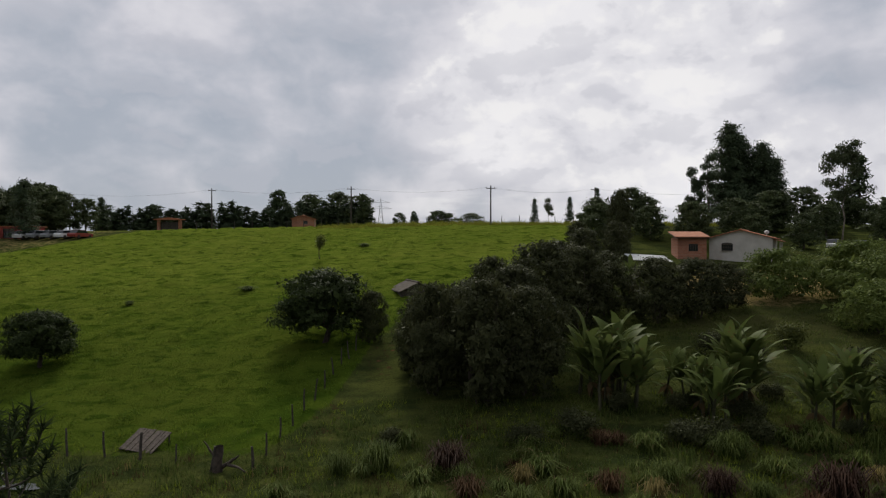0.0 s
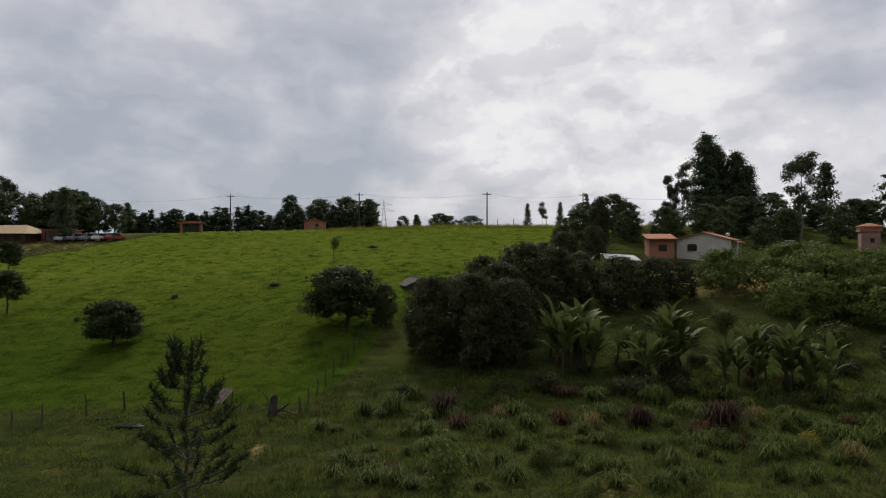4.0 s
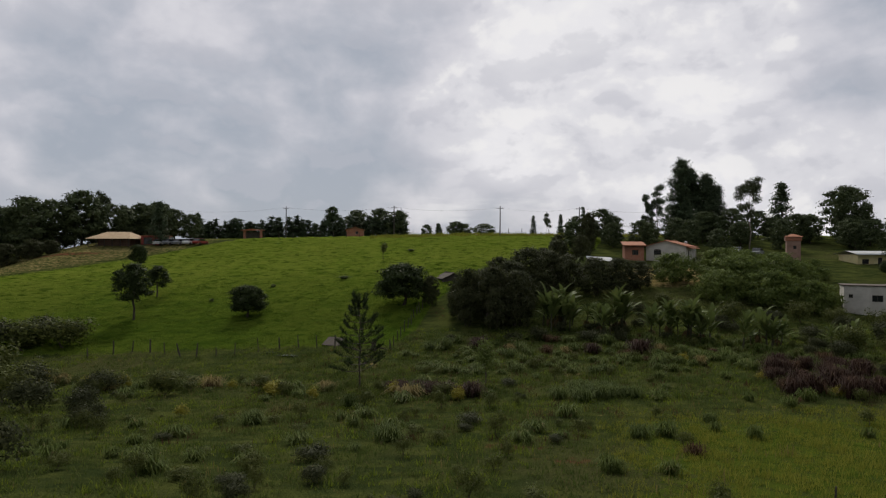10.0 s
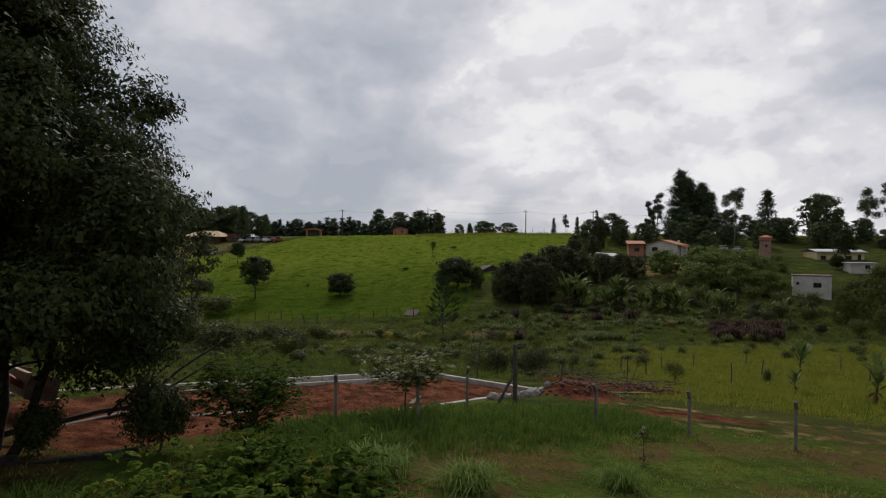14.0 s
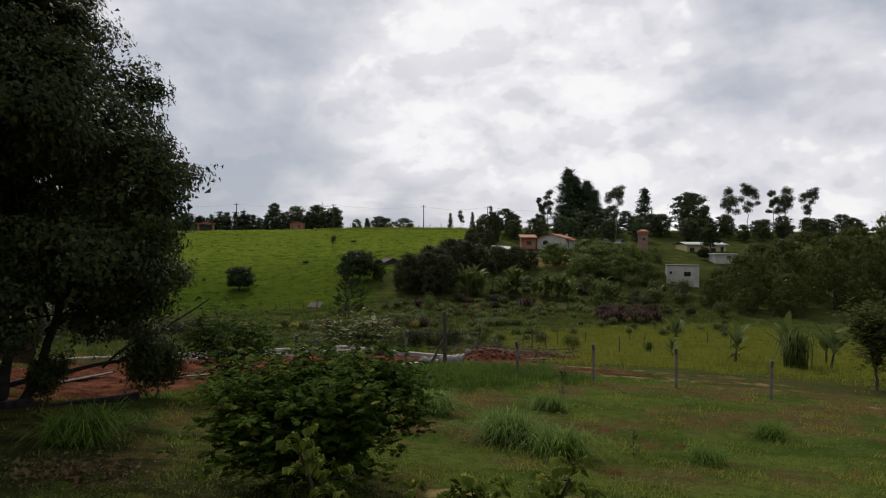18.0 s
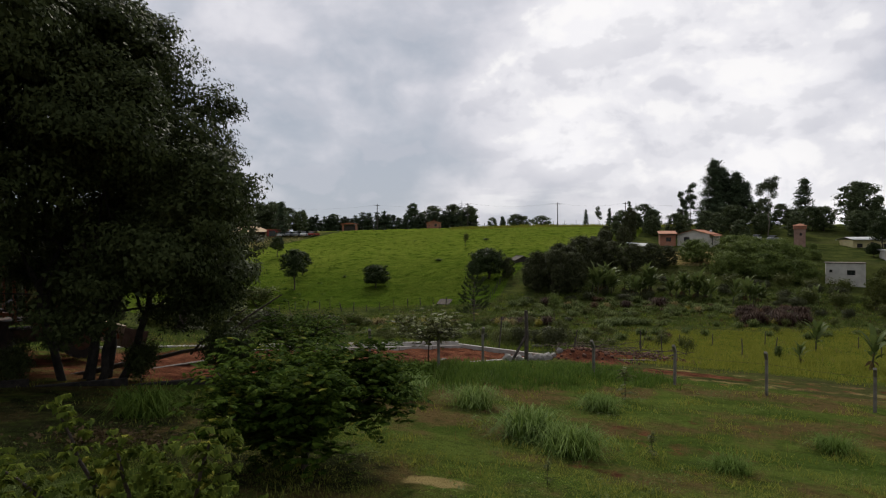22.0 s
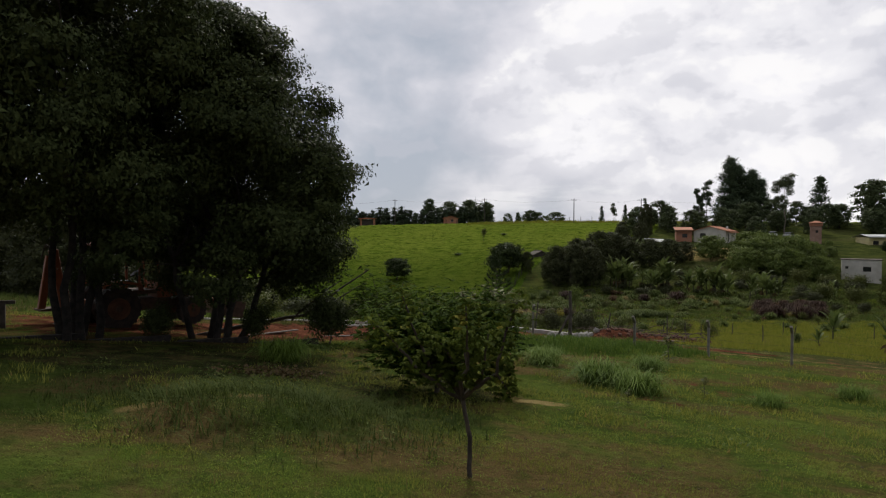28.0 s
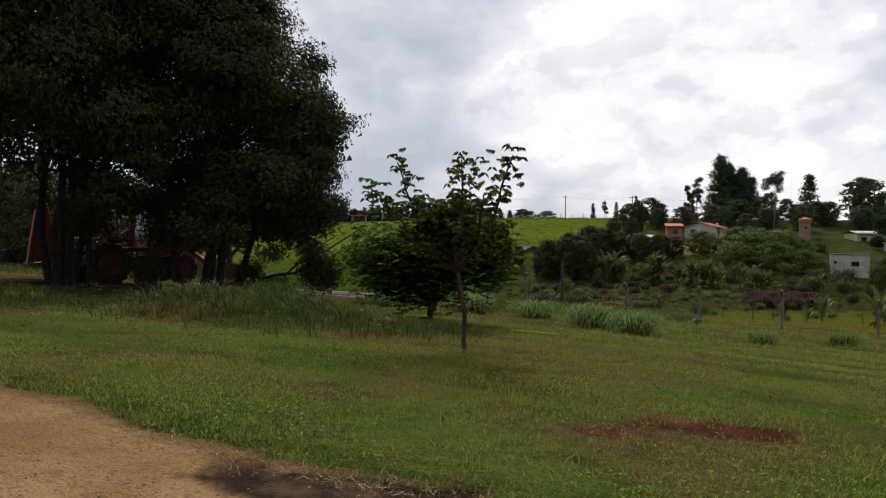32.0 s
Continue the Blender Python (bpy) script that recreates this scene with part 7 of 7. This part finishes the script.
bx, by = -20.6, -57.2
hoe = thing("backhoe_loader", pose(bx, by, sz(bx, by), 0, 0, 52), "worn orange backhoe loader parked on red earth", "excavator")
for y in (-0.85, 0.85):
    wheel(hoe, -0.9, y, 0.68, 0.42)
    wheel(hoe, 1.55, y, 0.46, 0.3)
part("chassis", boxes(((0.3, 0, 0.72), (3.8, 0.9, 0.4), (0, 0, 0), 0.03)), M_IRON, hoe)
bm = bmesh.new()
prism(bm, [(0.55, 0.85), (2.15, 0.85), (2.2, 1.25), (1.9, 1.42), (0.55, 1.62)], -0.42, 0.42)
part("bonnet", bm, M_ORANGE, hoe)
part("grille", boxes(((2.19, 0, 1.05), (0.05, 0.7, 0.36))), M_DARK, hoe)
part("exhaust", rods([((1.2, 0.28, 1.45), (1.2, 0.28, 2.25), 0.045)]), M_IRON, hoe)
part("cab_floor", boxes(((-0.4, 0, 1.15), (1.7, 1.3, 0.12))), M_IRON, hoe)
for y in (-0.95, 0.95):
    bm = bmesh.new()
    prism(bm, [(-1.65, 1.22), (-1.55, 1.48), (-0.9, 1.6), (-0.25, 1.48), (-0.15, 1.22), (-0.25, 1.40), (-0.9, 1.52), (-1.5, 1.40)], y - 0.24, y + 0.24)
    part("mudguard", bm, M_ORANGE, hoe)
for x, lean in ((-1.2, 0.0), (-0.1, 0.0), (0.45, 0.1)):
    for y in (-0.62, 0.62):
        part("cab_pillar", rods([((x + lean, y, 1.2), (x, y, 2.68), 0.045)], 6), M_ORANGE, hoe)
part("cab_roof", boxes(((-0.42, 0, 2.74), (2.1, 1.5, 0.13), (0, 0, 0), 0.05)), M_ORANGE, hoe)
part("windscreen", boxes(((0.50, 0, 2.0), (0.02, 1.14, 1.0))), M_GLASS, hoe)
seat = part("seat", boxes(((-0.45, 0, 1.45), (0.5, 0.5, 0.16), (0, 0, 0), 0.04), ((-0.68, 0, 1.78), (0.14, 0.48, 0.55), (0, -8, 0), 0.04)), M_DARK, hoe)
part("steering_wheel", rods([((0.12, 0, 1.3), (0.0, 0, 1.75), 0.025), ((-0.01, 0, 1.75), (-0.03, 0, 1.78), 0.2)], 12), M_DARK, hoe)
# front loader
for y in (-0.62, 0.62):
    arm = part("loader_arm", rods([((0.6, y, 1.35), (1.9, y, 1.15), 0.09), ((1.9, y, 1.15), (2.75, y, 0.45), 0.09)], 6), M_ORANGE, hoe)
    part("cylinder", rods([((0.9, y, 0.9), (1.8, y, 1.05), 0.05)], 8), M_STEEL, arm)
bm = bmesh.new()
prism(bm, [(2.7, 0.85), (2.75, 0.15), (3.45, 0.02), (3.45, 0.07), (2.85, 0.22), (2.8, 0.85)], -1.1, 1.1)
loader = part("loader_bucket", bm, plain_material("scraped_bucket_steel", (0.20, 0.14, 0.09), (0.33, 0.25, 0.17), 4, 0.6, 0.3, metal=0.3), hoe)
part("bucket_side", boxes(((3.05, -1.1, 0.40), (0.75, 0.04, 0.6), (0, 15, 0))), M_IRON, loader)
part("bucket_side", boxes(((3.05, 1.1, 0.40), (0.75, 0.04, 0.6), (0, 15, 0))), M_IRON, loader)
# rear digger, folded upright
part("swing_frame", boxes(((-1.9, 0, 0.75), (0.35, 1.9, 0.55), (0, 0, 0), 0.03)), M_ORANGE, hoe)
boom = part("boom", boxes(((-2.35, 0, 1.65), (0.24, 0.22, 1.9), (0, -9, 0), 0.02)), M_ORANGE, hoe)
part("boom_cylinder", rods([((-2.05, 0.0, 1.0), (-2.3, 0, 2.0), 0.055), ((-2.3, 0, 2.0), (-2.4, 0, 2.4), 0.035)]), M_STEEL, boom)
dipper = part("dipper", boxes(((-2.72, 0, 1.55), (0.2, 0.2, 1.7), (0, 8, 0), 0.02)), M_ORANGE, hoe)
part("dipper_cylinder", rods([((-2.62, 0.14, 2.3), (-2.75, 0.14, 1.4), 0.05)]), M_STEEL, dipper)
part("hose", rods([((-2.4, 0.12, 2.5), (-2.65, 0.2, 2.75), 0.02), ((-2.65, 0.2, 2.75), (-2.8, 0.14, 2.3), 0.02)], 6), M_TYRE, dipper)
bm = bmesh.new()
prism(bm, [(-2.95, 0.75), (-2.35, 0.78), (-2.3, 0.2), (-2.65, 0.02), (-2.95, 0.1), (-2.9, 0.16), (-2.62, 0.1), (-2.38, 0.25), (-2.42, 0.68), (-2.95, 0.7)], -0.35, 0.35)
part("digging_bucket", bm, M_IRON, hoe)
for y in (-0.95, 0.95):
    leg = part("stabiliser", rods([((-1.95, y, 1.0), (-1.95, y * 1.12, 0.1), 0.07)], 6), M_ORANGE, hoe)
    part("foot_pad", boxes(((-1.95, y * 1.13, 0.05), (0.4, 0.3, 0.08))), M_IRON, leg)

# ---- odds and ends down in the valley ----
shelter = thing("slatted_shelter", pose(-17.2, 36.6, sz(-17.2, 36.6) - 0.36, 0, 0, -22) @ Matrix.Scale(0.74, 4), "low shelter with a sagging roof of grey slats", "shelter")
for k in range(11):
    part("slat", boxes(((-1.5 + k * 0.3, 0, 0.95 + 0.03 * (k % 2)), (0.26, 2.3, 0.05), (27 + (k % 3), 0, 0))), M_ROCKY, shelter)
for x, y, h in ((-1.5, -0.9, 0.55), (1.5, -0.9, 0.55), (-1.5, 0.9, 1.35), (1.5, 0.9, 1.35)):
    part("leg", rods([((x, y, -0.2), (x, y, h), 0.06)], 6), M_WOOD, shelter)
stump = thing("dead_stump", pose(-11.9, 33.3, sz(-11.9, 33.3)), "grey split stump with dead limbs", "stump")
rb = np.random.default_rng(41)
child("trunk", np_mesh("trunk", *gather([limb(rb, (0, 0, -0.2), (0.1, 0, 1.3), 0.32, 0.2, 0.05), limb(rb, (0.2, 0, 0.2), (1.2, -0.3, 0.9), 0.12, 0.04, 0.1), limb(rb, (0, 0, 0.5), (-0.8, 0.2, 1.5), 0.1, 0.03, 0.1), limb(rb, (0.6, -0.2, 0.4), (1.8, -0.8, 0.2), 0.09, 0.03, 0.1)]), M_BARK), stump)
for x, y, rx, ry in [(-21.6, 32.2, 1.2, 0.45), (-24.0, 34.0, 0.8, 0.3)]:
    bm = bmesh.new()
    bmesh.ops.create_circle(bm, cap_ends=True, segments=24, radius=1)
    for v in bm.verts:
        q = 1 + 0.22 * math.sin(math.atan2(v.co.y, v.co.x) * 3 + x)
        v.co = Vector((v.co.x * rx * q, v.co.y * ry * q, 0))
    ob = part("puddle", bm, M_WATER, None)
    ob.matrix_basis = pose(x, y, max(sz(x + dx, y + dy) for dx in (-rx, 0, rx) for dy in (-ry, 0, ry)) + 0.02)
    tagged(ob, "shallow muddy puddle reflecting the sky", "puddle", "puddles", "structure")
shed = gable_house("hidden_shed", pose(-2.9, 67.0, sz(-2.9, 68) - 2.2, 0, 0, 20), "small weathered shed almost hidden by the thicket", 3.6, 4.0, 2.4, 3.2, M_WOOD, M_OLDROOF, 0.3, [], tiles=8)
tarp = thing("pale_sheet_roof", pose(22.5, 71.5, sz(22.5, 71.5), 0, 0, 6), "pale sheet roof of a lean-to below the farmhouse", "lean-to")
part("sheet", boxes(((0, 0, 2.3), (4.6, 2.6, 0.06), (14, 3, 0))), M_SHEET, tarp)
for x, y in ((-2, -1), (2, -1), (-2, 1), (2, 1)):
    part("prop", rods([((x, y, -0.2), (x, y, 2.2 + y * 0.2), 0.06)], 6), M_WOOD, tarp)
for x, y, w in [(-33.5, 68.0, 1.2), (-22.0, 71.3, 2.2), (-12.0, 95.0, 2.0), (-41, 60, 1.0)]:
    ob = plant("dark_tussock", CANE[0], x, y, 0.7, "dark coarse tussock in the short pasture", "tussock", "pasture tussocks", turn_of(x, y), w, 0, 1.5)


# ---- grass, sown over the ground ----
def sow(name, n, region, height, reach, width, mat, label, seed, keep=None, tuft=5, spread=0.12, segs=2):
    """Grass as tufts of blades over a rectangle (x0, x1, y0, y1); keep(x, y) gives the chance that a tuft stands, and scales its height."""
    r = np.random.default_rng(seed)
    x, y = r.uniform(region[0], region[1], n), r.uniform(region[2], region[3], n)
    k = np.ones(n) if keep is None else np.clip(keep(x, y), 0, 1)
    stand = r.random(n) < k
    x, y, k = x[stand], y[stand], k[stand]
    m = len(x)
    x, y = np.repeat(x, tuft) + r.normal(0, spread, m * tuft), np.repeat(y, tuft) + r.normal(0, spread, m * tuft)
    tall = np.repeat(r.uniform(0.6, 1.3, m) * (0.55 + 0.45 * k), tuft) * r.uniform(0.6, 1.15, m * tuft)
    at = np.stack([x, y, surface(x, y) - 0.02], 1)
    v, f = arching(r, at, height * tall, reach * r.uniform(0.2, 1.0, m * tuft) * tall, np.full(m * tuft, width) * r.uniform(0.7, 1.3, m * tuft), segs)
    return tagged(new(name, np_mesh(name, v, f, mat)), label, "grass", kind="stuff")


def patchy(x, y, scale, seed, lo=-0.3, hi=0.5):
    return np.clip((wave_noise(x, y, scale, seed) - lo) / (hi - lo), 0, 1)


def bare(x, y):
    """1 where nothing grows."""
    b = on_road(x, y) + 1.4 * in_plot(x, y) + soft_spot(x, y, -2.4, -43.2, 2.0, 1.8) + 0.9 * soft_spot(x, y, 0.6, -39.5, 3.2, 1.5) + 0.8 * soft_spot(x, y, -1.6, -35.5, 2.2, 2.0)
    for cx, cy, rx, ry in [(-6.35, -74.2, 0.48, 0.2), (-7.0, -74.5, 0.3, 0.16), (-7.2, -65.1, 0.8, 0.35), (-12.9, -69.7, 0.6, 0.3), (-10.7, -66.7, 0.5, 0.25), (-11.3, -69.0, 0.5, 0.3), (-21, -58.5, 5, 3), (-15.3, -63.4, 3.0, 2.2)]:
        b = b + soft_spot(x, y, cx, cy, rx, ry)
    b = b + worn(x, y) * (0.78 + 0.5 * wave_noise(x, y, 2.2, 38))
    return np.clip(b + 0.8 * track(x, y, 0.5) * soft_step(-(x - 3.6) * 2), 0, 1)


def edge_line(x):
    return np.interp(x, [p[0] for p in ROAD_EDGE], [p[1] for p in ROAD_EDGE])


def lawn_side(x, y):
    return soft_step((y + 50 + 0.35 * x) * 1.2)


sow("pasture_grass", 24000, (-66, 12, 34, 76), 0.36, 0.30, 0.06, M_PASTURE_DIM, "short lush pasture grass in soft tussocks", 1, lambda x, y: pasture_part(x, y) * (0.12 + 0.88 * patchy(x * 0.8, y * 1.3, 2.6, 5)) * np.clip((86 - y) / 30, 0, 1), 5, 0.20, 1)
sow("upper_pasture_grass", 34000, (-80, 34, 48, 124), 0.30, 0.28, 0.07, M_PASTURE_LIT, "short grazed grass on the upper hill, lightened as if better lit", 101, lambda x, y: pasture_part(x, y) * (0.12 + 0.88 * patchy(x * 0.8, y * 1.3, 2.6, 5)) * np.clip((y - 46) / 30, 0, 1), 5, 0.20, 1)
sow("crest_grass", 7000, (-24, 60, 117, 126), 1.25, 0.35, 0.06, M_SUNNY, "tall pale grass along the top fence", 2, lambda x, y: 0.45 + 0.55 * patchy(x, y, 5, 6), 4, 0.2, 1)
sow("valley_grass", 56000, (-60, 50, -36, 42), 0.62, 0.40, 0.045, M_VALLEY, "rank tall valley grass", 3, lambda x, y: (1 - pasture_part(x, y)) * (1 - 0.9 * meadow(x, y)) * (0.25 + 0.75 * patchy(x, y, 6, 7)) * (1 - bare(x, y)), 6, 0.16, 1)
sow("valley_weeds", 24000, (-60, 50, -36, 42), 0.55, 0.35, 0.055, M_BLADE, "bright green weeds and grass in the valley", 4, lambda x, y: (1 - pasture_part(x, y)) * (1 - meadow(x, y)) * patchy(x, y, 9, 8) * (1 - bare(x, y)), 6, 0.16, 1)
sow("dry_valley_grass", 7000, (-60, 50, -34, 36), 0.7, 0.3, 0.03, M_STRAW, "straw-coloured seed stalks in the valley", 5, lambda x, y: (1 - pasture_part(x, y)) * patchy(x, y, 8, 9, 0.1, 0.7) * (1 - bare(x, y)), 4, 0.15)
sow("rank_grass", 9000, (-20, 44, 8, 40), 0.95, 0.55, 0.05, M_VALLEY, "tall rank grass on the valley floor", 15, lambda x, y: (1 - pasture_part(x, y)) * patchy(x, y, 4, 16, -0.1, 0.6), 6, 0.18)
sow("withered_grass", 8000, (-20, 44, -5, 38), 0.75, 0.45, 0.04, M_RUST, "withered brown grass among the weeds", 16, lambda x, y: (1 - pasture_part(x, y)) * (1 - meadow(x, y)) * patchy(x, y, 5, 17, 0.0, 0.6) * (1 - bare(x, y)), 5, 0.16, 1)
sow("meadow_grass", 40000, (-2, 40, -54, 6), 0.62, 0.32, 0.034, M_SUNNY, "fine light yellow-green meadow grass", 6, lambda x, y: meadow(x, y) * (0.35 + 0.65 * patchy(x, y, 5, 10)) * (1 - bare(x, y)), 6, 0.14, 1)
sow("lawn_grass", 68000, (-14, 2, -77, -62), 0.092, 0.08, 0.009, M_LAWN, "short green lawn grass", 7, lambda x, y: lawn_side(x, y) * (1 - bare(x, y)) * (0.15 + 0.85 * patchy(x, y, 2.2, 11)), 6, 0.06, 1)
sow("dry_lawn_grass", 15000, (-17, 6, -77, -56), 0.12, 0.10, 0.010, M_STRAW, "dry straw blades in the lawn", 8, lambda x, y: lawn_side(x, y) * (1 - bare(x, y)) * patchy(x, y, 3.5, 12, 0.0, 0.7), 4, 0.06, 1)
sow("far_lawn_grass", 32000, (-26, 18, -68, -44), 0.26, 0.18, 0.022, M_LAWN, "lush grass between lawn and fence", 9, lambda x, y: lawn_side(x, y) * (1 - bare(x, y)) * (0.05 + 0.95 * patchy(x, y, 3.0, 13, 0.0, 0.65)), 5, 0.10, 1)
sow("plot_edge_grass", 5200, (-13, 0, -58, -47), 0.52, 0.30, 0.025, M_TUFT, "tall lush grass beside the building plot", 10, lambda x, y: soft_box(x, y, -6.4, -52.6, 6.5, 2.3, 32, 0.8) * (1 - in_plot(x, y)), 6, 0.12)
sow("mound_grass", 3400, (-15, -8, -72, -66), 0.40, 0.55, 0.012, M_CANE, "tall grass on the garden mound", 11, lambda x, y: soft_spot(x, y, -11.2, -68.6, 2.6, 1.7) * (1 - bare(x, y)), 6, 0.10)
sow("seed_heads", 700, (-16, 2, -72, -56), 0.55, 0.12, 0.008, M_STRAW, "tall thin seed stalks above the lawn", 12, lambda x, y: 0.8 * patchy(x, y, 3, 14) * lawn_side(x, y) * (1 - bare(x, y)), 2, 0.06)
sow("road_straw", 52000, (-9.9, -2, -78.2, -74.7), 0.050, 0.11, 0.005, M_DRYSTRAW, "raked dry straw along the road edge", 13, lambda x, y: np.exp(-((y - edge_line(x) + 0.02) / 0.055) ** 2) * soft_step(-(x + 9.5) * 2), 4, 0.04)
rubble("road_gravel", -9.4, -76.7, 3.2, 1.9, 2000, 0.0042, M_GRIT, "small loose gravel on the sandy road", "gravel", 7)
rubble("road_clods", -7.9, -75.95, 1.6, 0.35, 110, 0.0038, M_GRIT, "pale crumbs and small stones on the damp road edge", "gravel", 9)
rubble("lawn_litter", -6.5, -70.0, 7.0, 8.0, 160, 0.011, M_BRUSH, "dead leaves and clods lying in the grass", "litter", 8)

r = np.random.default_rng(51)
x, y = r.normal(-12.9, 0.55, 420), r.normal(-64.4, 0.40, 420)
tagged(new("leaf_litter", np_mesh("leaf_litter", *leaf_quads(r, np.stack([x, y, surface(x, y) + 0.03], 1), np.tile([0, 0, 1.0], (420, 1)), 0.12, 0.5, 0.0), M_DRYLEAF)), "reddish-brown dead leaves fallen under the big tree", "litter", kind="stuff")


# low broad-leaved weeds in the lawn, in patches of their own
def weeds(name, n, region, mat, label, seed, keep, size, tall, per=7, spread=0.07):
    r = np.random.default_rng(seed)
    x, y = r.uniform(region[0], region[1], n), r.uniform(region[2], region[3], n)
    stand = r.random(n) < np.clip(keep(x, y) * lawn_side(x, y) * (1 - bare(x, y)), 0, 1)
    x, y = np.repeat(x[stand], per), np.repeat(y[stand], per)
    lift = r.uniform(0.1, 1.0, len(x)) * tall
    x, y = x + r.normal(0, spread, len(x)), y + r.normal(0, spread, len(x))
    at = np.stack([x, y, surface(x, y) + lift], 1)
    return tagged(new(name, np_mesh(name, *leaf_tris(r, at, np.tile([0, 0, 1.0], (len(x), 1)), size, 0.55, 0.1), mat)), label, "weeds", kind="stuff")


weeds("lawn_weeds", 6000, (-14, 2, -76.5, -60), M_SHRUB, "low dark broad-leaved weeds in the lawn", 61, lambda x, y: patchy(x, y, 1.6, 22, 0.0, 0.6) * (y > edge_line(x) + 0.25), 0.024, 0.05, 7, 0.05)
weeds("clover", 26000, (-13, 2, -76.5, -64), M_MOWN, "light green clover patches in the lawn", 62, lambda x, y: patchy(x, y, 2.1, 23, -0.3, 0.6) * (y > edge_line(x) + 0.15), 0.017, 0.04, 9, 0.045)
weeds("tall_weeds", 900, (-16, 8, -70, -50), M_BRIGHT, "knee-high leafy weeds in the rough grass", 63, lambda x, y: patchy(x, y, 2.6, 24, 0.1, 0.7), 0.055, 0.33, 24, 0.13)


# the mown strip beside the road: short dense blades, and a fringe that hangs over the edge
sow("mown_grass", 76000, (-12, -3.6, -76.6, -71.0), 0.060, 0.05, 0.0055, M_MOWN, "dense short mown grass beside the road", 71, lambda x, y: (1 - bare(x, y)) * (y > edge_line(x) + 0.03) * (0.35 + 0.65 * patchy(x, y, 1.3, 25, -0.6, 0.3)), 5, 0.045, 1)
sow("grass_fringe", 40000, (-13, -3.0, -78, -73), 0.085, 0.06, 0.0055, M_MOWN, "fringe of longer grass along the road edge", 72, lambda x, y: np.exp(-((y - edge_line(x) - 0.09) / 0.06) ** 2), 6, 0.03, 1)
sow("patch_straw", 900, (-8.2, -5.2, -75.2, -73.6), 0.05, 0.10, 0.006, M_DRYSTRAW, "dry clippings round the bare red earth", 76, lambda x, y: soft_spot(x, y, -6.9, -74.4, 0.8, 0.35) * patchy(x, y, 0.5, 30), 4, 0.05, 1)
sow("patch_tussocks", 900, (-9.5, -3.5, -75.2, -72.4), 0.17, 0.10, 0.006, M_LAWN, "longer grass tussocks round the bare earth", 77, lambda x, y: (y > edge_line(x) + 0.5) * patchy(x, y, 0.45, 31, 0.25, 0.8), 16, 0.045, 1)
sow("hollow_grass", 9000, (-36, -8, -56, -33), 0.50, 0.35, 0.04, M_VALLEY, "rank weedy grass in the hollow beside the plot", 73, lambda x, y: (1 - bare(x, y)) * (1 - in_plot(x, y)) * (0.25 + 0.75 * patchy(x, y, 4, 26)), 6, 0.15, 1)
# dark blades add to the shade coloured in under the big trees
sow("shade_grass", 30000, (-24, -9, -71, -59), 0.13, 0.12, 0.014, M_CANE, "thin grass under the big trees, coloured dark to deepen their shade", 74, lambda x, y: soft_spot(x, y, -15.8, -64.6, 7.5, 5.0) * (1 - 0.6 * bare(x, y)) * (0.3 + 0.7 * patchy(x, y, 2.0, 27)), 5, 0.08, 1)
sow("slope_grass", 15000, (6, 56, 40, 76), 0.55, 0.40, 0.05, M_VALLEY, "rough grass on the slope below the houses", 75, lambda x, y: (1 - pasture_part(x, y)) * (0.2 + 0.8 * patchy(x, y, 4, 28)) * (1 - 0.8 * soft_box(x, y, 33, 68, 8, 7, 20, 3)), 5, 0.18, 1)
